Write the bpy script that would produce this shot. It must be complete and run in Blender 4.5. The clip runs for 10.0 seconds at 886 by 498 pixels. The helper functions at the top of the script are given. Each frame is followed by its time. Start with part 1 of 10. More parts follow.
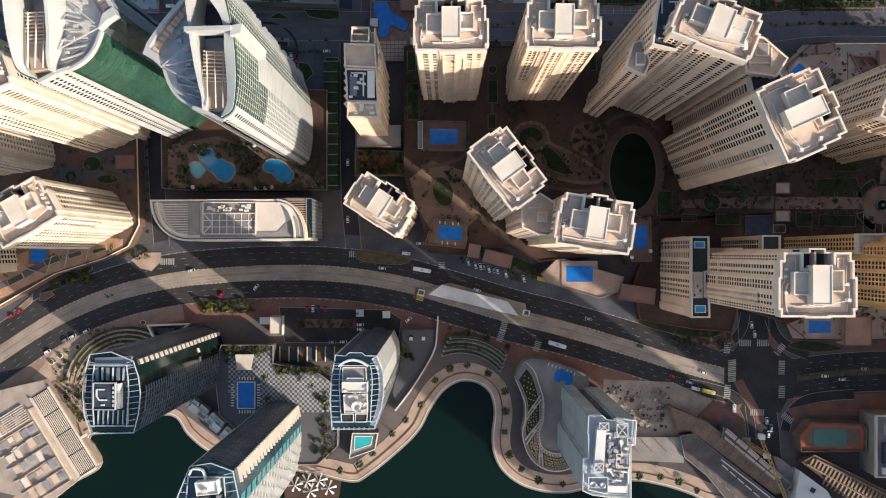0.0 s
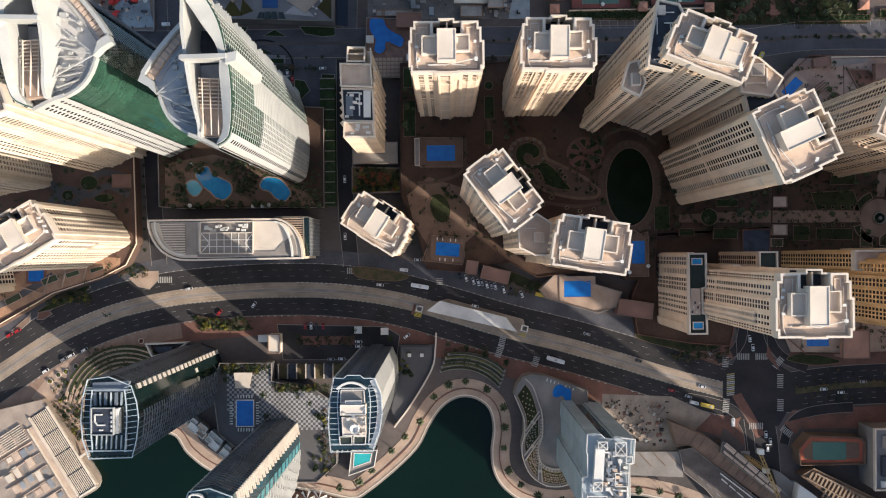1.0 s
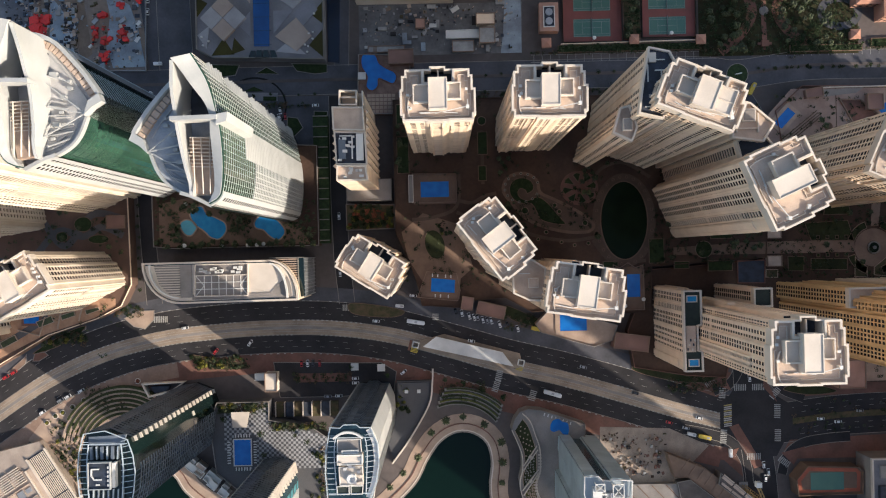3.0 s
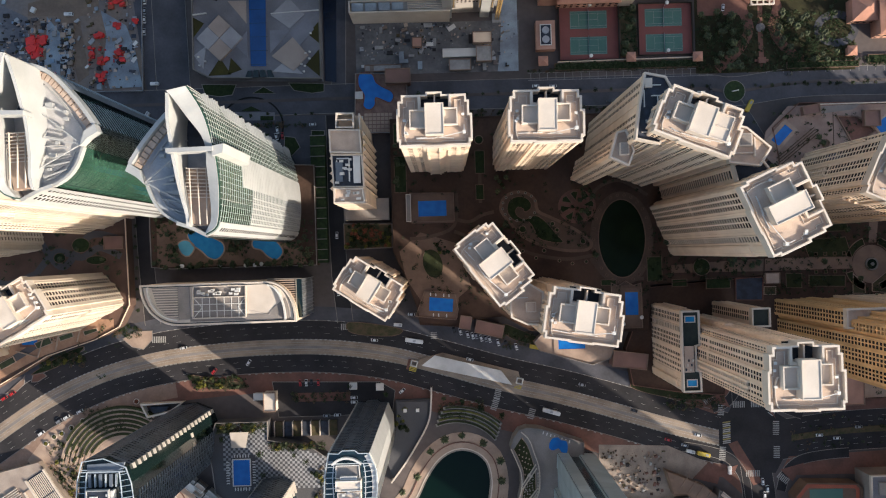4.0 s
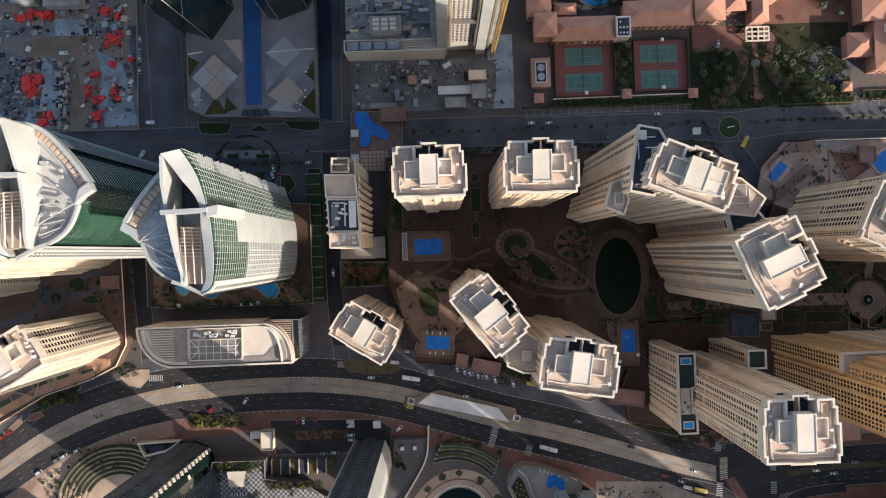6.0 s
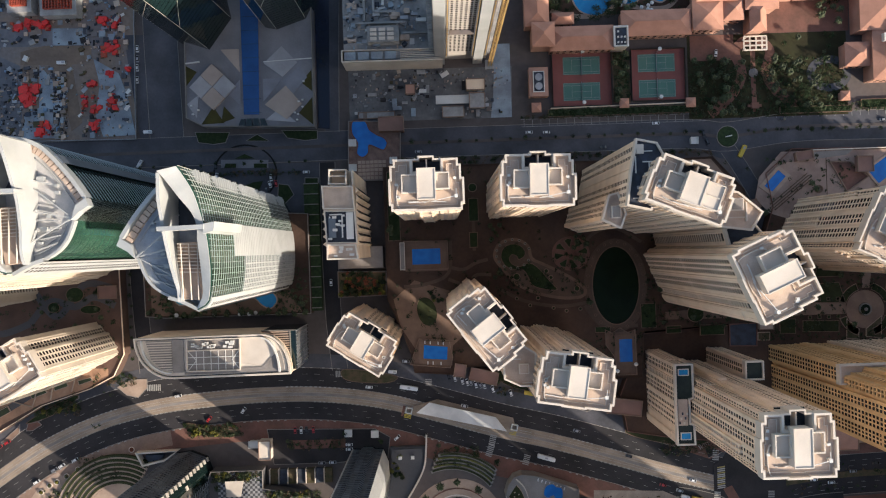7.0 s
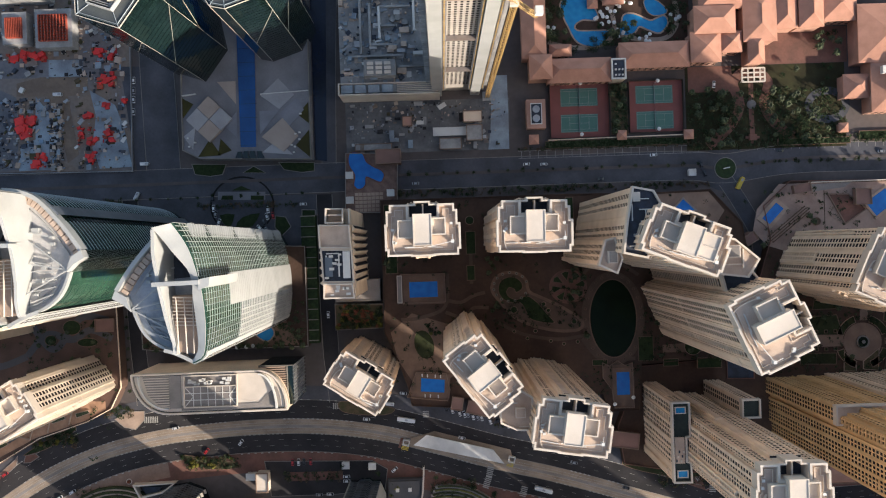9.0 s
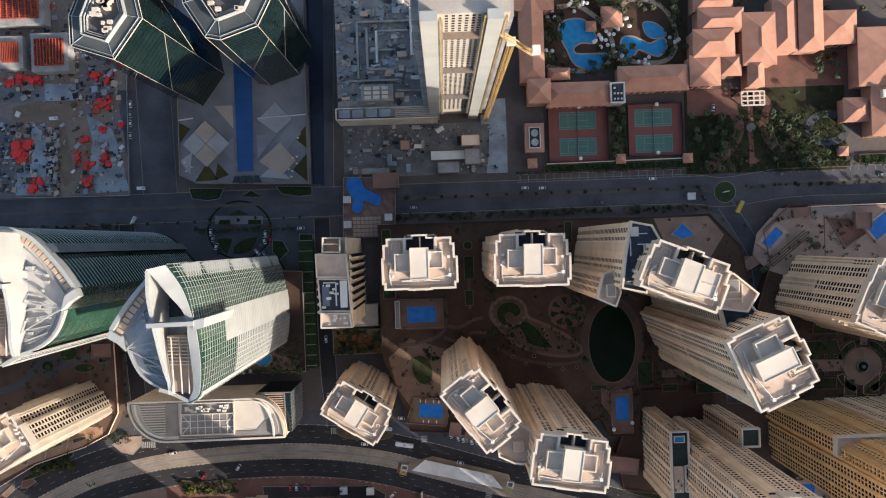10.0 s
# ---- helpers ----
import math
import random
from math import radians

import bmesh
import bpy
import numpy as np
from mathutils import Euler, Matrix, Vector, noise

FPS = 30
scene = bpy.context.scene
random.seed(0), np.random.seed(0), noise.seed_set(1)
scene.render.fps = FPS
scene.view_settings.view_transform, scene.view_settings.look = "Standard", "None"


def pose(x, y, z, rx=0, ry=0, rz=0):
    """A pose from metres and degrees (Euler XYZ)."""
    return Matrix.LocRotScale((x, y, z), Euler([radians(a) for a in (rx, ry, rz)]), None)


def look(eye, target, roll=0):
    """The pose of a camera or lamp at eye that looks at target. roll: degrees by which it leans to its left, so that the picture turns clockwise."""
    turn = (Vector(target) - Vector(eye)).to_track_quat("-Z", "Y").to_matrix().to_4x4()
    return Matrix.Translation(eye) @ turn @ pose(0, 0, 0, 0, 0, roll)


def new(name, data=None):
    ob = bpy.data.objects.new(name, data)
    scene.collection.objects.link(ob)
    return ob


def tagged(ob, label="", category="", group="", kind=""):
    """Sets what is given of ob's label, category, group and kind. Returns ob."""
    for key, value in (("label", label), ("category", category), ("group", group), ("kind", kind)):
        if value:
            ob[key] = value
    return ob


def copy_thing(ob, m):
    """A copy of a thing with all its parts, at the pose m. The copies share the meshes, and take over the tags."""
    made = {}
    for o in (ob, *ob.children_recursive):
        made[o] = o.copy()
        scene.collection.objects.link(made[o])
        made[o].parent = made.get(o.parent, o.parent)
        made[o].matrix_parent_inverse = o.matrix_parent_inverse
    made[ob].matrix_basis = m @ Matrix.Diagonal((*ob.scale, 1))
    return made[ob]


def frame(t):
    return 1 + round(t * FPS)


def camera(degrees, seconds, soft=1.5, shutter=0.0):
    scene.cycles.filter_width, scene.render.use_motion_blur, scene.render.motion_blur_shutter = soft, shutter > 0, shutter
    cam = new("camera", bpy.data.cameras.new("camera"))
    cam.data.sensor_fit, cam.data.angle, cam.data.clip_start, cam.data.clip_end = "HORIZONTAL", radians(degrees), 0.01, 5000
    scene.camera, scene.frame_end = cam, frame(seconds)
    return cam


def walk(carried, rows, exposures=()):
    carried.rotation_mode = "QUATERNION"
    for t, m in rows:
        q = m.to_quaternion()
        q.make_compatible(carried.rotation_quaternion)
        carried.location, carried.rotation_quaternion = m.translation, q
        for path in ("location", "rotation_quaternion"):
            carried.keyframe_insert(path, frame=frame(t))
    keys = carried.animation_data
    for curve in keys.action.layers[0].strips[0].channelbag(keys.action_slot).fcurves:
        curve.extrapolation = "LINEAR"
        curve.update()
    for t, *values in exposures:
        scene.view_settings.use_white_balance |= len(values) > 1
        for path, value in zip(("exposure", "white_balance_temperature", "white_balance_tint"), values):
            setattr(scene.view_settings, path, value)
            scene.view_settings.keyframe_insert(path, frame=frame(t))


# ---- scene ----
cam = camera(58.0, 10.0, soft=1.1)
# seconds, eye x, y, z, then the small turns of a camera that looks straight down
ROWS = [
    (0.0, 0.00, 0.00, 531.72, 0.255, 0.283, -0.000),
    (0.5, 0.49, 5.22, 531.73, 0.258, 0.255, -0.218),
    (1.0, 1.08, 10.66, 531.75, 0.257, 0.228, -0.460),
    (1.5, 1.66, 16.25, 531.68, 0.249, 0.197, -0.707),
    (2.0, 2.17, 22.16, 531.86, 0.240, 0.163, -0.935),
    (2.5, 2.83, 28.20, 531.82, 0.233, 0.131, -1.138),
    (4.0, 4.94, 47.03, 531.81, 0.192, 0.076, -1.642),
    (4.5, 5.62, 53.29, 531.95, 0.171, 0.062, -1.764),
    (5.0, 6.30, 59.47, 531.98, 0.165, 0.056, -1.849),
    (5.5, 6.88, 65.79, 531.99, 0.183, 0.042, -1.889),
    (6.0, 7.60, 71.63, 532.15, 0.203, 0.021, -1.901),
    (6.2, 7.90, 73.30, 532.17, 0.187, 0.013, -1.908),
    (7.3, 9.33, 81.72, 532.08, 0.023, -0.024, -1.946),
    (7.5, 9.53, 83.82, 531.98, -0.012, -0.028, -1.951),
    (8.0, 10.17, 89.96, 531.75, -0.117, -0.031, -1.962),
    (8.5, 10.82, 96.63, 531.55, -0.234, -0.024, -1.961),
    (9.0, 11.61, 104.07, 531.43, -0.334, -0.020, -1.951),
    (9.5, 12.71, 112.51, 530.44, -0.410, 0.006, -1.962),
    (10.0, 13.94, 121.30, 528.99, -0.472, 0.036, -2.001),
]
walk(cam, [(t, pose(x, y, z, rx, ry, rz)) for t, x, y, z, rx, ry, rz in ROWS])

# ---- light: a low warm sun from the lower right, clear sky
SUN_EL, SUN_AZ = 22.0, 127.0          # degrees; azimuth clockwise from +y
scene.view_settings.exposure = 1.0
world = bpy.data.worlds.new("sky")
scene.world = world
world.use_nodes = True
wn = world.node_tree.nodes
sky = wn.new("ShaderNodeTexSky")
sky.sky_type, sky.sun_disc = "NISHITA", False
sky.sun_elevation, sky.sun_rotation = radians(SUN_EL), radians(SUN_AZ)
sky.air_density, sky.dust_density, sky.ozone_density = 1.15, 2.2, 0.8
world.node_tree.links.new(sky.outputs[0], wn["Background"].inputs[0])
wn["Background"].inputs[1].default_value = 0.117
sun_way = Vector((math.sin(radians(SUN_AZ)) * math.cos(radians(SUN_EL)), math.cos(radians(SUN_AZ)) * math.cos(radians(SUN_EL)), math.sin(radians(SUN_EL))))
sun = new("sun", bpy.data.lights.new("sun", "SUN"))
sun.data.energy, sun.data.angle, sun.data.color = 3.9, radians(0.6), (1.0, 0.89, 0.76)
sun.matrix_world = look(sun_way * 900, (0, 0, 0))

RND = random.Random(7)


# ---- materials
def material(name, colour, rough=0.8, metal=0.0, vary=0.12, scale=0.08, fine=1.5, bump=0.0, second=None, spread=0.5, island=0.0, object_vary=0.0, spec=0.5, coat=0.0):
    """A surface with stains at a large scale and grain at a fine one, by world position."""
    m = bpy.data.materials.new(name)
    m.use_nodes = True
    nt = m.node_tree
    n, l = nt.nodes, nt.links
    b = n["Principled BSDF"]
    b.inputs["Roughness"].default_value, b.inputs["Metallic"].default_value = rough, metal
    b.inputs["Specular IOR Level"].default_value = spec if rough < 0.85 else 0.18
    b.inputs["Coat Weight"].default_value = coat
    geo = n.new("ShaderNodeNewGeometry")
    big, small = n.new("ShaderNodeTexNoise"), n.new("ShaderNodeTexNoise")
    big.inputs["Scale"].default_value, small.inputs["Scale"].default_value = scale, fine
    big.inputs["Detail"].default_value, small.inputs["Detail"].default_value = 5.0, 3.0
    for q in (big, small):
        l.new(geo.outputs["Position"], q.inputs["Vector"])
    mix = n.new("ShaderNodeMixRGB")
    mix.inputs[1].default_value = (*colour, 1)
    mix.inputs[2].default_value = (*(second or [c * 0.72 for c in colour]), 1)
    ramp = n.new("ShaderNodeValToRGB")
    ramp.color_ramp.elements[0].position, ramp.color_ramp.elements[1].position = 0.5 - 0.22 * (1.2 - spread), 0.5 + 0.3 * spread
    l.new(big.outputs["Fac"], ramp.inputs["Fac"])
    l.new(ramp.outputs["Color"], mix.inputs[0])
    hsv = n.new("ShaderNodeHueSaturation")
    l.new(mix.outputs[0], hsv.inputs["Color"])
    grain = n.new("ShaderNodeMapRange")
    grain.inputs["To Min"].default_value, grain.inputs["To Max"].default_value = 1 - vary, 1 + vary
    l.new(small.outputs["Fac"], grain.inputs["Value"])
    value = grain.outputs[0]
    for amount, node, socket in ((island, geo, "Random Per Island"), (object_vary, n.new("ShaderNodeObjectInfo"), "Random")):
        if amount:
            r = n.new("ShaderNodeMapRange")
            r.inputs["To Min"].default_value, r.inputs["To Max"].default_value = 1 - amount, 1 + amount
            l.new(node.outputs[socket], r.inputs["Value"])
            mul = n.new("ShaderNodeMath")
            mul.operation = "MULTIPLY"
            l.new(value, mul.inputs[0]), l.new(r.outputs[0], mul.inputs[1])
            value = mul.outputs[0]
    l.new(value, hsv.inputs["Value"])
    l.new(hsv.outputs[0], b.inputs["Base Color"])
    if bump:
        bp = n.new("ShaderNodeBump")
        bp.inputs["Strength"].default_value, bp.inputs["Distance"].default_value = bump, 0.2
        l.new(small.outputs["Fac"], bp.inputs["Height"]), l.new(bp.outputs[0], b.inputs["Normal"])
    return m


# cream and ochre walls are lifted to stand in for bounced light in shade
STONE = material("cream render", (0.80, 0.635, 0.485), 0.85, second=(0.70, 0.545, 0.41), island=0.06, vary=0.08)
STONE_WHITE = material("pale cream render", (0.64, 0.565, 0.49), 0.85, second=(0.545, 0.475, 0.405), vary=0.06)
# the same cream toned separately for towers in full sun
STONE_SUNLIT = material("cream render toned for full sun", (0.65, 0.56, 0.46), 0.85, second=(0.57, 0.48, 0.385), island=0.06, vary=0.08)
STONE_GOLD = material("ochre render", (0.70, 0.455, 0.235), 0.85, second=(0.59, 0.37, 0.185), island=0.06, vary=0.08)
ROOFING = material("pale roof screed", (0.53, 0.415, 0.335), 0.9, second=(0.40, 0.305, 0.243), scale=0.15, spread=0.8, vary=0.12)
ROOF_GREEN = material("dark green roof membrane", (0.022, 0.036, 0.030), 0.8, second=(0.014, 0.022, 0.02), scale=0.3, vary=0.3)
SLATE_PANEL = material("slate blue wall panels", (0.15, 0.175, 0.21), 0.5, second=(0.11, 0.13, 0.16), vary=0.15, island=0.25)
END_PANEL = material("dark blue end wall panels", (0.075, 0.092, 0.115), 0.35, second=(0.05, 0.063, 0.08), vary=0.15, island=0.35)
PANEL_PALE = material("pale blue metal panels", (0.46, 0.51, 0.55), 0.45, second=(0.39, 0.44, 0.48), vary=0.08, island=0.06)
PANEL_TEAL = material("teal grey wall panels", (0.36, 0.445, 0.485), 0.45, second=(0.28, 0.355, 0.395), vary=0.1, object_vary=0.12)
DECK_SLATE = material("slate deck paving", (0.10, 0.096, 0.10), 0.9, second=(0.09, 0.088, 0.092), vary=0.2)
PLAZA_GREY = material("grey podium paving", (0.235, 0.23, 0.245), 0.9, second=(0.165, 0.16, 0.172), scale=0.05, vary=0.18)
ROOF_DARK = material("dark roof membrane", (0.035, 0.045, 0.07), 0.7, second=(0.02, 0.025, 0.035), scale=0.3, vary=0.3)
WHITE = material("white paint", (0.68, 0.665, 0.635), 0.6, second=(0.58, 0.56, 0.53), vary=0.05)
SAIL_WHITE = material("white tower cladding", (0.41, 0.415, 0.41), 0.5, second=(0.35, 0.355, 0.35), vary=0.06)
WINDOW = material("dark window glass", (0.022, 0.022, 0.025), 0.18, vary=0.3, fine=0.4, island=0.5)
GREEN_GLASS = material("green curtain glass", (0.030, 0.078, 0.054), 0.12, second=(0.016, 0.044, 0.032), vary=0.3, scale=0.05, fine=0.3, island=0.5, spec=0.7)
BLUE_GLASS = material("teal curtain glass", (0.03, 0.07, 0.085), 0.12, second=(0.015, 0.035, 0.05), vary=0.25, fine=0.3, island=0.3, spec=0.7)
DARK_GLASS = material("black green curtain glass", (0.008, 0.020, 0.019), 0.08, vary=0.3, fine=0.3, island=0.3, spec=0.7)
STEEL_BLUE = material("blue grey cladding panels", (0.36, 0.41, 0.45), 0.5, second=(0.29, 0.34, 0.38), vary=0.08, island=0.08)
STEEL = material("grey metal", (0.42, 0.42, 0.43), 0.45, 0.5, vary=0.15)
ASPHALT = material("asphalt", (0.044, 0.041, 0.044), 0.9, second=(0.028, 0.0265, 0.0285), scale=0.06, vary=0.2, fine=0.8)
ASPHALT_OLD = material("worn asphalt", (0.10, 0.10, 0.115), 0.9, second=(0.06, 0.061, 0.07), scale=0.05, vary=0.2, fine=0.6)
CONCRETE = material("concrete paving", (0.28, 0.255, 0.24), 0.9, second=(0.20, 0.18, 0.165), scale=0.07, vary=0.18)
PAVING = material("sandy paving", (0.42, 0.315, 0.245), 0.9, second=(0.32, 0.235, 0.185), scale=0.1, vary=0.15, fine=0.7)
PATH_TAN = material("tan terrace paving", (0.27, 0.185, 0.14), 0.9, second=(0.20, 0.135, 0.105), scale=0.1, vary=0.2, fine=0.8)
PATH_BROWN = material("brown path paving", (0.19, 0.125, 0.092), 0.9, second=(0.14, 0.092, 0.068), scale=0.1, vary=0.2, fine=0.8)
# path paving with the shade between the towers put into its colour
PATH_SHADED = material("court paving darkened for shade", (0.125, 0.085, 0.065), 0.9, second=(0.092, 0.062, 0.048), scale=0.1, vary=0.2, fine=0.8)
PAVING_RED = material("red brown paving", (0.20, 0.10, 0.078), 0.9, second=(0.135, 0.075, 0.06), scale=0.09, vary=0.2, fine=0.6)
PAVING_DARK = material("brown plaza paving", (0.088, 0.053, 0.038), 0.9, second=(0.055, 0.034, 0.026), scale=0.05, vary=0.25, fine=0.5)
TRAM = material("tram bed paving", (0.355, 0.28, 0.215), 0.9, second=(0.23, 0.18, 0.138), scale=0.09, vary=0.18)
MARK = material("road paint", (0.38, 0.37, 0.35), 0.8, vary=0.2, fine=2.0)
KERB = material("kerb stone", (0.27, 0.245, 0.22), 0.85, vary=0.15)
GRASS = material("lawn", (0.040, 0.048, 0.020), 0.95, second=(0.028, 0.031, 0.015), scale=0.15, vary=0.35, fine=1.0)
LEAF = material("foliage", (0.048, 0.062, 0.024), 0.8, second=(0.03, 0.04, 0.018), scale=0.5, vary=0.4, fine=2.0, island=0.4, object_vary=0.3)
LEAF_DARK = material("dark foliage", (0.03, 0.05, 0.02), 0.85, second=(0.018, 0.03, 0.014), scale=0.5, vary=0.4, fine=2.0, island=0.4, object_vary=0.3)
BARK = material("bark", (0.13, 0.09, 0.06), 0.95, vary=0.3, fine=4.0)
SEA = material("marina water", (0.003, 0.012, 0.009), 0.16, second=(0.002, 0.008, 0.007), scale=0.01, vary=0.1, fine=0.25, bump=0.08, spec=0.16)
POND = material("dark pond water", (0.010, 0.018, 0.009), 0.15, vary=0.1, fine=0.3, spec=0.05)
POOL = material("swimming pool water", (0.010, 0.16, 0.52), 0.08, second=(0.008, 0.12, 0.43), scale=0.3, vary=0.12, fine=0.6)
POOL_CYAN = material("pale swimming pool water", (0.02, 0.25, 0.50), 0.08, second=(0.012, 0.19, 0.43), scale=0.3, vary=0.12, fine=0.6)
TILE_ROOF = material("terracotta roof tiles", (0.48, 0.25, 0.18), 0.85, second=(0.40, 0.205, 0.145), scale=0.15, vary=0.14, fine=2.2)
SALMON = material("salmon render", (0.50, 0.29, 0.22), 0.85, vary=0.1)
COURT_GREEN = material("green court surface", (0.075, 0.16, 0.14), 0.85, second=(0.09, 0.18, 0.15), vary=0.1)
COURT_RED = material("red court surface", (0.235, 0.085, 0.075), 0.85, second=(0.19, 0.075, 0.065), vary=0.12)
SAND = material("site sand", (0.23, 0.175, 0.14), 0.95, second=(0.15, 0.155, 0.175), scale=0.03, vary=0.3, fine=0.4, spread=0.9)
RED_PAINT = material("red formwork panels", (0.72, 0.035, 0.03), 0.6, vary=0.3, fine=1.0, island=0.35)
CYAN_SLAB = material("pale blue site slab", (0.30, 0.36, 0.41), 0.85, second=(0.20, 0.22, 0.25), scale=0.1, vary=0.2)
RAW = material("raw concrete", (0.37, 0.36, 0.35), 0.9, second=(0.24, 0.235, 0.23), scale=0.1, vary=0.25, fine=0.6)
YELLOW = material("yellow paint", (0.62, 0.45, 0.06), 0.6, vary=0.15)
CRANE = material("ochre crane steel", (0.50, 0.33, 0.13), 0.6, 0.2, vary=0.15)
CAR_WHITE = material("white car paint", (0.75, 0.75, 0.75), 0.3, vary=0.03, coat=0.5)
CAR_DARK = material("dark car paint", (0.03, 0.03, 0.035), 0.3, vary=0.1, coat=0.5)
CAR_RED = material("red car paint", (0.45, 0.02, 0.02), 0.3, vary=0.05, coat=0.5)
CAR_GREY = material("silver car paint", (0.35, 0.35, 0.36), 0.3, 0.4, vary=0.05, coat=0.5)
RUBBER = material("rubber", (0.02, 0.02, 0.02), 0.9, vary=0.1)
CANVAS = material("white canvas", (0.75, 0.73, 0.70), 0.9, vary=0.06)
SOIL = material("planting soil", (0.11, 0.08, 0.05), 0.95, second=(0.06, 0.06, 0.03), scale=0.3, vary=0.3)
EARTH = material("city ground", (0.125, 0.105, 0.10), 0.95, second=(0.08, 0.07, 0.068), scale=0.02, vary=0.2, fine=0.3)


# ---- mesh helpers
class Mesh:
    """Gathers corners and faces of one mesh."""

    def __init__(self):
        self.v, self.f = [], []

    def prism(self, poly, z0, z1, bottom=False, top=True, top_z=None):
        """An upright prism on a plan; top_z: a height for each corner instead of z1."""
        n, k = len(poly), len(self.v)
        if sum(poly[i - 1][0] * poly[i][1] - poly[i][0] * poly[i - 1][1] for i in range(n)) < 0:
            poly = poly[::-1]
            top_z = top_z[::-1] if top_z else None
        self.v += [(x, y, z0) for x, y in poly] + [(p[0], p[1], top_z[i] if top_z else z1) for i, p in enumerate(poly)]
        self.f += [(k + i, k + (i + 1) % n, k + n + (i + 1) % n, k + n + i) for i in range(n)]
        if top:
            self.f.append(tuple(range(k + n, k + 2 * n)))
        if bottom:
            self.f.append(tuple(range(k + n - 1, k - 1, -1)))
        return self

    def box(self, x0, y0, z0, x1, y1, z1, bottom=True):
        return self.prism([(x0, y0), (x1, y0), (x1, y1), (x0, y1)], z0, z1, bottom)

    def bar(self, a, b, width, z0, z1, bottom=True):
        """A straight upright wall from a to b in plan."""
        d = Vector((b[0] - a[0], b[1] - a[1]))
        if d.length < 1e-6:
            return self
        s = Vector((-d.y, d.x)).normalized() * width / 2
        return self.prism([(a[0] - s.x, a[1] - s.y), (b[0] - s.x, b[1] - s.y), (b[0] + s.x, b[1] + s.y), (a[0] + s.x, a[1] + s.y)], z0, z1, bottom)

    def beam(self, a, b, width, depth=None):
        """A straight square beam between two places."""
        a, b = Vector(a), Vector(b)
        d = (b - a).normalized()
        s = d.cross(Vector((0, 0, 1)))
        s = (s if s.length > 1e-4 else Vector((1, 0, 0))).normalized() * width / 2
        u = d.cross(s).normalized() * (depth or width) / 2
        k = len(self.v)
        self.v += [tuple(p + i * s + j * u) for p in (a, b) for i, j in ((-1, -1), (1, -1), (1, 1), (-1, 1))]
        self.f += [(k + i, k + (i + 1) % 4, k + 4 + (i + 1) % 4, k + 4 + i) for i in range(4)] + [(k + 3, k + 2, k + 1, k), (k + 4, k + 5, k + 6, k + 7)]
        return self

    def ring(self, poly, z0, z1, width):
        """A low wall of that width along the inside of a plan."""
        inner = inset(poly, width)
        n, k = len(poly), len(self.v)
        poly = ccw(poly)
        self.v += [(x, y, z) for z in (z0, z1) for p in (poly, inner) for x, y in p]
        for i in range(n):
            j = (i + 1) % n
            self.f += [(k + i, k + j, k + 2 * n + j, k + 2 * n + i), (k + n + j, k + n + i, k + 3 * n + i, k + 3 * n + j), (k + 2 * n + i, k + 2 * n + j, k + 3 * n + j, k + 3 * n + i)]
        return self

    def ribbon(self, line, a, b, z0, z1):
        """A strip along a line, from a to b metres to its left."""
        sides = [[offset_at(line, i, o) for i in range(len(line))] for o in (a, b)]
        k, n = len(self.v), len(line)
        self.v += [(x, y, z) for z in (z0, z1) for s in sides for x, y in s]
        for i in range(n - 1):
            r0, r1, r2, r3 = k + i, k + n + i, k + 2 * n + i, k + 3 * n + i
            self.f += [(r2, r3, r3 + 1, r2 + 1), (r0, r2, r2 + 1, r0 + 1), (r1, r1 + 1, r3 + 1, r3)]
        return self

    def lathe(self, cx, cy, rings, sides=16):
        """Rings of (radius, z), closed at the top."""
        k = len(self.v)
        for r, z in rings:
            self.v += [(cx + r * math.cos(a * math.tau / sides), cy + r * math.sin(a * math.tau / sides), z) for a in range(sides)]
        for i in range(len(rings) - 1):
            self.f += [(k + i * sides + a, k + i * sides + (a + 1) % sides, k + (i + 1) * sides + (a + 1) % sides, k + (i + 1) * sides + a) for a in range(sides)]
        self.f.append(tuple(k + (len(rings) - 1) * sides + a for a in range(sides)))
        return self

    def wall(self, line, a, b, z0, tops):
        """A wall along a line, from a to b metres to its left, with a top height at each point."""
        sides = [[offset_at(line, i, o) for i in range(len(line))] for o in (a, b)]
        k, n = len(self.v), len(line)
        self.v += [(x, y, z0) for s in sides for x, y in s] + [(p[0], p[1], tops[i]) for s in sides for i, p in enumerate(s)]
        for i in range(n - 1):
            r0, r1, r2, r3 = k + i, k + n + i, k + 2 * n + i, k + 3 * n + i
            self.f += [(r2, r3, r3 + 1, r2 + 1), (r0, r2, r2 + 1, r0 + 1), (r1, r1 + 1, r3 + 1, r3)]
        e = k + n - 1
        self.f += [(k, k + n, k + 3 * n, k + 2 * n), (e, e + 2 * n, e + 3 * n, e + n)]
        return self

    def band(self, one, two, z0, tops):
        """A solid between two lines of as many points, with a top height at each pair."""
        k, n = len(self.v), len(one)
        self.v += [(x, y, z0) for line in (one, two) for x, y in line] + [(p[0], p[1], tops[i]) for line in (one, two) for i, p in enumerate(line)]
        for i in range(n - 1):
            r0, r1, r2, r3 = k + i, k + n + i, k + 2 * n + i, k + 3 * n + i
            self.f += [(r2, r3, r3 + 1, r2 + 1), (r0, r2, r2 + 1, r0 + 1), (r1, r1 + 1, r3 + 1, r3)]
        e = k + n - 1
        self.f += [(k, k + n, k + 3 * n, k + 2 * n), (e, e + 2 * n, e + 3 * n, e + n)]
        return self

    def data(self, name, mat, *more):
        me = bpy.data.meshes.new(name)
        me.from_pydata(self.v, [], self.f)
        for q in (mat, *more):
            me.materials.append(q)
        me.update()
        return me


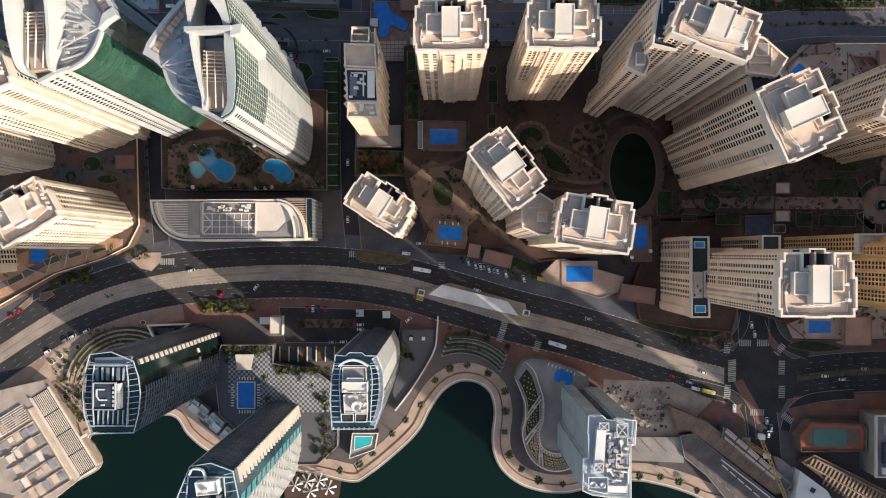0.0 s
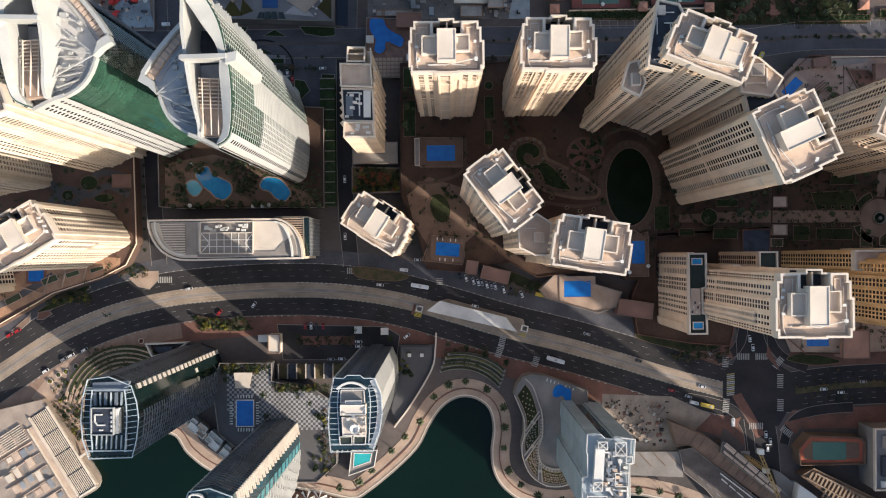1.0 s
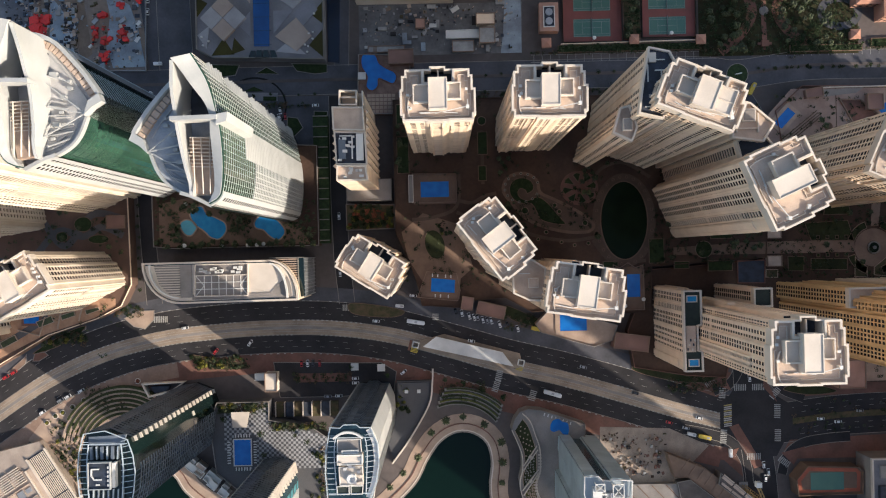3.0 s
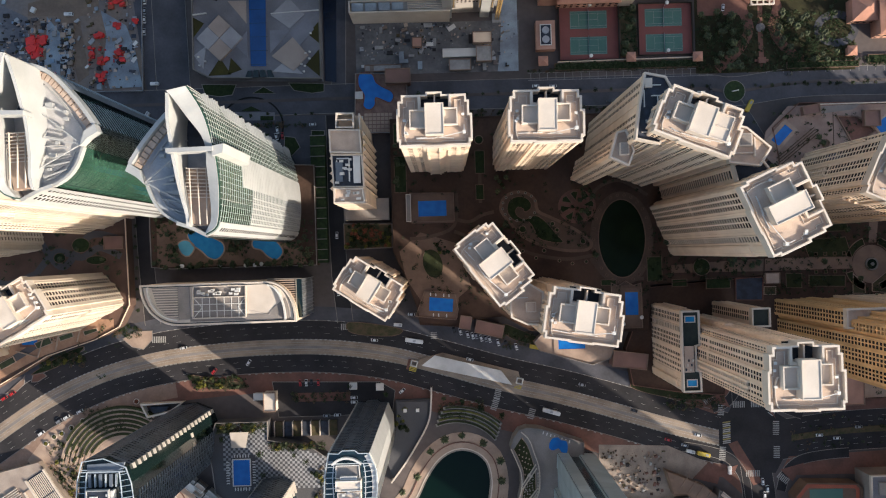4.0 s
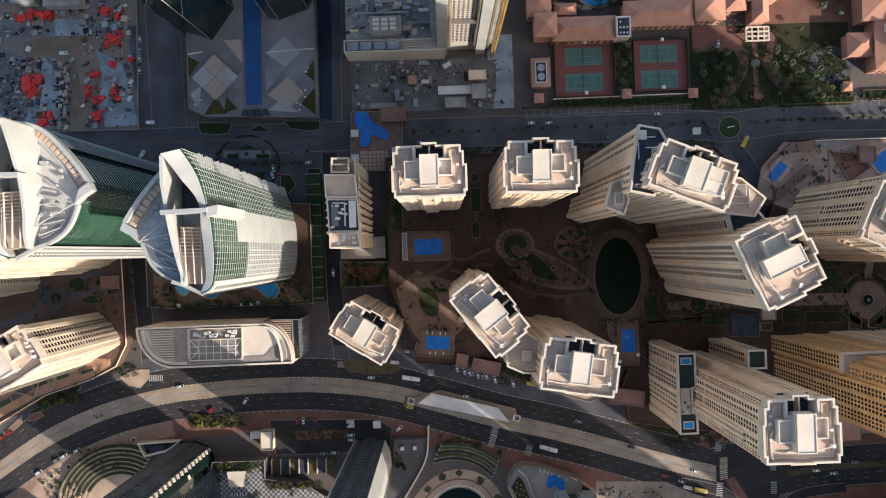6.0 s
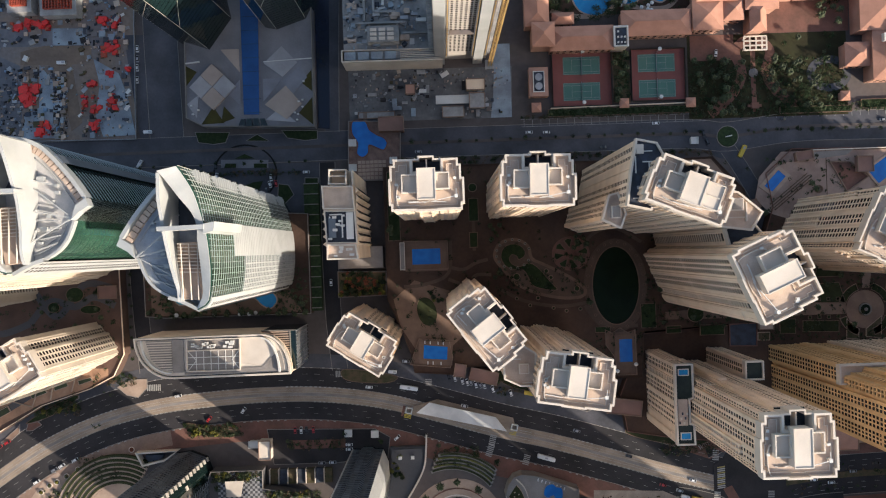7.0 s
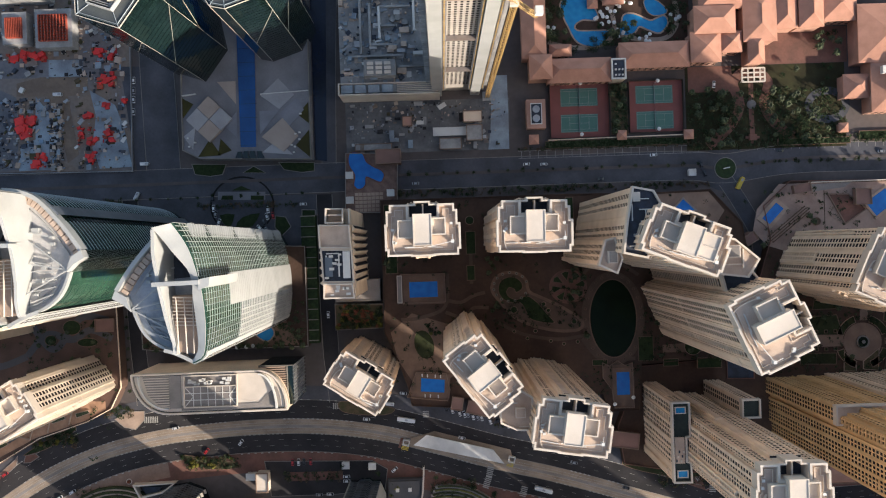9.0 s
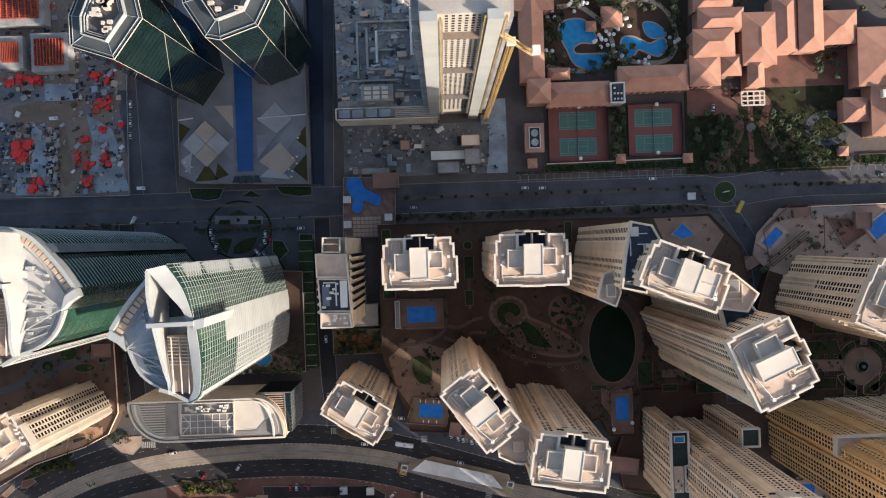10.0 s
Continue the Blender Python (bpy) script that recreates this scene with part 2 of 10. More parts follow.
def ccw(poly):
    return poly if sum(poly[i - 1][0] * poly[i][1] - poly[i][0] * poly[i - 1][1] for i in range(len(poly))) > 0 else poly[::-1]


def inset(poly, d):
    poly = ccw(poly)
    out, n = [], len(poly)
    for i in range(n):
        a, b, c = Vector(poly[i - 1]), Vector(poly[i]), Vector(poly[(i + 1) % n])
        u, v = (b - a).normalized(), (c - b).normalized()
        m = Vector((-u.y, u.x)) + Vector((-v.y, v.x))
        m = m / max(0.35, m.length_squared / 2) if m.length > 1e-6 else Vector((-u.y, u.x))
        out.append(tuple(b + m * d))
    return out


def offset_at(line, i, d):
    a, b = Vector(line[max(i - 1, 0)]), Vector(line[min(i + 1, len(line) - 1)])
    u = (b - a).normalized()
    return line[i][0] - u.y * d, line[i][1] + u.x * d


def smooth(points, step=4.0):
    """A curve through the points."""
    out, n = [], len(points)
    for i in range(n - 1):
        p = [Vector(points[max(0, min(n - 1, i + k))]) for k in (-1, 0, 1, 2)]
        m = max(2, int((p[2] - p[1]).length / step))
        for j in range(m):
            t = j / m
            out.append(tuple(0.5 * (2 * p[1] + (p[2] - p[0]) * t + (2 * p[0] - 5 * p[1] + 4 * p[2] - p[3]) * t * t + (3 * p[1] - p[0] - 3 * p[2] + p[3]) * t ** 3)))
    return out + [tuple(points[-1])]


def loop(points, step=3.0):
    """A closed smooth curve through the points."""
    out, n = [], len(points)
    for i in range(n):
        p = [Vector(points[(i + k) % n]) for k in (-1, 0, 1, 2)]
        m = max(2, int((p[2] - p[1]).length / step))
        for j in range(m):
            t = j / m
            out.append(tuple(0.5 * (2 * p[1] + (p[2] - p[0]) * t + (2 * p[0] - 5 * p[1] + 4 * p[2] - p[3]) * t * t + (3 * p[1] - p[0] - 3 * p[2] + p[3]) * t ** 3)))
    return out


def ellipse(cx, cy, rx, ry, n=40, turn=0.0):
    c, s = math.cos(radians(turn)), math.sin(radians(turn))
    return [(cx + rx * math.cos(a) * c - ry * math.sin(a) * s, cy + rx * math.cos(a) * s + ry * math.sin(a) * c) for a in (i * math.tau / n for i in range(n))]


def placed(plan, x, y, turn):
    c, s = math.cos(radians(turn)), math.sin(radians(turn))
    return [(x + a * c - b * s, y + a * s + b * c) for a, b in plan]


def rect(x0, y0, x1, y1):
    return [(x0, y0), (x1, y0), (x1, y1), (x0, y1)]


def thing(name, label, category, group="", kind="", at=(0, 0, 0)):
    ob = new(name)
    ob.location = at
    return tagged(ob, label, category, group, kind)


def part(name, mesh, mat, parent=None, label="", kind=""):
    """Links a gathered mesh as one object under a thing or a part."""
    ob = new(name, mesh.data(name, mat) if isinstance(mesh, Mesh) else mesh)
    if parent is not None:
        ob.parent = parent
        ob.matrix_parent_inverse = Matrix.Translation(-Vector(parent.location)) if parent.parent is None else Matrix()
    return tagged(ob, label, kind=kind)


def structure(name, mesh, mat, label, category):
    return tagged(new(name, mesh.data(name, mat)), label, category, kind="structure")


# ---- the large structure: ground, water, roads
SHORE = [(-420, -330), (-300, -190), (-262, -160), (-232, -143), (-236, -128), (-238, -122), (-210, -112), (-183, -108), (-172, -121), (-158, -132), (-140, -138), (-87, -147), (-63, -152), (-53, -148), (-34, -133), (-19, -118), (-11, -103), (-2, -91), (9, -85), (20, -86), (29, -93), (32, -106), (30.5, -121), (31.6, -133), (37, -144), (48, -153), (63, -158), (79, -159), (90, -157), (122, -151), (139, -153), (154, -157), (169, -163), (200, -178), (300, -260)]
SHORE = smooth(SHORE, 3.0)


def ground_sheet():
    bm = bmesh.new()
    basin = SHORE + [(300, -900), (-420, -900)]
    loops = []
    for pts in ([(-4000, -4000), (4000, -4000), (4000, 4000), (-4000, 4000)], basin):
        vs = [bm.verts.new((x, y, 0)) for x, y in pts]
        loops += [bm.edges.new((vs[i - 1], vs[i])) for i in range(len(vs))]
    bmesh.ops.triangle_fill(bm, edges=loops, use_beauty=True)
    for f in bm.faces:
        if f.normal.z < 0:
            f.normal_flip()
    me = bpy.data.meshes.new("ground")
    bm.to_mesh(me)
    me.materials.append(EARTH)
    tagged(new("ground", me), "flat brown grey city ground round the marina", "ground", kind="structure")
    q = Mesh()
    q.ribbon(SHORE, -0.9, 0.0, -4, 0.25)
    structure("quay_wall", q, KERB, "pale stone quay edge along the marina", "quay")
    w = Mesh()
    w.v, w.f = [(-600, -1000, -1.6), (500, -1000, -1.6), (500, -60, -1.6), (-600, -60, -1.6)], [(0, 1, 2, 3)]
    structure("water", w, SEA, "dark green still marina water", "water")


ground_sheet()
TRAM_LINE = smooth([(-420, -150), (-350, -104), (-298, -68), (-260, -44), (-222.6, -28), (-185, -19), (-147, -15), (-109.5, -13.4), (-72, -14.6), (-34, -20), (3.4, -30.3), (41, -41.6), (78.5, -51), (116, -62), (153, -73.5), (190, -83.5)], 3.0)
WALK_LINE = smooth([(-700, 150), (-400, 150), (-279, 150), (-166, 150.5), (-54, 151), (58, 151), (170, 151), (201, 148.2), (245, 153), (308, 153), (500, 150), (800, 150)], 6.0)
MAIN_EAST = smooth([(185, -83), (215, -85), (260, -80), (310, -78), (400, -76), (700, -80)], 4.0)


ROAD_LEVEL = [0.03]


def road_strip(name, line, a, b, mat, label, z=None, kerb=True):
    ROAD_LEVEL[0] += 0.006
    z = z or ROAD_LEVEL[0]
    q = Mesh()
    q.ribbon(line, a, b, -0.2, z)
    structure(name, q, mat, label, "road")
    if kerb:
        k = Mesh()
        k.ribbon(line, a - 0.35, a, -0.2, z + 0.14)
        k.ribbon(line, b, b + 0.35, -0.2, z + 0.14)
        structure("kerb", k, KERB, "raised pale concrete road kerb", "kerb")


road_strip("road_1", TRAM_LINE, 5.2, 17.5, ASPHALT, "curving dark asphalt carriageway north of the tram bed")
road_strip("road_2", TRAM_LINE, -16.5, -5.0, ASPHALT, "curving dark asphalt carriageway south of the tram bed")
road_strip("tram_bed", TRAM_LINE, -4.6, 4.8, TRAM, "tan paved tram bed between two carriageways", 0.12, False)
road_strip("road_3", WALK_LINE, -9.5, 9.5, ASPHALT_OLD, "wide worn asphalt beach road")
road_strip("road_4", MAIN_EAST, -13, 13, ASPHALT, "dark asphalt road beyond the crossing")
road_strip("road_5", [(-66, 140), (-66, 70), (-65, 33), (-62, 2)], -5, 5, ASPHALT, "narrow dark asphalt side street")
road_strip("road_6", [(-62, 160), (-60, 230), (-57, 290), (-54, 500)], -4.5, 4.5, ASPHALT_OLD, "narrow asphalt street beside the canal")
road_strip("road_7", [(203, -30), (204, -72), (210, -117), (214, -170), (225, -300)], -10, 10, ASPHALT, "asphalt cross street with several lanes")
road_strip("road_8", [(-195, 140), (-195, 80), (-193, 40), (-190, 4)], -5, 5, ASPHALT, "narrow shaded service street")
road_strip("road_9", [(-172, 160), (-174, 220), (-178, 400)], -11, 11, ASPHALT_OLD, "plain grey paved side street")
road_strip("road_10", smooth([(201, 140), (212, 122), (222, 100), (224, 60)], 5), -5, 5, ASPHALT_OLD, "asphalt street leading off the roundabout")


# ---- towers
# wall rhythms: (kind, width, depth in front of the glass); w a column of windows, b of loggias, p a pier, g a plain groove
RHYTHMS = (
    (("p", 0.9, 0.4), ("w", 1.9, 0.1), ("p", 0.7, 0.14), ("w", 1.9, 0.1), ("p", 0.9, 0.4), ("g", 0.9, 0.06)),
    (("p", 1.2, 0.2), ("w", 1.9, 0.1), ("p", 1.6, 0.2), ("w", 1.4, 0.1), ("g", 0.6, 0.02)),
    (("p", 0.6, 0.8), ("b", 3.0, 0.5), ("p", 0.6, 0.8), ("g", 0.8, 0.06)),
    (("p", 0.9, 0.14), ("w", 1.8, 0.1), ("p", 0.9, 0.4), ("w", 1.8, 0.1), ("p", 0.9, 0.14), ("w", 1.8, 0.1), ("p", 0.8, 0.6)),
    (("g", 0.5, 0.02), ("p", 3.0, 0.35), ("g", 0.5, 0.02), ("p", 0.8, 0.2)),
)


def facade(walls, poly, z0, z1, floor=3.5, bay=5.0, gap=2.4, sill=1.35, proud=0.16, seed=1, blank=()):
    """Piers, grooves and sills in front of a glass core: the windows are the recesses between. Returns the window places."""
    rnd = random.Random(seed)
    poly, found = ccw(poly), []
    floors = int((z1 - z0) / floor)
    for i in range(len(poly)):
        a, b = Vector(poly[i]), Vector(poly[(i + 1) % len(poly)])
        d = b - a
        length = d.length
        u = d.normalized() if length else Vector((1, 0))
        out = Vector((u.y, -u.x))

        def slab(s0, s1, h0, h1, p=proud):
            w = [a + u * s0 - out * 0.1, a + u * s1 - out * 0.1, a + u * s1 + out * p, a + u * s0 + out * p]
            k = len(walls.v)
            walls.v += [(q.x, q.y, h) for h in (h0, h1) for q in w]
            walls.f += [(k + 4, k + 7, k + 6, k + 5), (k + 3, k + 2, k + 6, k + 7), (k, k + 3, k + 7, k + 4), (k + 2, k + 1, k + 5, k + 6), (k, k + 1, k + 2, k + 3)]

        if length < 3.2 or i in blank:
            slab(-proud, length + proud, z0, z1)
            continue
        row, wide = [("p", 0.7, 0.3)], 1.4
        while wide < length - 1.5:
            module = rnd.choice(RHYTHMS[:4] if wide < 3 else RHYTHMS)
            if wide + sum(m[1] for m in module) > length + 2.5 and len(row) > 1:
                break
            # some modules stand out as a bay up to a ledge
            extra, ledge = (rnd.choice((0.7, 1.1)), rnd.choice((0.42, 0.55, 0.8, 0.93))) if rnd.random() < 0.22 else (0.0, 0.0)
            row += [(*m, extra, ledge) for m in module]
            wide += sum(m[1] for m in module)
        row.append(("p", 0.7, 0.3))
        scale, at = length / sum(m[1] for m in row), 0.0
        for j, (kind, w, deep, *bump) in enumerate(row):
            s0, s1 = at, at + w * scale
            at = s1
            if j == 0:
                s0 = -proud
            if j == len(row) - 1:
                s1 = length + proud
            extra, ledge = bump if bump else (0.0, 0.0)
            cut_at = z0 + floors * floor * ledge // floor * floor if extra else z0
            if kind in "pg":
                if extra:
                    slab(s0, s1, z0, cut_at, deep + extra)
                slab(s0, s1, cut_at, z1, deep)
                continue
            for f in range(floors):
                h = z0 + f * floor
                high = sill + (-0.15 if kind == "w" else -0.45)
                slab(s0, s1, h, h + high, deep + (extra if h < cut_at else 0.0))
                if kind == "w" and h >= cut_at:
                    found.append((a + u * (s0 + s1) / 2, u, out, s1 - s0, h + high, floor - high))
            slab(s0, s1, z0 + floors * floor, z1)
    return found


def add_windows(owner, found, top, count, mat=WINDOW):
    """Panes of the highest windows, each an object of its own on one shared mesh."""
    near = sorted(found, key=lambda w: -w[4])[:count]
    if not near:
        return
    q = Mesh()
    q.box(-0.5, -0.03, 0, 0.5, 0.03, 1)
    me = q.data("window", mat)
    for c, u, out, wide, z, high in near:
        ob = new("window", me)
        ob.parent = owner
        ob.matrix_parent_inverse = Matrix.Translation(-Vector(owner.location))
        ob.matrix_basis = Matrix.Translation((c.x + out.x * 0.06, c.y + out.y * 0.06, z)) @ Matrix.Rotation(math.atan2(u.y, u.x), 4, "Z") @ Matrix.Diagonal((wide, 1, high, 1))


# plan of a residential tower: a broad front with stepped bays, a stepped back
TOWER_PLAN = [(-18, -9.8), (-16.9, -9.8), (-16.9, -12.6), (-5.4, -12.6), (-5.4, -13.0), (5.4, -13.0), (5.4, -12.6), (16.9, -12.6), (16.9, -9.8), (18, -9.8), (18, 2), (16.6, 2), (16.6, 8.5), (15.2, 8.5), (15.2, 11.5), (8, 11.5), (8, 5), (-7.5, 5), (-7.5, 11.5), (-15.5, 11.5), (-15.5, 8.5), (-17.2, 8.5), (-17.2, 2), (-18, 2)]


def residential_tower(x, y, turn, h, label, group="cream residential towers", sx=1.0, sy=1.0, wall=None, base=12.0, seed=1, flip=1, right_well=True, long_block=False, bay=3.9, gap=1.9, windows=45, plan=TOWER_PLAN):
    wall = wall or STONE
    t = thing("residential_tower", label, "tower block", group, at=(x, y, 0))
    sc = lambda pts: placed([(flip * a * sx, b * sy) for a, b in pts], x, y, turn)
    outline = ccw(sc(plan))
    core = Mesh()
    core.prism(outline, 0, h - 4)
    part("glazing", core, WINDOW, t, "dark recessed window bands")
    walls = Mesh()
    found = facade(walls, outline, base - 12, h - 5, seed=seed, bay=bay, gap=gap)
    part("wall", walls, wall, t)
    # string courses, crown and parapet
    for z in (h * 0.52, h * 0.8):
        band = Mesh()
        band.ring(inset(outline, -0.35), z, z + 0.6, 0.5)
        part("string_course", band, wall, t)
    crown = Mesh()
    crown.ring(inset(outline, -0.6), h - 5.2, h + 1.2, 1.0)
    part("parapet", crown, STONE_WHITE, t, "pale stepped roof parapet")
    deck = Mesh()
    deck.prism(inset(outline, 0.3), h - 4.2, h - 1.2)
    part("roof", deck, ROOFING, t, "pale stained flat roof")
    lip = Mesh()
    lip.ring(inset(outline, 1.9), h - 1.3, h - 0.55, 0.25)
    part("roof_upstand", lip, STONE_WHITE, t)
    # dark well at the back between the two stepped wings
    well = Mesh()
    well.prism(sc(rect(-7.3, 5, 7.8, 13)), 0, h - 9)
    part("back_bay", well, WINDOW, t, "dark glazed back bay")
    ribs = Mesh()
    facade(ribs, ccw(sc(rect(-7.3, 5, 7.8, 13))), 0, h - 9, bay=3.8, gap=1.5, seed=seed + 50)
    part("back_wall", ribs, wall, t)
    rim = Mesh()
    rim.ring(ccw(sc([(-7.3, 5.2), (7.8, 5.2), (7.8, 12.2), (4, 12.2), (4, 13.6), (-4, 13.6), (-4, 12.2), (-7.3, 12.2)])), h - 9.2, h + 0.6, 0.8)
    rim.bar(*sc([(0.3, 5.2), (0.3, 12.2)]), 0.7, h - 9.1, h - 2)
    part("back_parapet", rim, STONE_WHITE, t)
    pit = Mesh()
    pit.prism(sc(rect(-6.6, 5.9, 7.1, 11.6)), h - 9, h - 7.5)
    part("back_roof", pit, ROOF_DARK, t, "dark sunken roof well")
    # penthouse: tall block between two open wells
    block = Mesh()
    block.prism(sc(rect(-4.4, -8.0, 4.4, 7.0)), h - 1.5, h + 5.5)
    pent = part("penthouse", block, STONE_WHITE, t, "white flat-topped plant block")
    lip = Mesh()
    lip.ring(ccw(sc(rect(-4.6, -8.2, 4.6, 7.2))), h + 5.4, h + 5.9, 0.5)
    part("coping", lip, STONE_WHITE, pent)
    if long_block:
        block = Mesh()
        block.prism(sc(rect(4.9, -7.2, 12.4, 5.6)), h - 1.5, h + 4.2)
        pent = part("plant_block", block, STONE_WHITE, t, "lower pale plant block")
        lip = Mesh()
        lip.ring(ccw(sc(rect(4.8, -7.4, 12.6, 5.8))), h + 4.0, h + 4.9, 0.45)
        lip.bar(*sc([(6.2, -1.0), (12.2, -1.0)]), 0.4, h + 4.1, h + 4.7)
        part("coping", lip, STONE_WHITE, pent)
    for s, wide, front, back in ((-1, 8.0, -4.5, 4.5), (1, 7.2, -3.2, 5.2)):
        if s > 0 and not right_well:
            continue
        a, b = (4.2, 4.2 + wide) if s > 0 else (-4.2 - wide, -4.2)
        w = Mesh()
        w.ring(ccw(sc(rect(a, front, b, back))), h - 1.3, h + 3.2, 0.6)
        w.prism(sc(rect(a + 0.3, front + 0.3, b - 0.3, back - 0.3)), h - 1.3, h + 0.6)
        part("roof_well", w, STONE_WHITE, t, "open-topped square roof enclosure")
    # curved inner parapet, rails and roof clutter
    rnd = random.Random(seed * 3)
    for k in range(4):
        duct = Mesh()
        x0 = rnd.uniform(-14, 6)
        a, b = sc([(x0, rnd.uniform(-9.5, -8.2)), (x0 + rnd.uniform(3, 9), rnd.uniform(-9.5, -8.2))])
        duct.bar(a, b, 0.35, h - 1.2, h - 0.6)
        part("roof_duct", duct, WHITE, t)
    for k in range(4):
        duct = Mesh()
        (a, b), = sc([(rnd.choice((-1, 1)) * rnd.uniform(13.2, 15), rnd.uniform(-7, 6))])
        duct.box(a - 0.7, b - 0.6, h - 1.2, a + 0.7, b + 0.6, h + 0.3)
        part("roof_unit", duct, WHITE, t)
    jib = Mesh()
    p = sc([(2, -9.0), (14.5, -6.5), (14.5, -3.0)])
    jib.beam((*p[0], h + 1.0), (*p[1], h + 1.6), 0.35)
    jib.beam((*p[1], h + 1.6), (*p[2], h + 1.2), 0.3)
    jib.box(p[1][0] - 0.8, p[1][1] - 0.8, h - 1.2, p[1][0] + 0.8, p[1][1] + 0.8, h + 1.8)
    part("window_cleaning_jib", jib, WHITE, t, "white roof jib for window cleaning")
    inner = Mesh()
    curve = [(-14.8 + 2.0 * math.cos(a) * 1.0 + 2, -6 + 6 * math.sin(a)) for a in (math.pi * (0.5 + k / 12) for k in range(13))]
    pts = sc(curve)
    inner.ribbon(pts, -0.2, 0.2, h - 1.3, h + 0.2)
    part("curved_upstand", inner, STONE_WHITE, t)
    add_windows(t, found, h, windows)
    return t


residential_tower(2.0, 112.0, 0.0, 140, "cream stone residential tower with stepped white parapet", seed=1)
residential_tower(56.5, 112.0, -1.0, 144, "cream stone residential tower beside the plaza garden", seed=2)
residential_tower(71.5, 14.5, -9.0, 148, "cream stone residential tower with dark roof well", seed=3, sx=1.02)
residential_tower(29.8, 41.0, -53.0, 148, "angled cream residential tower above the round lawn", seed=4, sx=1.02, sy=0.9)
residential_tower(-37.5, 28.0, -33.0, 81, "short cream residential block beside the main road", seed=5, sx=1.0, sy=0.9)
residential_tower(122.0, 103.0, -22.0, 172, "tall cream residential tower with long roof terrace", seed=6, sx=1.05, sy=0.9, right_well=False, long_block=True)
residential_tower(160.0, 62.5, -66.0, 172, "tall cream residential tower beside the oval pond", seed=7, sx=1.0, sy=1.2, right_well=False)
residential_tower(166.1, -13.8, 0.0, 172, "cream residential tower above the road crossing", seed=8, sx=0.95, sy=1.16)
residential_tower(235.0, -11.0, 90.0, 170, "ochre residential tower with rows of dark windows", seed=9, wall=STONE_GOLD)
residential_tower(251.5, 82.5, -24.0, 110, "cream and ochre residential tower with many windows", seed=10, bay=4.0, gap=2.4, sy=1.5)
residential_tower(-226.0, 22.0, 30.0, 110, "cream residential tower in wall tone for full sun", seed=11, wall=STONE_SUNLIT)
residential_tower(-218.0, 83.0, 20.0, 170, "tall cream residential tower beside the sail towers", seed=12, wall=STONE_SUNLIT)
residential_tower(-276.0, 66.0, 10.0, 170, "cream residential tower behind its neighbour", seed=13, wall=STONE_SUNLIT, windows=40)
residential_tower(-300.0, -2.0, 10.0, 120, "cream residential tower above red brown terraces", seed=14, wall=STONE_SUNLIT, windows=40)
# made-up towers past the edge of the view, placed to shade the ground
for k, (x, y, turn) in enumerate(((345, -40, 8), (350, 60, -20), (336, -98, 0), (430, -95, 12), (520, -140, 10), (350, -160, 30), (400, -215, 30), (460, -270, 30), (330, -235, 30), (330, -330, 30), (420, 20, 0), (425, -182, 10), (400, -17, 0))):
    residential_tower(x, y, turn, 165 if y > -150 else 215, "added unseen tower that blocks the sun", seed=20 + k, windows=0)


def annex(poly, h, label, wall=STONE, roof=ROOFING, base=0.0, rim=0.9, bay=5.0, gap=2.3, name="apartment_wing", group="cream residential towers", windows=30, seed=3):
    """A lower wing with its own windows, parapet and flat roof."""
    poly = ccw(poly)
    c = sum((Vector(p) for p in poly), Vector((0, 0))) / len(poly)
    t = thing(name, label, "apartment wing", group, at=(c.x, c.y, 0))
    q = Mesh()
    q.prism(poly, 0, h - 3)
    part("glazing", q, WINDOW, t, "dark recessed windows")
    q = Mesh()
    found = facade(q, poly, base, h - 3, bay=bay, gap=gap, seed=seed)
    part("wall", q, wall, t)
    q = Mesh()
    q.ring(inset(poly, -0.7), h - 3.2, h + 1.0, rim)
    part("parapet", q, STONE_WHITE, t)
    q = Mesh()
    q.prism(inset(poly, 0.2), h - 3.1, h - 0.6)
    part("roof", q, roof, t)
    add_windows(t, found, h, windows)
    return t


# terraces and links of the tall pair
def roof_bits(owner, rows):
    """Low walls, blocks and pipes on a roof: two corners, base, top, material."""
    for x0, y0, x1, y1, z0, z1, mat, name in rows:
        q = Mesh()
        q.box(x0, y0, z0, x1, y1, z1)
        part(name, q, mat, owner)


deck = annex([(101.5, 127.5), (110.5, 125.5), (114.5, 118.0), (107.0, 95.0), (96.5, 97.5), (98.5, 112.0)], 158, "tower wing with long dark roof terrace", roof=ROOF_DARK)
roof_bits(deck, [(101.0, 121.0, 104.4, 125.4, 157, 158.8, STONE_WHITE, "roof_block"), (104.0, 117.0, 110.4, 117.5, 157, 158.2, WHITE, "pipe"), (100.4, 112.0, 100.9, 120.0, 157, 158.1, WHITE, "pipe"), (106.8, 107.0, 107.2, 117.0, 157, 158.0, WHITE, "pipe"), (101.0, 104.5, 103.4, 106.0, 157, 158.6, STEEL, "roof_unit"), (104.6, 110.4, 106.0, 112.0, 157, 158.8, WHITE, "roof_unit"), (99.0, 100.0, 106.6, 100.5, 157, 158.3, STONE_WHITE, "low_wall"), (102.6, 122.0, 108.6, 122.4, 157, 158.2, WHITE, "pipe")])
narrow = annex([(88.5, 91.5), (97.0, 87.5), (99.5, 94.0), (96.0, 104.0), (92.0, 103.0)], 138, "narrow stepped tower wing with grey roof")
roof_bits(narrow, [(92.6, 92.0, 97.0, 98.0, 137, 140.5, STONE_WHITE, "roof_block"), (93.0, 92.4, 96.6, 97.6, 140, 140.8, CONCRETE, "block_roof")])
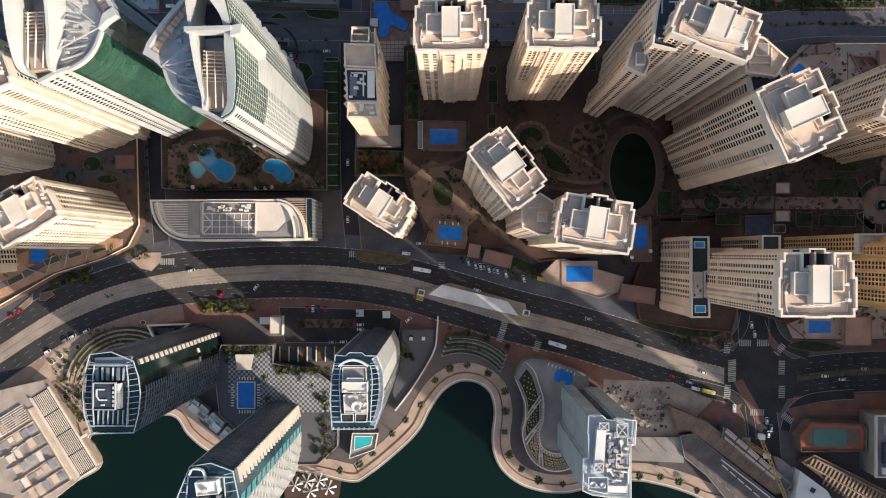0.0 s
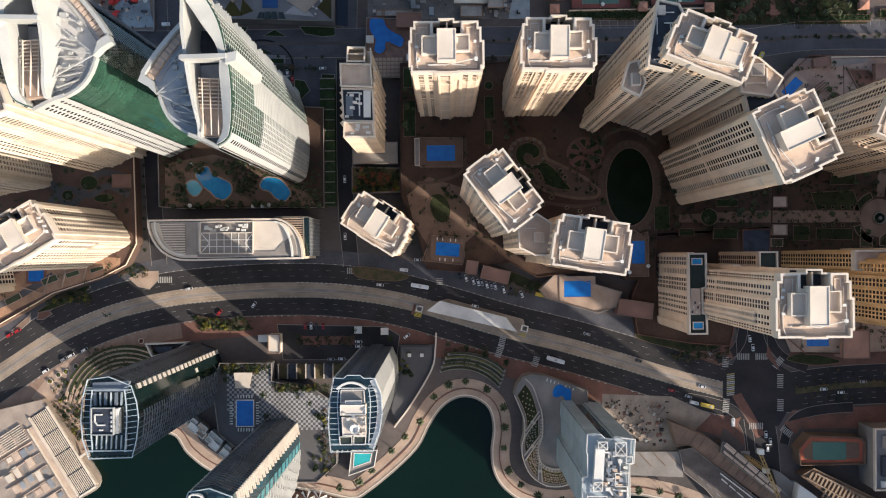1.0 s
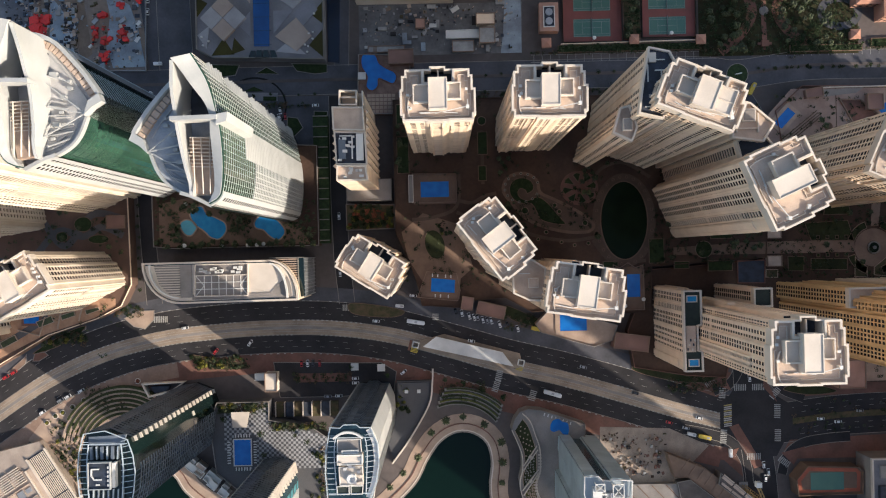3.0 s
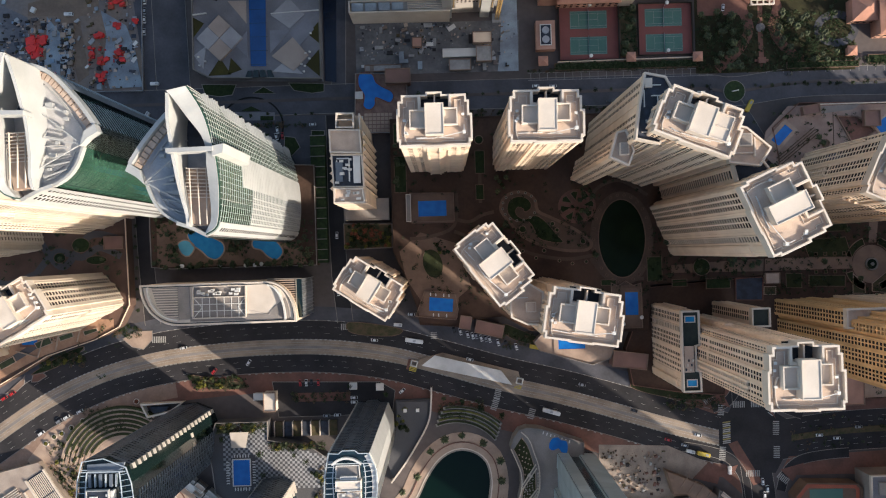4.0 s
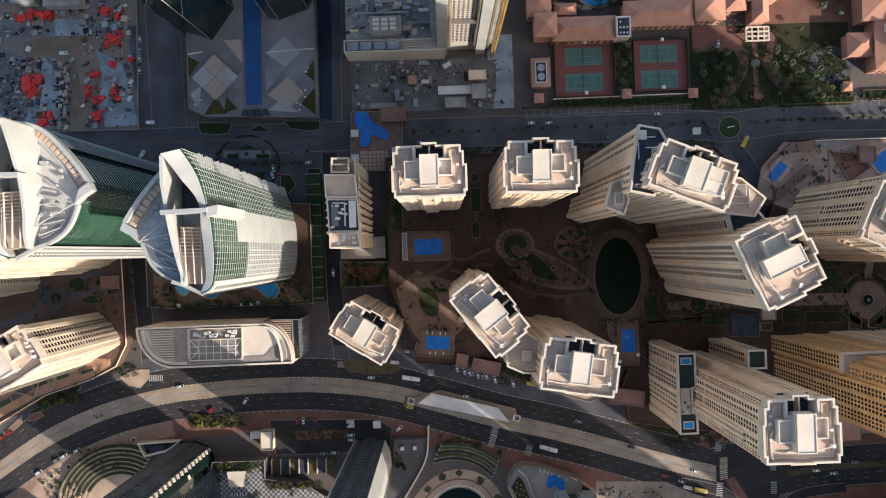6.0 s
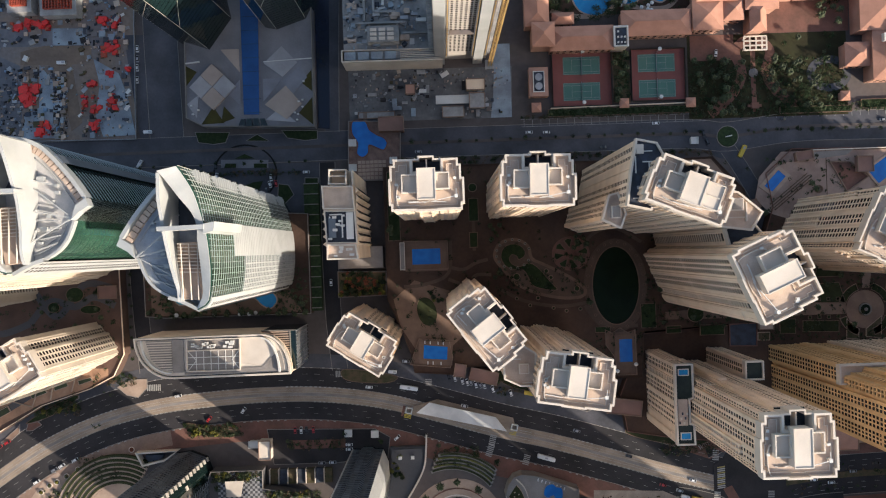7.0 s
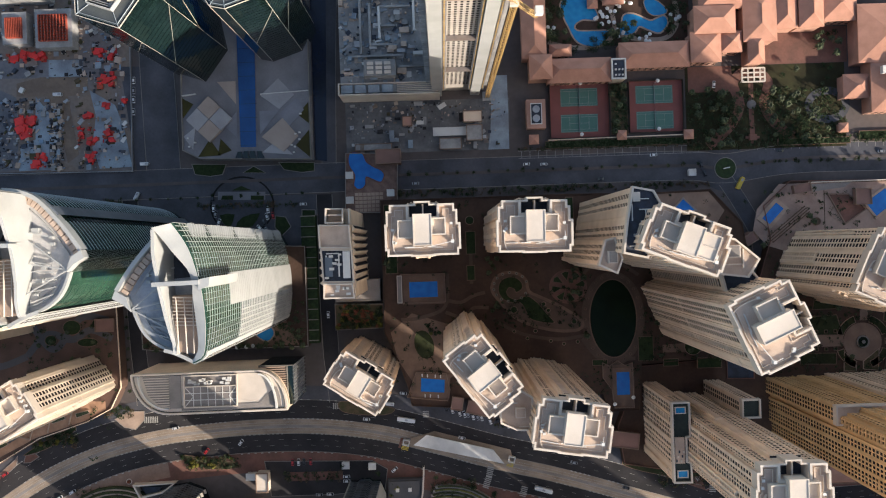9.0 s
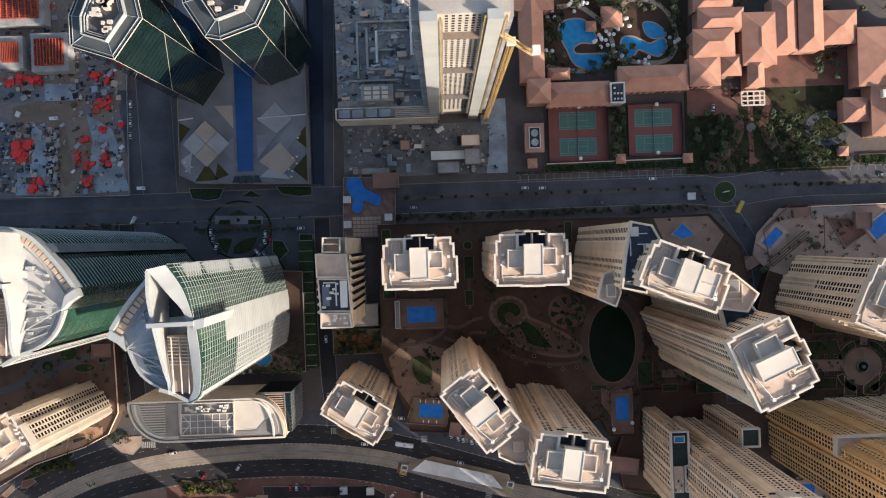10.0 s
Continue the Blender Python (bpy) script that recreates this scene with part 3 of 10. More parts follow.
link = annex([(141.0, 104.0), (150.0, 101.5), (161.0, 92.0), (156.0, 84.0), (142.0, 86.0)], 152, "linking wing between two tall towers")
roof_bits(link, [(146.0, 93.0, 152.4, 99.0, 151, 153.6, STONE_WHITE, "roof_block"), (146.6, 93.6, 151.8, 98.4, 153.2, 153.9, CONCRETE, "block_roof"), (143.0, 88.0, 143.6, 101.0, 151, 153.4, STONE_WHITE, "low_wall"), (153.4, 88.0, 154.0, 97.0, 151, 153.2, STONE_WHITE, "low_wall"), (144.0, 89.6, 153.4, 90.1, 151, 153.0, STONE_WHITE, "low_wall")])
annex([(146.0, 84.5), (158.0, 88.5), (163.0, 82.0), (148.0, 76.0)], 146, "narrow linking wing in shade", roof=ROOF_DARK)
low_link = annex([(38.0, 22.0), (47.0, 29.5), (54.0, 25.0), (53.0, 9.0), (46.0, 9.5), (38.5, 13.0)], 128, "lower linking wing between two towers")
roof_bits(low_link, [(45.4, 15.4, 50.4, 20.4, 127, 130.2, STONE_WHITE, "roof_block"), (45.8, 15.8, 50.0, 20.0, 130, 130.5, ROOFING, "block_roof"), (41.0, 22.4, 46.6, 22.8, 127, 128.2, WHITE, "pipe"), (47.0, 10.4, 52.0, 10.8, 127, 128.4, STONE_WHITE, "low_wall")])
# wings of the crossing tower: green roofs with small pools
wing = annex([(139.8, 8.6), (149.0, 8.6), (149.2, -10.2), (146.8, -10.8), (146.8, -25.4), (149.2, -26.0), (149.4, -36.6), (140.0, -36.6), (139.8, -14.0)], 74.5, "low apartment wing with small roof pools", roof=ROOF_GREEN, wall=STONE)
q = Mesh()
q.box(140.6, -26.0, 73.0, 146.0, -11.0, 74.9)
mid = part("middle_roof", q, ROOFING, wing, "pale middle roof between the pools")
for k in range(6):
    q = Mesh()
    q.box(140.9 + k * 0.8, -25 + (k % 3) * 2.6, 74.7, 141.6 + k * 0.8, -23.6 + (k % 3) * 2.6, 75.7 + (k % 2) * 0.6)
    part("roof_unit", q, STONE_WHITE if k % 2 else ROOF_DARK, mid)
for x0, y0, x1, y1 in ((141.2, 2.4, 147.4, 6.4), (141.6, -34.4, 147.8, -30.0)):
    q = Mesh()
    q.ring(rect(x0, y0, x1, y1), 73.5, 74.7, 0.5)
    rim = part("pool_edge", q, STONE_WHITE, wing)
    q = Mesh()
    q.box(x0 + 0.4, y0 + 0.4, 73.5, x1 - 0.4, y1 - 0.4, 74.3)
    part("pool_water", q, POOL_CYAN, rim, "blue green roof pool water")
annex([(179.6, 9.2), (189.0, 9.2), (189.0, -0.4), (179.6, -0.4)], 76, "plain low wing with dark green roof", roof=ROOF_GREEN, gap=1.2)
annex([(220.5, 0.0), (220.5, 9.5), (258.0, 9.5), (258.0, 0.0)], 102, "lower ochre apartment wing with rows of windows", wall=STONE_GOLD)
annex([(259.0, -2.0), (259.0, 11.0), (330.0, 11.0), (330.0, -2.0)], 120, "plain cream apartment wing beyond the garden", gap=1.4)


# ---- the twin sail towers
def sail_tower(mirror, oy, lift, label):
    f = (lambda p: (-275.0 - p[0], p[1] + oy)) if mirror else (lambda p: (p[0], p[1] + oy))
    curve = lambda pts, step=2.2: [f(p) for p in smooth(pts, step)]
    east = curve([(-96, 116.5), (-91, 106.5), (-88.6, 94.4), (-87.7, 84.4), (-88, 72), (-90.3, 60.6), (-96, 57)])
    south_west = curve([(-96, 57), (-101, 59.6), (-105.2, 61.6), (-109.7, 63.0), (-114.1, 65.4), (-117.9, 68.8), (-120.8, 73.6), (-123, 79.6)])
    tip = [f((-123, 79.6)), f((-126.5, 83.0)), f((-131, 85.6)), f((-129.5, 89.0))]
    north_west = curve([(-129.5, 89.0), (-126.7, 93.3), (-121.6, 100.4), (-111.4, 111.5), (-103, 115.5), (-96, 116.5)])
    outline = ccw(east[:-1] + south_west[:-1] + tip[:-1] + north_west[:-1])
    h = 180.0 + lift
    t = thing("sail_tower", label, "skyscraper", "twin sail towers", at=(*f((-108, 86)), 0))
    q = Mesh()
    q.prism(outline, 0, h - 0.4)
    part("curtain_wall", q, GREEN_GLASS, t, "dark green curtain glass body")
    q = Mesh()
    q.prism(inset(outline, 0.6), h - 0.5, h)
    part("roof", q, material("pale roof panels" if mirror else "blue grey roof panels", (0.52, 0.50, 0.49) if mirror else (0.40, 0.43, 0.47), 0.7, second=(0.42, 0.41, 0.40) if mirror else (0.28, 0.31, 0.36), scale=0.2, vary=0.15), t, "pale curved roof deck" if mirror else "blue grey curved roof deck")
    side = 1 if mirror else -1      # outward is to the right of the line, or to its left when mirrored
    floor = 3.6
    n = len(east)
    top_of = lambda s: 209 - 11 * min(1, s / 0.45) - 10 * max(0, (s - 0.45) / 0.55) + lift

    def strip(q, line, i0, i1, z0, z1, out0, out1):
        seg = line[i0:i1 + 1]
        if len(seg) > 1:
            a, b = sorted((-side * out0, -side * out1))
            q.ribbon(seg, a, b, z0, z1)

    # east facade: floor bands, narrow over the glass, broad over the white cladding
    bands, clad = Mesh(), Mesh()
    i1, i2, i4, i3 = int(n * 0.36), int(n * 0.60), int(n * 0.84), n - 1
    for k in range(int(214 / floor)):
        z = 10 + k * floor
        for a, b, kind in ((0, i1, 0), (i1, i2, 1), (i2, i4, 2)):
            limit = top_of((a + b) / 2 / n) - 2
            if z > limit:
                continue
            white = kind == 1 and z < 160 or kind == 2 and z < 142
            high = (3.2 if kind == 1 else 1.35) if white else 0.28
            strip(clad if white else bands, east, a, b, z, z + high, -0.1, 0.3 if white else 0.12)
    for i in range(i4, i3):
        clad.band([offset_at(east, j, side * 0.3) for j in (i, i + 1)], [offset_at(east, j, -side * 0.45) for j in (i, i + 1)], 4, [top_of(j / n) - 1.5 for j in (i, i + 1)])
    ticks = Mesh()
    for k in range(50):
        for i in (i4 + 1, i4 + 3):
            p, p2 = Vector(offset_at(east, i, -side * 0.4)), Vector(offset_at(east, i + 1, -side * 0.4))
            ticks.bar(p.lerp(p2, 0.15), p.lerp(p2, 0.85), 0.3, 10 + k * floor, 11.7 + k * floor)
    part("small_window", ticks, WINDOW, t, "small dark windows in the white corner", "stuff")
    part("cladding", clad, SAIL_WHITE, t, "white cladding bands with narrow windows")
    part("floor_band", bands, SAIL_WHITE, t, "thin white floor bands over green glass", "stuff")
    posts = Mesh()
    for i in range(n):
        s = i / n
        p0, p1 = Vector(offset_at(east, i, side * 0.05)), Vector(offset_at(east, i, -side * 0.3))
        z0 = 10 if s < 0.36 or s > 0.6 else 160
        posts.bar(p0, p0.lerp(p1, 0.6), 0.12, z0, top_of(s) - 0.6)
        if 0.6 < s < 0.84:
            m = (Vector(east[i]) + Vector(east[min(i + 1, n - 1)])) / 2
            posts.bar(m, m + (p1 - p0), 0.7, 10, 142)
    part("mullion", posts, SAIL_WHITE, t, "white upright mullions", "stuff")
    # pointed balcony fins at the north edge, one to a floor
    fins = Mesh()
    for k in range(52):
        z = 12 + k * floor
        if k % 13 not in (5, 6):
            fins.prism([f((-96.6, 115.9)), f((-92.6, 110.0)), f((-93.6, 116.6 - (k % 7 == 0) * 0.8))], z, z + 0.35, True)
    part("balcony_slab", fins, SAIL_WHITE, t, "white pointed balcony fins", "stuff")
    # north west side: rows of pale slabs
    slabs, dark = Mesh(), Mesh()
    m = len(north_west) - 1
    for k in range(49):
        z = 8 + k * floor
        strip(slabs, north_west, 0, int(m * 0.36), z, z + 0.3, -0.1, 0.2)
        strip(slabs, north_west, int(m * 0.5), m, z, z + 0.2, -0.1, 0.2)
        strip(dark, north_west, int(m * 0.36), int(m * 0.42), z, z + 2.6, -0.1, 0.4)
    part("floor_slab", slabs, STEEL_BLUE, t, "rows of pale blue grey balcony slabs", "stuff")
    part("recess_panel", dark, DARK_GLASS, t, "dark glazed recess strip", "stuff")
    rib = Mesh()
    strip(rib, north_west, int(m * 0.44), int(m * 0.5), 0, h + 2, -0.1, 1.2)
    part("wall_rib", rib, SLATE_PANEL, t)
    # south west side: glass with fine lines, edged with white
    lines = Mesh()
    for k in range(25):
        strip(lines, south_west, 2, len(south_west) - 2, 8 + k * 2 * floor, 8.25 + k * 2 * floor, -0.1, 0.12)
    part("glazing_bar", lines, GREEN_GLASS, t, "", "stuff")
    panes, pane_rnd2 = Mesh(), random.Random(11)
    for i in range(6, len(south_west) - 2):
        for half in (0, 1):
            a, b = Vector(south_west[i]), Vector(south_west[i + 1])
            p0, p1 = a.lerp(b, half * 0.5 + 0.03), a.lerp(b, half * 0.5 + 0.47)
            o = Vector((b.y - a.y, a.x - b.x)).normalized() * (side * -0.16)
            for k in range(48):
                z0, d = 9 + k * floor, o * pane_rnd2.uniform(0.6, 1.2)
                m = len(panes.v)
                panes.v += [(p0.x + d.x, p0.y + d.y, z0), (p1.x + d.x, p1.y + d.y, z0), (p1.x + d.x, p1.y + d.y, z0 + floor - 0.3), (p0.x + d.x, p0.y + d.y, z0 + floor - 0.3)]
                panes.f.append((m, m + 1, m + 2, m + 3))
    part("glass_pane", panes, GREEN_GLASS, t, "green glass panes of varied tone", "stuff")
    edge = Mesh()
    strip(edge, south_west, 0, 6, 0, h + 4, -0.4, 1.2)
    edge.prism([(p[0], p[1]) for p in ccw(tip + [f((-125.0, 86.0))])], 0, h + 5)
    part("corner_fin", edge, SAIL_WHITE, t, "tall white corner fin")
    # dots of windows beside the white corner
    dots = Mesh()
    for k in range(48):
        for i in (1, 2, 4):
            p, p2 = Vector(offset_at(south_west, i, -side * 1.15)), Vector(offset_at(south_west, i + 1, -side * 1.15))
            dots.bar(p.lerp(p2, 0.2), p.lerp(p2, 0.8), 0.3, 9 + k * floor, 10.7 + k * floor)
    part("small_window", dots, WINDOW, t, "small dark windows in the white corner", "stuff")
    # parapet round the lens
    par = Mesh()
    strip(par, south_west, 0, len(south_west) - 1, h - 1, h + 2.2, -0.6, 0.5)
    strip(par, north_west, 0, len(north_west) - 1, h - 1, h + 4.5, -1.2, 0.6)
    part("parapet", par, SAIL_WHITE, t, "white curved parapet")
    for i in range(0, len(north_west) - 2, 1):
        a, b = offset_at(north_west, i, side * 1.6), offset_at(north_west, i + 1, side * 1.6)
        c, d = offset_at(north_west, i + 1, side * 4.6), offset_at(north_west, i, side * 4.6)
        q = Mesh()
        u = (Vector(b) - Vector(a)) * 0.08
        q.prism([tuple(Vector(a) + u), tuple(Vector(b) - u), tuple(Vector(c) - u), tuple(Vector(d) + u)], h, h + 2.2)
        part("parapet_bay", q, ROOFING, t)
    # the sail: outer wall with a sloping top, inner wall, void between them
    outer = Mesh()
    edge_in = curve([(-104.4, 114.6), (-103.0, 113.0), (-97.6, 104.4), (-93.4, 98.0), (-92.2, 93.0), (-92.6, 86.0), (-92.6, 74.8), (-93.0, 63.9), (-95.8, 58.8)], 1.0)
    pick = [edge_in[round(i * (len(edge_in) - 1) / (n - 1))] for i in range(n)]
    outer.band([offset_at(east, i, side * 0.6) for i in range(n)], pick, h - 0.5, [top_of(i / n) for i in range(n)])
    part("sail_wall", outer, SAIL_WHITE, t, "white curved sail edge rising to a point")
    glass = Mesh()
    glass.band([offset_at(east, i, side * 0.02) for i in range(n)], [offset_at(east, i, side * 0.7) for i in range(n)], h - 0.5, [top_of(i / n) - 0.5 for i in range(n)])
    part("upper_glass", glass, GREEN_GLASS, t, "green glass rising to the sail edge")
    inner_line = curve([(-103.8, 113.8), (-105.2, 104.0), (-105.4, 96.0), (-105.5, 88.0), (-104.4, 75.0), (-102.9, 66.0), (-103.2, 60.8)], 2.5)
    inner = Mesh()
    k = len(inner_line)
    inner.wall(inner_line, *sorted((-side * 0.2, side * 1.2)), h - 0.5, [top_of(i / k) - 1.0 for i in range(k)])
    part("inner_wall", inner, SAIL_WHITE, t, "white inner sail wall")
    span = Mesh()
    span.bar(f((-107.6, 91.6)), f((-88.4, 92.0)), 1.8, 194 + lift, 202 + lift)
    part("cross_beam", span, SAIL_WHITE, t, "white beam across the sail void")
    box = Mesh()
    box.prism([f(p) for p in ((-89.0, 89.0), (-84.6, 90.2), (-84.0, 94.0), (-88.6, 93.2))], 160, 201 + lift)
    part("facade_rib", box, SAIL_WHITE, t)
    pit = Mesh()
    pit.prism([f(p) for p in ((-106, 108), (-100, 108), (-92.5, 94), (-106.5, 93))], h - 0.5, h + 1)
    part("void_floor", pit, ROOF_DARK, t, "dark sunken sail void")
    q = Mesh()
    q.prism([f(p) for p in ((-103.4, 62.0), (-94.5, 61.0), (-92.2, 74), (-92.6, 86.0), (-104.6, 86.0), (-104.4, 75))], h - 0.2, h + 6.0)
    part("void_deck", q, PAVING, t, "tan deck under the louvres")
    for i in range(17):
        y = 61.5 + i * 1.5
        q = Mesh()
        q.bar(f((-103.4 - 1.2 * math.sin(i / 16 * math.pi), y)), f((-94.4 + 2.6 * math.sin(0.3 + i / 16 * 2.5), y - 0.5)), 0.4, top_of(0.95 - i * 0.024) - 7, top_of(0.95 - i * 0.024) - 6.2)
        part("louvre", q, STONE_WHITE, t)
    for x0, x1 in ((-101.4, -102.0), (-98.0, -98.6), (-95.0, -94.8)):
        q = Mesh()
        q.bar(f((x0, 61.5)), f((x1, 85.5)), 0.22, h + 9, h + 10)
        part("louvre_rail", q, STONE_WHITE, t)
    for i in range(5):
        q = Mesh()
        q.beam((*f((-105.2, 66.5 + i * 4.6)), h + 1.3), (*f((-115.5 - 1.5 * math.sin(i * 0.9), 70.0 + i * 3.2)), h + 1.3), 0.5, 0.9)
        part("deck_beam", q, SAIL_WHITE, t)
    q = Mesh()
    strip(q, south_west, 3, len(south_west) - 2, h, h + 0.9, -3.6, -3.1)
    strip(q, north_west, 1, len(north_west) - 5, h, h + 0.9, -7.0, -6.5)
    part("crane_track", q, SAIL_WHITE, t, "curved white roof track")
    # radial roof beams and plant
    hub = (-123.0, 80.5)
    for x, y in ((-105.5, 84.0), (-106, 94.5), (-104.2, 70.0)):
        q = Mesh()
        q.beam((*f(hub), h + 3.6), (*f((x, y)), h + 4.2), 0.5, 0.6)
        part("roof_beam", q, SAIL_WHITE, t)
    for x, y, s in ((-110, 76, 1.4), (-113, 88, 1.2), (-109, 98, 1.6), (-116, 92, 1.0), (-112, 81.5, 0.9), (-108, 70, 0.8)):
        q = Mesh()
        a, b = f((x, y))
        q.box(a - s, b - s * 0.7, h - 0.1, a + s, b + s * 0.7, h + 1.5 + s)
        part("roof_unit", q, SAIL_WHITE, t)
    q = Mesh()
    a, b = f((-116, 95)), f((-104, 98))
    q.beam((*a, h + 2), (*b, h + 4), 0.5)
    q.beam((*a, h + 0), (*a, h + 3), 1.2)
    part("roof_jib", q, SAIL_WHITE, t, "white roof maintenance jib")
    ladder = Mesh()
    for i in range(3):
        a, b = f((-118 + i * 2, 76 - i * 2.2)), f((-106, 73 - i * 3.0))
        ladder.bar(a, b, 0.35, h, h + 0.9)
    part("deck_rail", ladder, STEEL, t)
    return t


sail_tower(False, 0.0, 4.0, "white and green glass sail tower with curved pointed crown")
sail_tower(True, 18.0, 0.0, "white and green glass sail tower beside its twin")


# ---- office block with the rounded end
def office_block():
    plan = [(-178.5, 31.4), (-102.0, 31.7)] + [(-102 + 16.4 * math.sin(a), 9.0 + 22.7 * math.cos(a)) for a in (k * math.pi / 2 / 10 for k in range(1, 11))] + [(-85.6, 8.0), (-150, 7.4)] + [(-156 - 22.5 * math.sin(a), 31.4 - 24 * math.cos(a)) for a in (k * math.pi / 2 / 9 for k in range(0, 9))]
    plan = ccw(plan)
    t = thing("office_block", "pale low office block with one rounded glazed end", "office block", at=(-132, 20, 0))
    q = Mesh()
    q.prism(plan, 0, 49)
    part("curtain_wall", q, BLUE_GLASS, t, "dark glazed side walls")
    for k in range(12):
        q = Mesh()
        q.ring(inset(plan, -0.35), 3 + k * 3.9, 4.4 + k * 3.9, 0.5)
        part("floor_band", q, STONE, t)
    q = Mesh()
    q.ring(inset(plan, -0.5), 47, 51.2, 1.1)
    part("parapet", q, STONE_WHITE, t, "pale smooth roof edge")
    q = Mesh()
    q.prism(inset(plan, 1.2), 48.5, 50)
    part("roof", q, STONE_WHITE, t, "pale flat roof")
    q = Mesh()
    q.prism([(-146.5, 30.2), (-115, 30.2), (-115.3, 11.2), (-147, 11.2)], 49.9, 50.6)
    pit = part("roof_well", q, CONCRETE, t)
    q = Mesh()
    for a, b in (((-146.5, 30.2), (-115, 30.2)), ((-146.8, 23.6), (-115.2, 23.6)), ((-147, 11.2), (-115.3, 11.2)), ((-146.7, 30), (-147, 11.2)), ((-115, 30), (-115.3, 11.2))):
        q.bar(a, b, 0.6, 50.2, 52.0)
    part("roof_kerb", q, STONE_WHITE, t)
    for k in range(6):
        q = Mesh()
        q.bar((-141.5 + k * 4.4, 23.4), (-141.5 + k * 4.4, 11.4), 0.4, 50.4, 50.9)
        part("roof_rib", q, WHITE, t)
    for y in (15.4, 19.4):
        q = Mesh()
        q.bar((-146.6, y), (-115.4, y), 0.4, 50.4, 50.92)
        part("roof_rib", q, WHITE, t)
    for a, b in (((-146.6, 23.4), (-141.5, 17.5)), ((-146.8, 11.4), (-141.5, 17.5)), ((-115.3, 23.4), (-120, 17.5)), ((-115.4, 11.4), (-120, 17.5))):
        q = Mesh()
        q.bar(a, b, 0.4, 50.4, 50.94)
        part("roof_rib", q, WHITE, t)
    rnd = random.Random(4)
    for k in range(16):
        x, y = rnd.uniform(-144.5, -117.5), rnd.uniform(24.8, 28.8)
        q = Mesh()
        q.box(x - rnd.uniform(0.6, 1.6), y - 0.7, 50.5, x + rnd.uniform(0.6, 1.6), y + 0.7, 52.2)
        part("roof_unit", q, WHITE, t)
    q = Mesh()
    q.prism([(-172, 30), (-156, 30), (-156, 11.5), (-163, 13), (-169, 19)], 49.8, 50.3)
    part("grille_bed", q, CONCRETE, t)
    for k in range(12):
        q = Mesh()
        y = 12.6 + k * 1.5
        q.bar((-171.6 + max(0, 19 - y) * 0.9, y), (-156.2, y), 0.6, 50.2, 50.9)
        part("grille_bar", q, STONE_WHITE, t)
    q = Mesh()
    q.prism([(-156, 30.4), (-149, 30.4), (-149, 10.6), (-156, 10.6)], 49.8, 50.45)
    part("grey_roof_strip", q, CONCRETE, t)
    q = Mesh()
    q.prism([(-149, 9.2), (-89, 9.2)] + [(-102 + 13.2 * math.sin(k), 10.0 + 19.5 * math.cos(k)) for k in (1.35, 1.1, 0.9)] + [(-98, 17), (-102, 12.6), (-149, 12.2)], 49.8, 50.36)
    part("grey_roof_edge", q, CONCRETE, t)
    # lower glazed wing with a slatted roof, beyond the curved end
    q = Mesh()
    q.prism([(-104, 33.2), (-83.2, 33.0), (-82.8, 9.2), (-104, 9.0)], 0, 41)
    wing = part("end_wing", q, DARK_GLASS, t, "dark glazed end wing")
    for k in range(11):
        q = Mesh()
        q.bar((-82.7, 9.4 + k * 2.33), (-82.7, 9.62 + k * 2.33), 0.5, 0, 42)
        part("wing_fin", q, STEEL, wing)
    for k in range(10):
        q = Mesh()
        q.bar((-82.8, 9.3), (-82.9, 33.0), 0.35, 3 + k * 3.9, 3.5 + k * 3.9)
        part("wing_band", q, STEEL, wing)
    for k in range(17):
        q = Mesh()
        y = 9.9 + k * 1.4
        q.bar((-103.5, y), (-86.6, y), 0.75, 40.6, 42.0)
        part("roof_slat", q, PAVING, wing)
    q = Mesh()
    q.bar((-86.2, 9.2), (-86.5, 33.2), 0.5, 40.6, 42.4)
    q.bar((-104, 33.3), (-83.0, 33.2), 0.5, 40.6, 42.4)
    part("wing_kerb", q, KERB, wing)
    q = Mesh()
    arc = [(-102 + 10.5 * math.sin(a), 9.0 + 21 * math.cos(a)) for a in (k * math.pi / 2 / 12 for k in range(13))]
    q.ribbon(arc, -0.5, 0.5, 50, 52.4)
    part("curved_upstand", q, WHITE, t)
    q = Mesh()
    q.ribbon([(-156.3 - 18 * math.sin(a), 30.5 - 20 * math.cos(a)) for a in (k * math.pi / 2 / 12 for k in range(13))], -0.4, 0.4, 50, 52.0)
    part("curved_upstand", q, WHITE, t)


office_block()


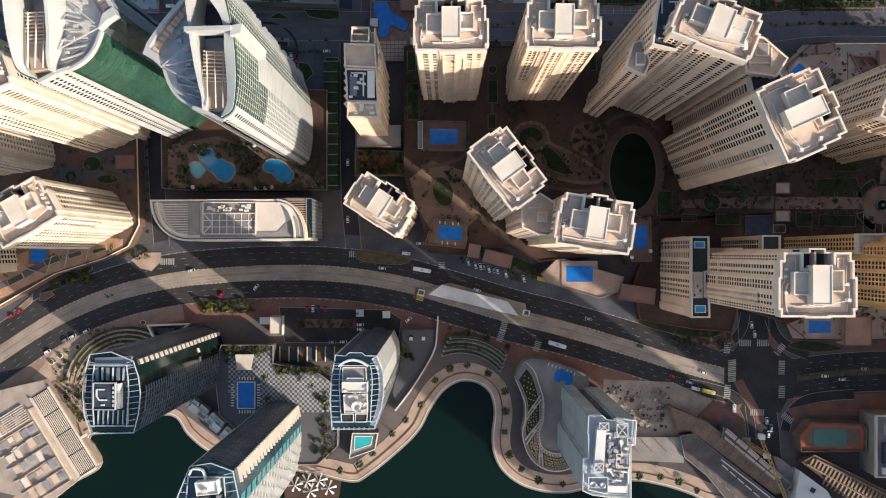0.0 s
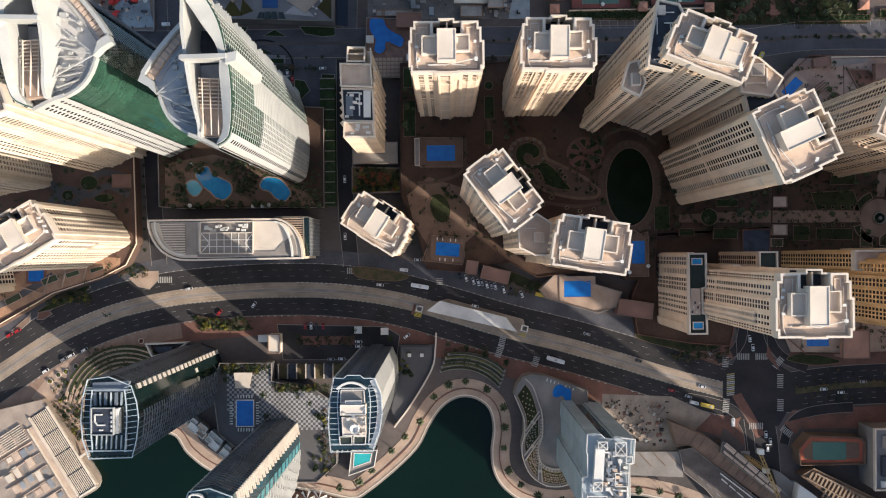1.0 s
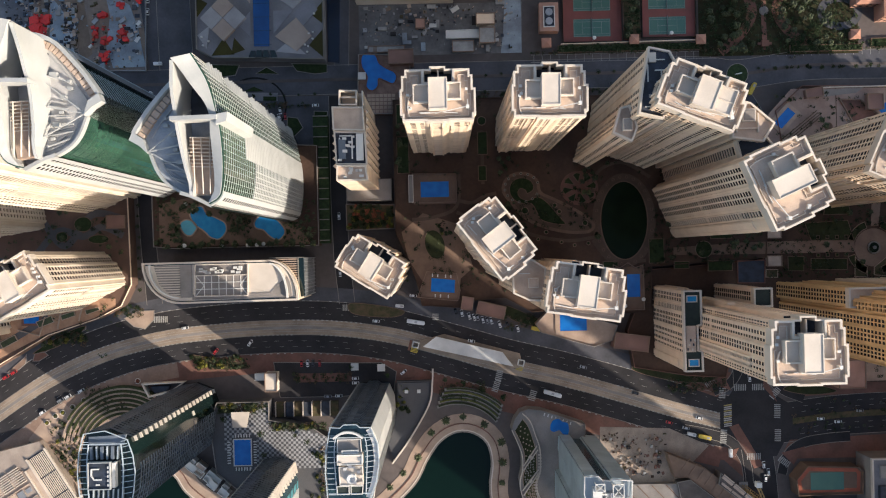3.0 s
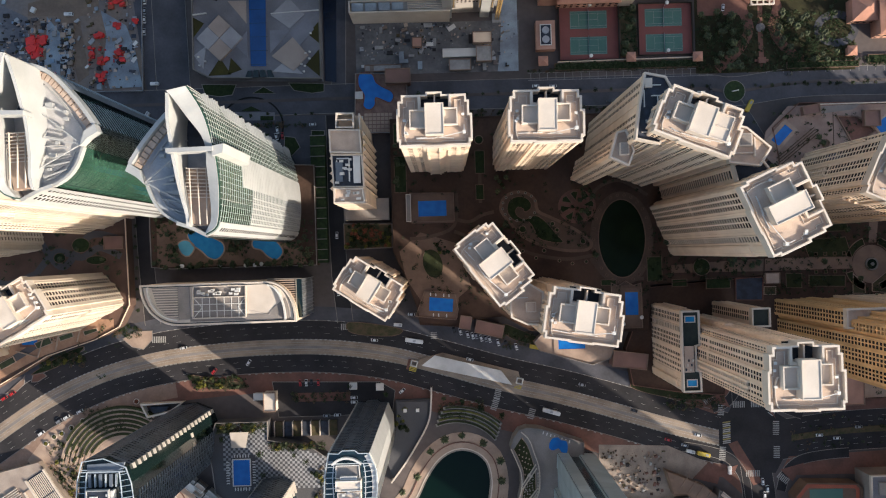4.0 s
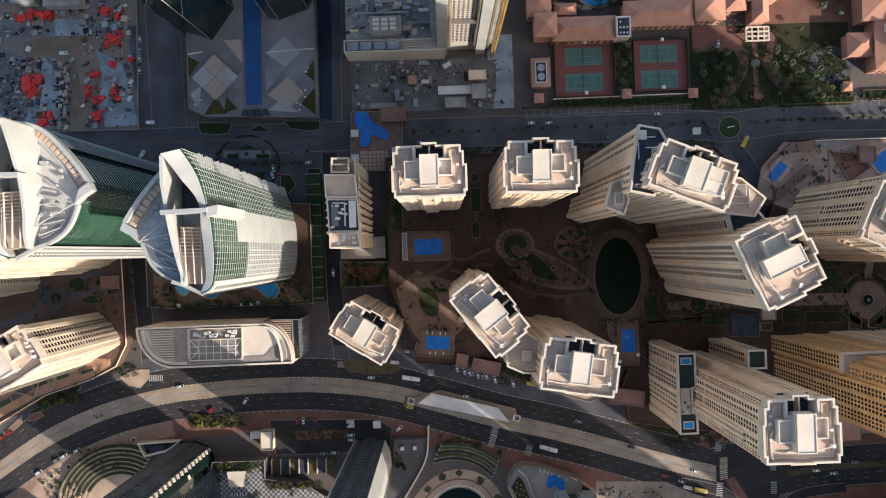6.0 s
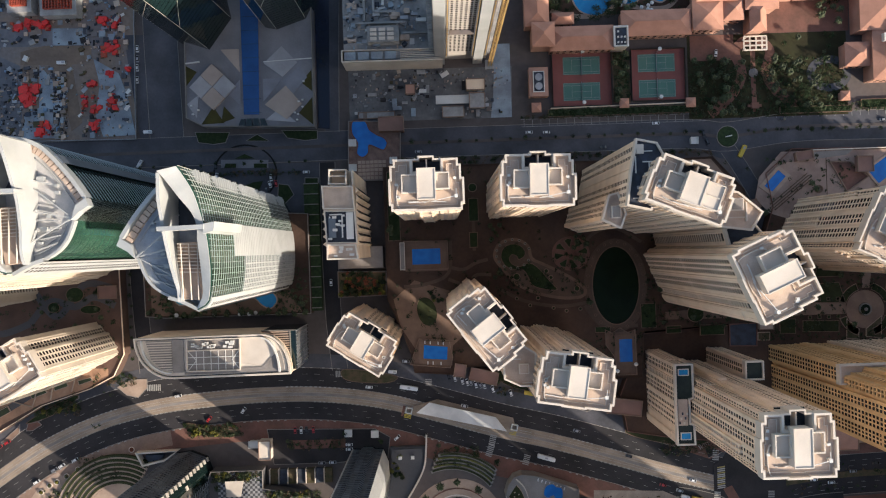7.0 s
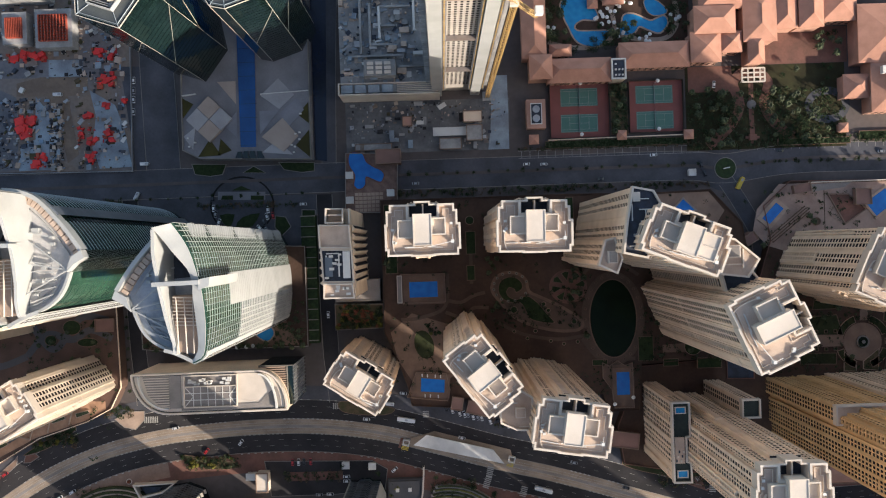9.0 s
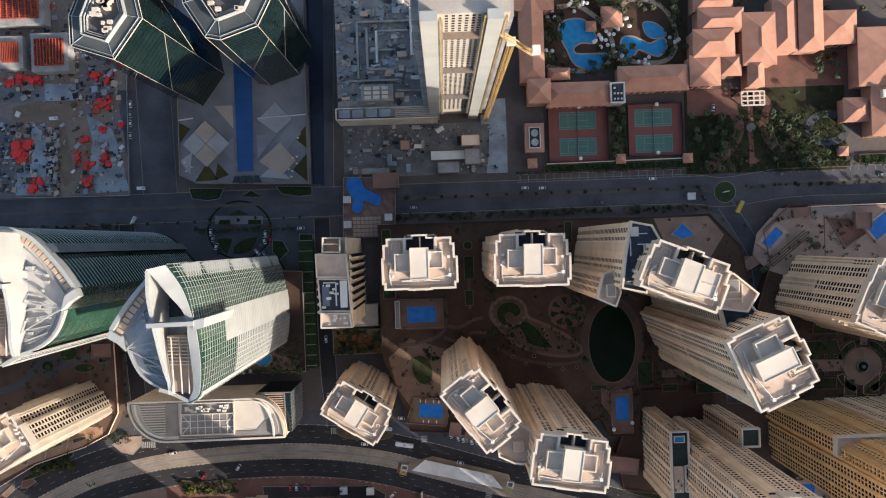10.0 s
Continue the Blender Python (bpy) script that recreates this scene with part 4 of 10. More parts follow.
# ---- narrow hotel block with saw-tooth balconies
def slab_block():
    poly = [(-57.5, 117.5), (-40.2, 117.0), (-38.8, 92), (-38.0, 76), (-56.0, 75.6), (-57, 100)]
    t = thing("slab_block", "narrow cream slab block with saw-tooth balconies", "apartment block", at=(-48, 97, 0))
    q = Mesh()
    q.prism(ccw(poly), 0, 82)
    part("wall", q, STONE, t)
    q = Mesh()
    q.prism([(-53.6, 126.4), (-40.6, 126), (-40.2, 117), (-53.9, 117.5)], 0, 76)
    part("stair_wing", q, STONE, t)
    q = Mesh()
    q.ring(ccw([(-53.4, 126.4), (-43.4, 126.1), (-43.5, 117.6), (-53.9, 117.9)]), 75, 86, 0.7)
    part("roof_frame", q, STONE_WHITE, t, "open white roof frame")
    q = Mesh()
    q.bar((-53.6, 122.6), (-43.4, 122.4), 0.6, 83, 84.4)
    q.bar((-40.6, 126), (-40.4, 117.4), 0.7, 75, 84)
    part("frame_beam", q, STONE_WHITE, t)
    for pts, z in (([(-57.8, 117.3), (-40.2, 116.8), (-39.4, 103.4), (-57.4, 104.1)], 84.5), ([(-55.8, 84.5), (-39.4, 84.0), (-38.2, 75.6), (-56.0, 75.7)], 84.5), ([(-57.2, 103.6), (-39.4, 103.0), (-38.6, 84.4), (-56.2, 84.9)], 83.0)):
        q = Mesh()
        q.ring(ccw(pts), 79, z + 1.0, 0.8)
        part("parapet", q, STONE_WHITE, t)
        q = Mesh()
        q.prism(inset(pts, 0.5), 80, z - 0.55)
        part("roof", q, ROOFING if z > 84 else ROOF_DARK, t)
    q = Mesh()
    q.box(-44.6, 87, 81, -40.6, 102, 84.2)
    part("tank_block", q, WHITE, t)
    q = Mesh()
    q.box(-54.6, 88, 81, -50.6, 99, 83.6)
    part("chiller", q, SLATE_PANEL, t)
    rnd = random.Random(2)
    for k in range(14):
        x, y = (rnd.uniform(-54, -46), rnd.uniform(87, 101)) if k < 7 else (rnd.uniform(-54, -41), rnd.uniform(77.5, 82.5))
        q = Mesh()
        q.box(x - rnd.uniform(0.5, 2.2), y - rnd.uniform(0.4, 0.9), 81, x + 0.8, y + 0.6, 84.6)
        part("roof_unit", q, WHITE, t)
    for a, b in (((-54, 101), (-47, 101)), ((-47, 101), (-47, 88)), ((-50, 95), (-45.5, 95)), ((-54, 92), (-54, 100))):
        q = Mesh()
        q.bar(a, b, 0.7, 82, 83.4)
        part("duct", q, WHITE, t)
    # saw-tooth bays on both long sides
    for k in range(8):
        for s in (0, 1):
            y = 84.5 + k * 4.3
            q = Mesh()
            if s:
                q.prism([(-39.2, y - 1.9), (-37.6, y), (-39.2, y + 1.9)], 4, 80 + (k % 2))
            else:
                q.prism([(-56.6, y - 1.6), (-56.6, y + 1.6), (-58.6, y)], 4, 80)
            part("bay", q, STONE, t)
            q = Mesh()
            for f in range(21):
                z = 8 + f * 3.4
                if s:
                    q.bar((-39.0, y + 2.0), (-37.7, y + 0.3), 0.25, z, z + 1.5)
                else:
                    q.bar((-57.0, y + 1.7), (-58.6, y + 0.3), 0.25, z, z + 1.5)
            part("bay_window", q, WINDOW, t, "", "stuff")


slab_block()


# ---- glazed marina towers
def marina_tower(poly, h, label, roof_style, seed, shade=BLUE_GLASS, slab_deep=0.6, slab_high=0.7, fin=0.9):
    poly = ccw(poly)
    c = sum((Vector(p) for p in poly), Vector((0, 0))) / len(poly)
    t = thing("marina_tower", label, "skyscraper", "glazed marina towers", at=(c.x, c.y, 0))
    q = Mesh()
    q.prism(poly, 0, h - 2)
    part("curtain_wall", q, shade, t)
    n = len(poly)
    rnd = random.Random(seed)
    slabs, fins, ends, teeth, strip, white = (Mesh() for k in range(6))
    top_y, low_y = max(p[1] for p in poly), min(p[1] for p in poly)
    for i in range(n):
        a, b = Vector(poly[i]), Vector(poly[(i + 1) % n])
        u = (b - a).normalized()
        out = Vector((u.y, -u.x))
        length = (b - a).length
        if length < 1.5:
            continue
        blank, sunny = out.y > 0.6, out.x > 0.5
        pieces = max(1, round(length / 2.6))
        for m in range(pieces):
            p0, p1 = a + u * length * m / pieces, a + u * length * (m + 1) / pieces
            f = (top_y - (p0.y + p1.y) / 2) / (top_y - low_y)
            for k in range(int((h - 8) / 3.5)):
                z = 5 + k * 3.5
                if blank:
                    ends.bar(p0 + out * 0.1, p1 + out * 0.1, 0.2, z, z + (2.9 if m % 3 else 2.2))
                elif sunny and seed == 3 and f < 0.55:
                    white.bar(p0 + out * 0.15, p1 + out * 0.15, 0.3, z, z + 3.3)
                elif sunny and f < ((0.17 if k % 2 else 0.23) if seed == 2 else (0.10 if k % 2 else 0.15)):
                    teeth.bar(p0 + out * 0.6, p1 + out * 0.6, 1.4, z, z + 0.9)
                elif sunny and f < 0.42:
                    if seed == 2 and 0.30 < f and k % 3:
                        strip.bar(p0 + out * 0.1, p1 + out * 0.1, 0.25, z, z + 2.6)
                    elif rnd.random() < 0.008:
                        teeth.bar(p0 + out * 0.2, p1 + out * 0.2, 0.5, z, z + 3)
                else:
                    deep = slab_deep * (1.0 if (k * 7 + m) % 5 else 0.5)
                    slabs.bar(p0 + out * (deep / 2 - 0.1), p1 + out * (deep / 2 - 0.1), deep, z, z + slab_high)
            if not blank and not (sunny and f < 0.42):
                fins.bar(p0, p0 + out * fin, 0.22, 4, h)
    part("balcony_slab", slabs, SAIL_WHITE if seed != 1 else SLATE_PANEL, t, "pale projecting balcony slabs", "stuff")
    part("end_panel", ends, END_PANEL, t, "smooth slate end wall panels", "stuff")
    if seed == 3:
        part("white_panel", white, SAIL_WHITE, t, "smooth white side panels", "stuff")
    part("facade_fin", fins, SLATE_PANEL if seed == 1 else SAIL_WHITE, t, "thin upright facade fins", "stuff")
    if seed != 3:
        part("corner_balcony", teeth, STONE_WHITE, t, "serrated pale corner balconies", "stuff")
    if seed == 2:
        part("glass_strip", strip, material("turquoise glass", (0.10, 0.30, 0.34), 0.2, vary=0.3, fine=0.4), t, "bright blue glass strip", "stuff")
    q = Mesh()
    q.ring(inset(poly, -0.5), h - 0.3, h + 0.35, 0.38)
    part("parapet", q, PANEL_PALE, t, "white roof edge")
    q = Mesh()
    q.prism(inset(poly, 0.2), h - 6, h - 2.6)
    part("roof", q, ROOF_DARK if seed == 1 else STEEL_BLUE, t, "blue grey roof deck")
    xs, ys = [p[0] for p in poly], [p[1] for p in poly]
    x0, x1, y0, y1 = min(xs), max(xs), min(ys), max(ys)
    # open steel frame round the roof
    def across(y):
        xs_at = [p[0] + (r[0] - p[0]) * (y - p[1]) / (r[1] - p[1]) for p, r in zip(poly, poly[1:] + poly[:1]) if (p[1] - y) * (r[1] - y) < 0]
        return min(xs_at), max(xs_at)

    for k in range(12):
        y = y0 + 3 + (y1 - y0 - 8) * k / 11
        lo, hi = across(y)
        for a, b in ((lo + 0.3, x0 + 5.2), (x1 - 6.4, hi - 0.3)):
            q = Mesh()
            q.bar((a, y), (b, y + (0.8 if a > c.x else 0)), 0.25, h - 0.2, h + 0.15)
            part("frame_beam", q, PANEL_PALE, t)
    for x in (x0 + 5.2, x1 - 6.4):
        q = Mesh()
        q.ribbon(smooth([(x + (1.2 if x > c.x else -1.2) * 0, y1 - 6), (x + (1.0 if x > c.x else -1.0), c.y), (x, y0 + 3)], 3), -0.2, 0.2, h - 0.3, h + 0.4)
        part("frame_rail", q, PANEL_PALE, t)
    for y in (y1 - 6, y0 + 3.5):
        q = Mesh()
        lo, hi = across(y)
        q.bar((lo + 0.5, y), (hi - 0.5, y), 0.35, h - 0.4, h + 0.5)
        part("frame_beam", q, PANEL_PALE, t)
    if roof_style == "plant":
        q = Mesh()
        q.box(-169.1, -75.0, h - 3, -159.0, -62.7, h + 2.4)
        plant = part("plant_room", q, ROOF_DARK, t, "dark roof plant room")
        q = Mesh()
        q.ring(rect(-169.5, -75.4, -158.6, -62.3), h + 1, h + 3.2, 0.4)
        part("coping", q, SAIL_WHITE, plant)
        for a, b in (((-167.7, -65.6), (-164.0, -65.6)), ((-167.7, -65.6), (-167.7, -69.0)), ((-167.7, -68.8), (-166.4, -70.6)), ((-166.4, -70.6), (-162.8, -70.6)), ((-165.6, -73.0), (-163.8, -73.0))):
            q = Mesh()
            q.bar(a, b, 0.6, h + 2.3, h + 3.0)
            part("roof_duct", q, WHITE, plant)
        q = Mesh()
        q.box(-158.3, -75.0, h - 2.7, -156.9, -63.0, h + 1.5)
        part("white_unit", q, WHITE, t)
        for k in range(5):
            q = Mesh()
            q.box(-160.0, -65.4 - k * 2.1, h + 2.2, -159.2, -64.2 - k * 2.1, h + 3.0)
            part("roof_unit", q, WHITE, t)
        for k in range(6):
            q = Mesh()
            q.bar((-169 + k * 2.5, -61.8), (-169.2 + k * 2.6, -55.6), 0.5 if k % 2 else 1.3, h - 2.6, h - 0.6)
            part("roof_rib", q, PANEL_PALE if k % 2 else SLATE_PANEL, t)
        q = Mesh()
        q.prism([(-170.3, -50.9), (-152.3, -50.2), (-153.5, -55.2), (-170.3, -55.2)], h - 2.7, h - 1.0)
        part("back_deck", q, SLATE_PANEL, t)
        for k in range(7):
            q = Mesh()
            q.bar((-168.5 + k * 2.4, -76.4), (-168.8 + k * 2.4, -83.0), 0.35, h - 2.6, h - 0.8)
            part("roof_rib", q, PANEL_PALE, t)
    elif seed == 3:
        for pts, z, m, name in (([(-51.1, -56.1), (-39.6, -56.1), (-39.2, -62.6), (-51.4, -62.6)], 0.2, CONCRETE, "grey_deck"), ([(-51.1, -63.0), (-38.7, -63.0), (-38.7, -68.0), (-51.1, -68.0)], 3.0, STONE_WHITE, "plant_room"), ([(-50.6, -69.4), (-38.9, -69.0), (-38.7, -78.4), (-50.2, -78.4)], 1.2, STONE_WHITE, "plant_room"), ([(-52.0, -78.9), (-45.6, -78.8), (-45.6, -83.1), (-51.6, -83.1)], 0.4, ROOF_GREEN, "green_deck"), ([(-45.0, -78.8), (-38.7, -78.8), (-39.2, -83.1), (-45.0, -83.1)], 0.3, ROOF_GREEN, "green_deck"), ([(-48.8, -61.0), (-40.6, -61.0), (-40.6, -62.8), (-48.8, -62.8)], 2.2, STEEL, "plant_screen")):
            q = Mesh()
            q.prism(pts, h - 3, h + z)
            box = part(name, q, m, t)
            q = Mesh()
            q.ring(ccw(pts), h + z - 0.2, h + z + 0.5, 0.35)
            part("coping", q, WHITE, box)
        q = Mesh()
        q.lathe(-44.3, -74.8, [(2.6, h + 1), (2.6, h + 3.2), (2.2, h + 3.4), (0.8, h + 2.8)], 8)
        part("fan_housing", q, WHITE, t, "white eight-sided fan housing")
        q = Mesh()
        q.ribbon(smooth([(-53.0, -55.6), (-49.6, -53.4), (-46.0, -52.6), (-42.0, -53.4), (-38.4, -55.6)], 1.0), -0.5, 0.5, h - 0.5, h + 1.6)
        part("roof_arch", q, WHITE, t)
        for k in range(16):
            x, y = rnd.uniform(-50, -39.4), rnd.uniform(-78, -64)
            q = Mesh()
            q.box(x - rnd.uniform(0.4, 1.4), y - 0.5, h + 1, x + rnd.uniform(0.4, 1.2), y + rnd.uniform(0.3, 0.9), h + rnd.uniform(2.0, 4.2))
            part("roof_unit", q, rnd.choice((WHITE, STONE_WHITE, STEEL)), t)
        # broad white terrace edge on the sunny side
        line = smooth([(-36.0, -51.6), (-33.0, -58.6), (-32.4, -68.1), (-33.8, -77.3), (-36.6, -85.0)], 1.5)
        q = Mesh()
        q.ribbon(line, -1.1, 1.3, h - 5, h - 0.6)
        part("sun_terrace", q, WHITE, t, "broad white curved terrace edge")
    else:
        for pts, z, m in (([(-114, -104), (-104, -103), (-103, -109), (-113, -110)], 2.6, WHITE), ([(-116, -112), (-108, -111), (-107, -121), (-115, -122)], 1.2, STEEL), ([(-106, -113), (-99.5, -112), (-100, -124), (-106, -125)], 2.8, STONE_WHITE), ([(-117, -125), (-104, -124), (-105, -137), (-117, -138)], 0.6, SLATE_PANEL)):
            q = Mesh()
            q.prism(pts, h - 3, h + z)
            box = part("plant_room", q, m, t)
            q = Mesh()
            q.ring(ccw(pts), h + z - 0.2, h + z + 0.6, 0.4)
            part("coping", q, WHITE, box)
        q = Mesh()
        q.ribbon(smooth([(-117, -101), (-115.5, -98.4), (-111, -99.0), (-110, -103.4), (-113.4, -105)], 0.8), -0.35, 0.35, h - 0.4, h + 1.8)
        part("roof_hook", q, WHITE, t)
        for k in range(16):
            x, y = c.x + rnd.uniform(-9, 8), c.y + rnd.uniform(-16, 14)
            q = Mesh()
            q.box(x - rnd.uniform(0.5, 1.8), y - 0.8, h - 1, x + rnd.uniform(0.5, 1.8), y + 0.8, h + rnd.uniform(1.5, 4.2))
            part("roof_unit", q, rnd.choice((WHITE, STONE_WHITE, STEEL)), t)
    return t


marina_tower([(-172, -49.5), (-162, -48.2), (-151.5, -52.5), (-149, -60), (-148, -68), (-149, -78), (-151.2, -86.5), (-171.5, -87), (-174.5, -78), (-175.2, -68.5), (-174.3, -58)], 147, "dark teal glass tower with finned balconies by the quay", "plant", 1, shade=DARK_GLASS, slab_deep=0.4, slab_high=1.1, fin=0.4)
marina_tower([(x * 1.034, y * 1.034) for x, y in [(-113, -94.5), (-104, -93), (-94.5, -96.5), (-92, -108), (-92.5, -125), (-97, -141), (-116, -143), (-119, -128), (-118.5, -108)]], 168, "tall white balconied glass tower beside the pool deck", "open", 2, slab_deep=0.8, slab_high=1.4, fin=0.5)
marina_tower([(-54.3, -50.6), (-49.6, -51.0), (-47.8, -49.4), (-41.8, -49.4), (-40.0, -50.9), (-34.9, -51.0), (-31.6, -58.9), (-31.2, -68.1), (-32.6, -77.3), (-35.8, -86.0), (-56.0, -86.2), (-57.0, -72.7), (-56.4, -61.7)], 140, "glazed tower with white rooftop plant above the promenade", "open", 3)


def panel_tower():
    poly = ccw([(75.3, -86.5), (82.1, -86.5), (84.3, -88.6), (89.0, -89.1), (89.6, -88.0), (99.9, -89.1), (99.1, -101.3), (96.9, -101.8), (96.9, -129.6), (84.2, -128.8), (76.8, -127.8), (72.1, -125.7), (72.6, -109.2), (75.2, -108.7), (75.2, -96.5), (74.7, -95.5)])
    h = 108
    t = thing("panel_tower", "blue grey panelled tower with open white roof frames", "skyscraper", at=(86, -108, 0))
    q = Mesh()
    q.prism(poly, 0, h - 2)
    part("core", q, BLUE_GLASS, t)
    # smooth panels with dark joints
    for i in range(len(poly)):
        a, b = Vector(poly[i]), Vector(poly[(i + 1) % len(poly)])
        u = (b - a).normalized()
        out = Vector((u.y, -u.x))
        if min(a.x, b.x) > 82.0 and max(a.x, b.x) < 89.2 and a.y > -90:
            continue        # dark glazed slot between the two wings
        for f in range(9):
            q = Mesh()
            q.bar(a + u * 0.15 + out * 0.25, b - u * 0.15 + out * 0.25, 0.7, 6 + f * 11.2, 17.05 + f * 11.2)
            part("wall_panel", q, PANEL_TEAL, t)
    q = Mesh()
    q.ring(inset(poly, -0.5), h - 0.6, h + 0.9, 0.45)
    part("parapet", q, WHITE, t)
    q = Mesh()
    q.prism(inset(poly, 0.1), h - 4, h - 1.6)
    part("roof", q, STEEL_BLUE, t)
    rnd = random.Random(12)
    q = Mesh()
    q.prism([(79.1, -91.9), (83.9, -91.9), (82.8, -110.8), (77.5, -112.9)], h - 2, h + 2.5)
    part("plant_room", q, WHITE, t, "long white roof plant room")
    q = Mesh()
    q.prism([(84.6, -123.2), (95.1, -123.2), (94.6, -126.9), (84.6, -126.4)], h - 2, h + 1.2)
    part("plant_room", q, WHITE, t)
    for pts, crossed in (([(80.0, -89.3), (85.2, -89.3), (85.2, -93.7), (80.0, -93.7)], True), ([(89.1, -90.0), (95.2, -89.5), (95.2, -96.9), (89.1, -96.9)], True), ([(88.9, -105.8), (96.1, -105.5), (96.1, -113.2), (88.9, -113.2)], False), ([(74.2, -117.9), (84.7, -117.9), (84.7, -127.0), (74.2, -124.8)], False), ([(77.6, -110.6), (82.6, -110.2), (82.2, -115.4), (77.0, -115.4)], True), ([(94.6, -97.2), (98.4, -97.0), (98.2, -101.0), (94.6, -101.0)], False)):
        q = Mesh()
        q.ring(ccw(pts), h + 2.6, h + 3.4, 0.4)
        if crossed:
            q.bar(pts[0], pts[2], 0.35, h + 2.7, h + 3.3)
            q.bar(pts[1], pts[3], 0.35, h + 2.7, h + 3.3)
        for a, b in inset(pts, 0.3):
            q.box(a - 0.2, b - 0.2, h - 2, a + 0.2, b + 0.2, h + 2.8)
        part("roof_frame", q, WHITE, t, "open white steel roof frame")
    for a, b in (((84, -95.5), (89, -95.5)), ((86, -97), (86, -112)), ((86, -104), (89.4, -104)), ((92, -98), (92, -105)), ((84, -112.5), (88, -118)), ((88, -115), (95.6, -116)), ((95.8, -114), (95.8, -122)), ((85.5, -119.5), (92, -120.5))):
        q = Mesh()
        q.bar(a, b, 0.8, h - 1.8, h + 1.4)
        part("duct", q, WHITE, t)
    for k in range(30):
        x, y = rnd.uniform(84, 95), rnd.uniform(-121, -94)
        q = Mesh()
        q.box(x - rnd.uniform(0.5, 2), y - rnd.uniform(0.5, 1.6), h - 2, x + rnd.uniform(0.5, 1.6), y + 0.8, h + rnd.uniform(0.2, 3.4))
        part("roof_unit", q, rnd.choice((WHITE, WHITE, STEEL, ROOFING)), t)
    for x, y in ((77.2, -122.4), (82.1, -123.0), (87.2, -108.4)):
        q = Mesh()
        q.lathe(x, y, [(1.7, h - 1.7), (1.7, h + 1), (1.5, h + 1.1), (0.5, h + 0.8)], 14)
        part("fan_housing", q, STEEL, t)


panel_tower()


# ---- faceted dark glass towers on their plaza
pane_rnd = random.Random(5)


def faceted_tower(poly, h, label, inner, lean=(0, 0)):
    poly = ccw(poly)
    base = [(x + lean[0], y + lean[1]) for x, y in poly]
    c = sum((Vector(p) for p in poly), Vector((0, 0))) / len(poly)
    t = thing("faceted_tower", label, "skyscraper", "faceted glass towers", at=(c.x, c.y, 0))
    n = len(poly)
    q = Mesh()
    q.v = [(*p, 0) for p in base] + [(*p, h) for p in poly]
    q.f = [(i, (i + 1) % n, n + (i + 1) % n, n + i) for i in range(n)] + [tuple(range(n, 2 * n))]
    part("curtain_wall", q, DARK_GLASS, t)
    for i in range(n):
        q = Mesh()
        q.beam((*Vector(base[i]).lerp(Vector(poly[i]), 0.1), h * 0.1), (*poly[i], h), 0.18)
        part("edge_fin", q, STONE_WHITE, t)
        q = Mesh()
        a, b = Vector(poly[i]), Vector(poly[(i + 1) % n])
        q.bar(a, b, 0.25, h - 0.3, h + 0.4)
        part("edge_beam", q, STONE_WHITE, t)
        if (b - a).length > 14:
            q = Mesh()
            u = (b - a).normalized()
            out = Vector((u.y, -u.x)) * 0.25
            wall_at = lambda f, z: Vector((*Vector(base[i]).lerp(Vector(base[(i + 1) % n]), f).lerp(Vector(a).lerp(b, f), z), z * h)) + Vector((out.x, out.y, 0))
            q.beam(wall_at(0.0, 0.45), wall_at(1.0, 0.8), 0.18)
            part("facet_line", q, STONE_WHITE, t)
            # panes of the facet, each tilted a hair, some bright
            g = Mesh()
            cols, rows = max(3, int((b - a).length / 2.6)), int(h / 3.9)
            for r in range(3, rows):
                for c2 in range(cols):
                    f0, f1, z0, z1 = (c2 + 0.06) / cols, (c2 + 0.94) / cols, (r + 0.08) / rows, (r + 0.92) / rows
                    k2 = len(g.v)
                    g.v += [tuple(wall_at(f, z) - Vector((out.x, out.y, 0)) * pane_rnd.uniform(0.3, 0.6)) for f, z in ((f0, z0), (f1, z0), (f1, z1), (f0, z1))]
                    g.f.append((k2, k2 + 1, k2 + 2, k2 + 3))
            part("facet_pane", g, DARK_GLASS, t, "dark mirror glass panes", "stuff")
    q = Mesh()
    q.prism(inset(poly, 1.0), h - 0.5, h + 0.2)
    part("roof", q, material("slate roof deck", (0.075, 0.085, 0.088), 0.5, second=(0.045, 0.052, 0.055), vary=0.25), t)
    q = Mesh()
    q.ring(inset(poly, 1.6), h, h + 0.9, 0.14)
    part("roof_rail", q, STEEL_BLUE, t)
    for i in range(n):
        a, b = Vector(inset(poly, 0.2)[i]), Vector(inset(poly, inner)[i])
        q = Mesh()
        q.bar(a, b, 0.16, h + 0.1, h + 0.7)
        part("roof_rib", q, STEEL_BLUE, t)
    q = Mesh()
    q.ring(inset(poly, inner), h, h + 4, 0.5)
    part("plant_enclosure", q, SAIL_WHITE, t, "pale angular roof plant enclosure")
    for d, z in ((inner + 1.6, 3.2), (inner + 2.7, 2.6)):
        q = Mesh()
        q.ring(inset(poly, d), h, h + z, 0.25)
        part("louvre_frame", q, SAIL_WHITE, t)
    q = Mesh()
    q.prism(inset(poly, inner + 0.7), h, h + 0.8)
    part("plant_floor", q, DECK_SLATE, t, "dark sunken plant floor")
    rnd = random.Random(int(h * 7 + inner))
    xs, ys = [p[0] for p in inset(poly, inner + 3)], [p[1] for p in inset(poly, inner + 3)]
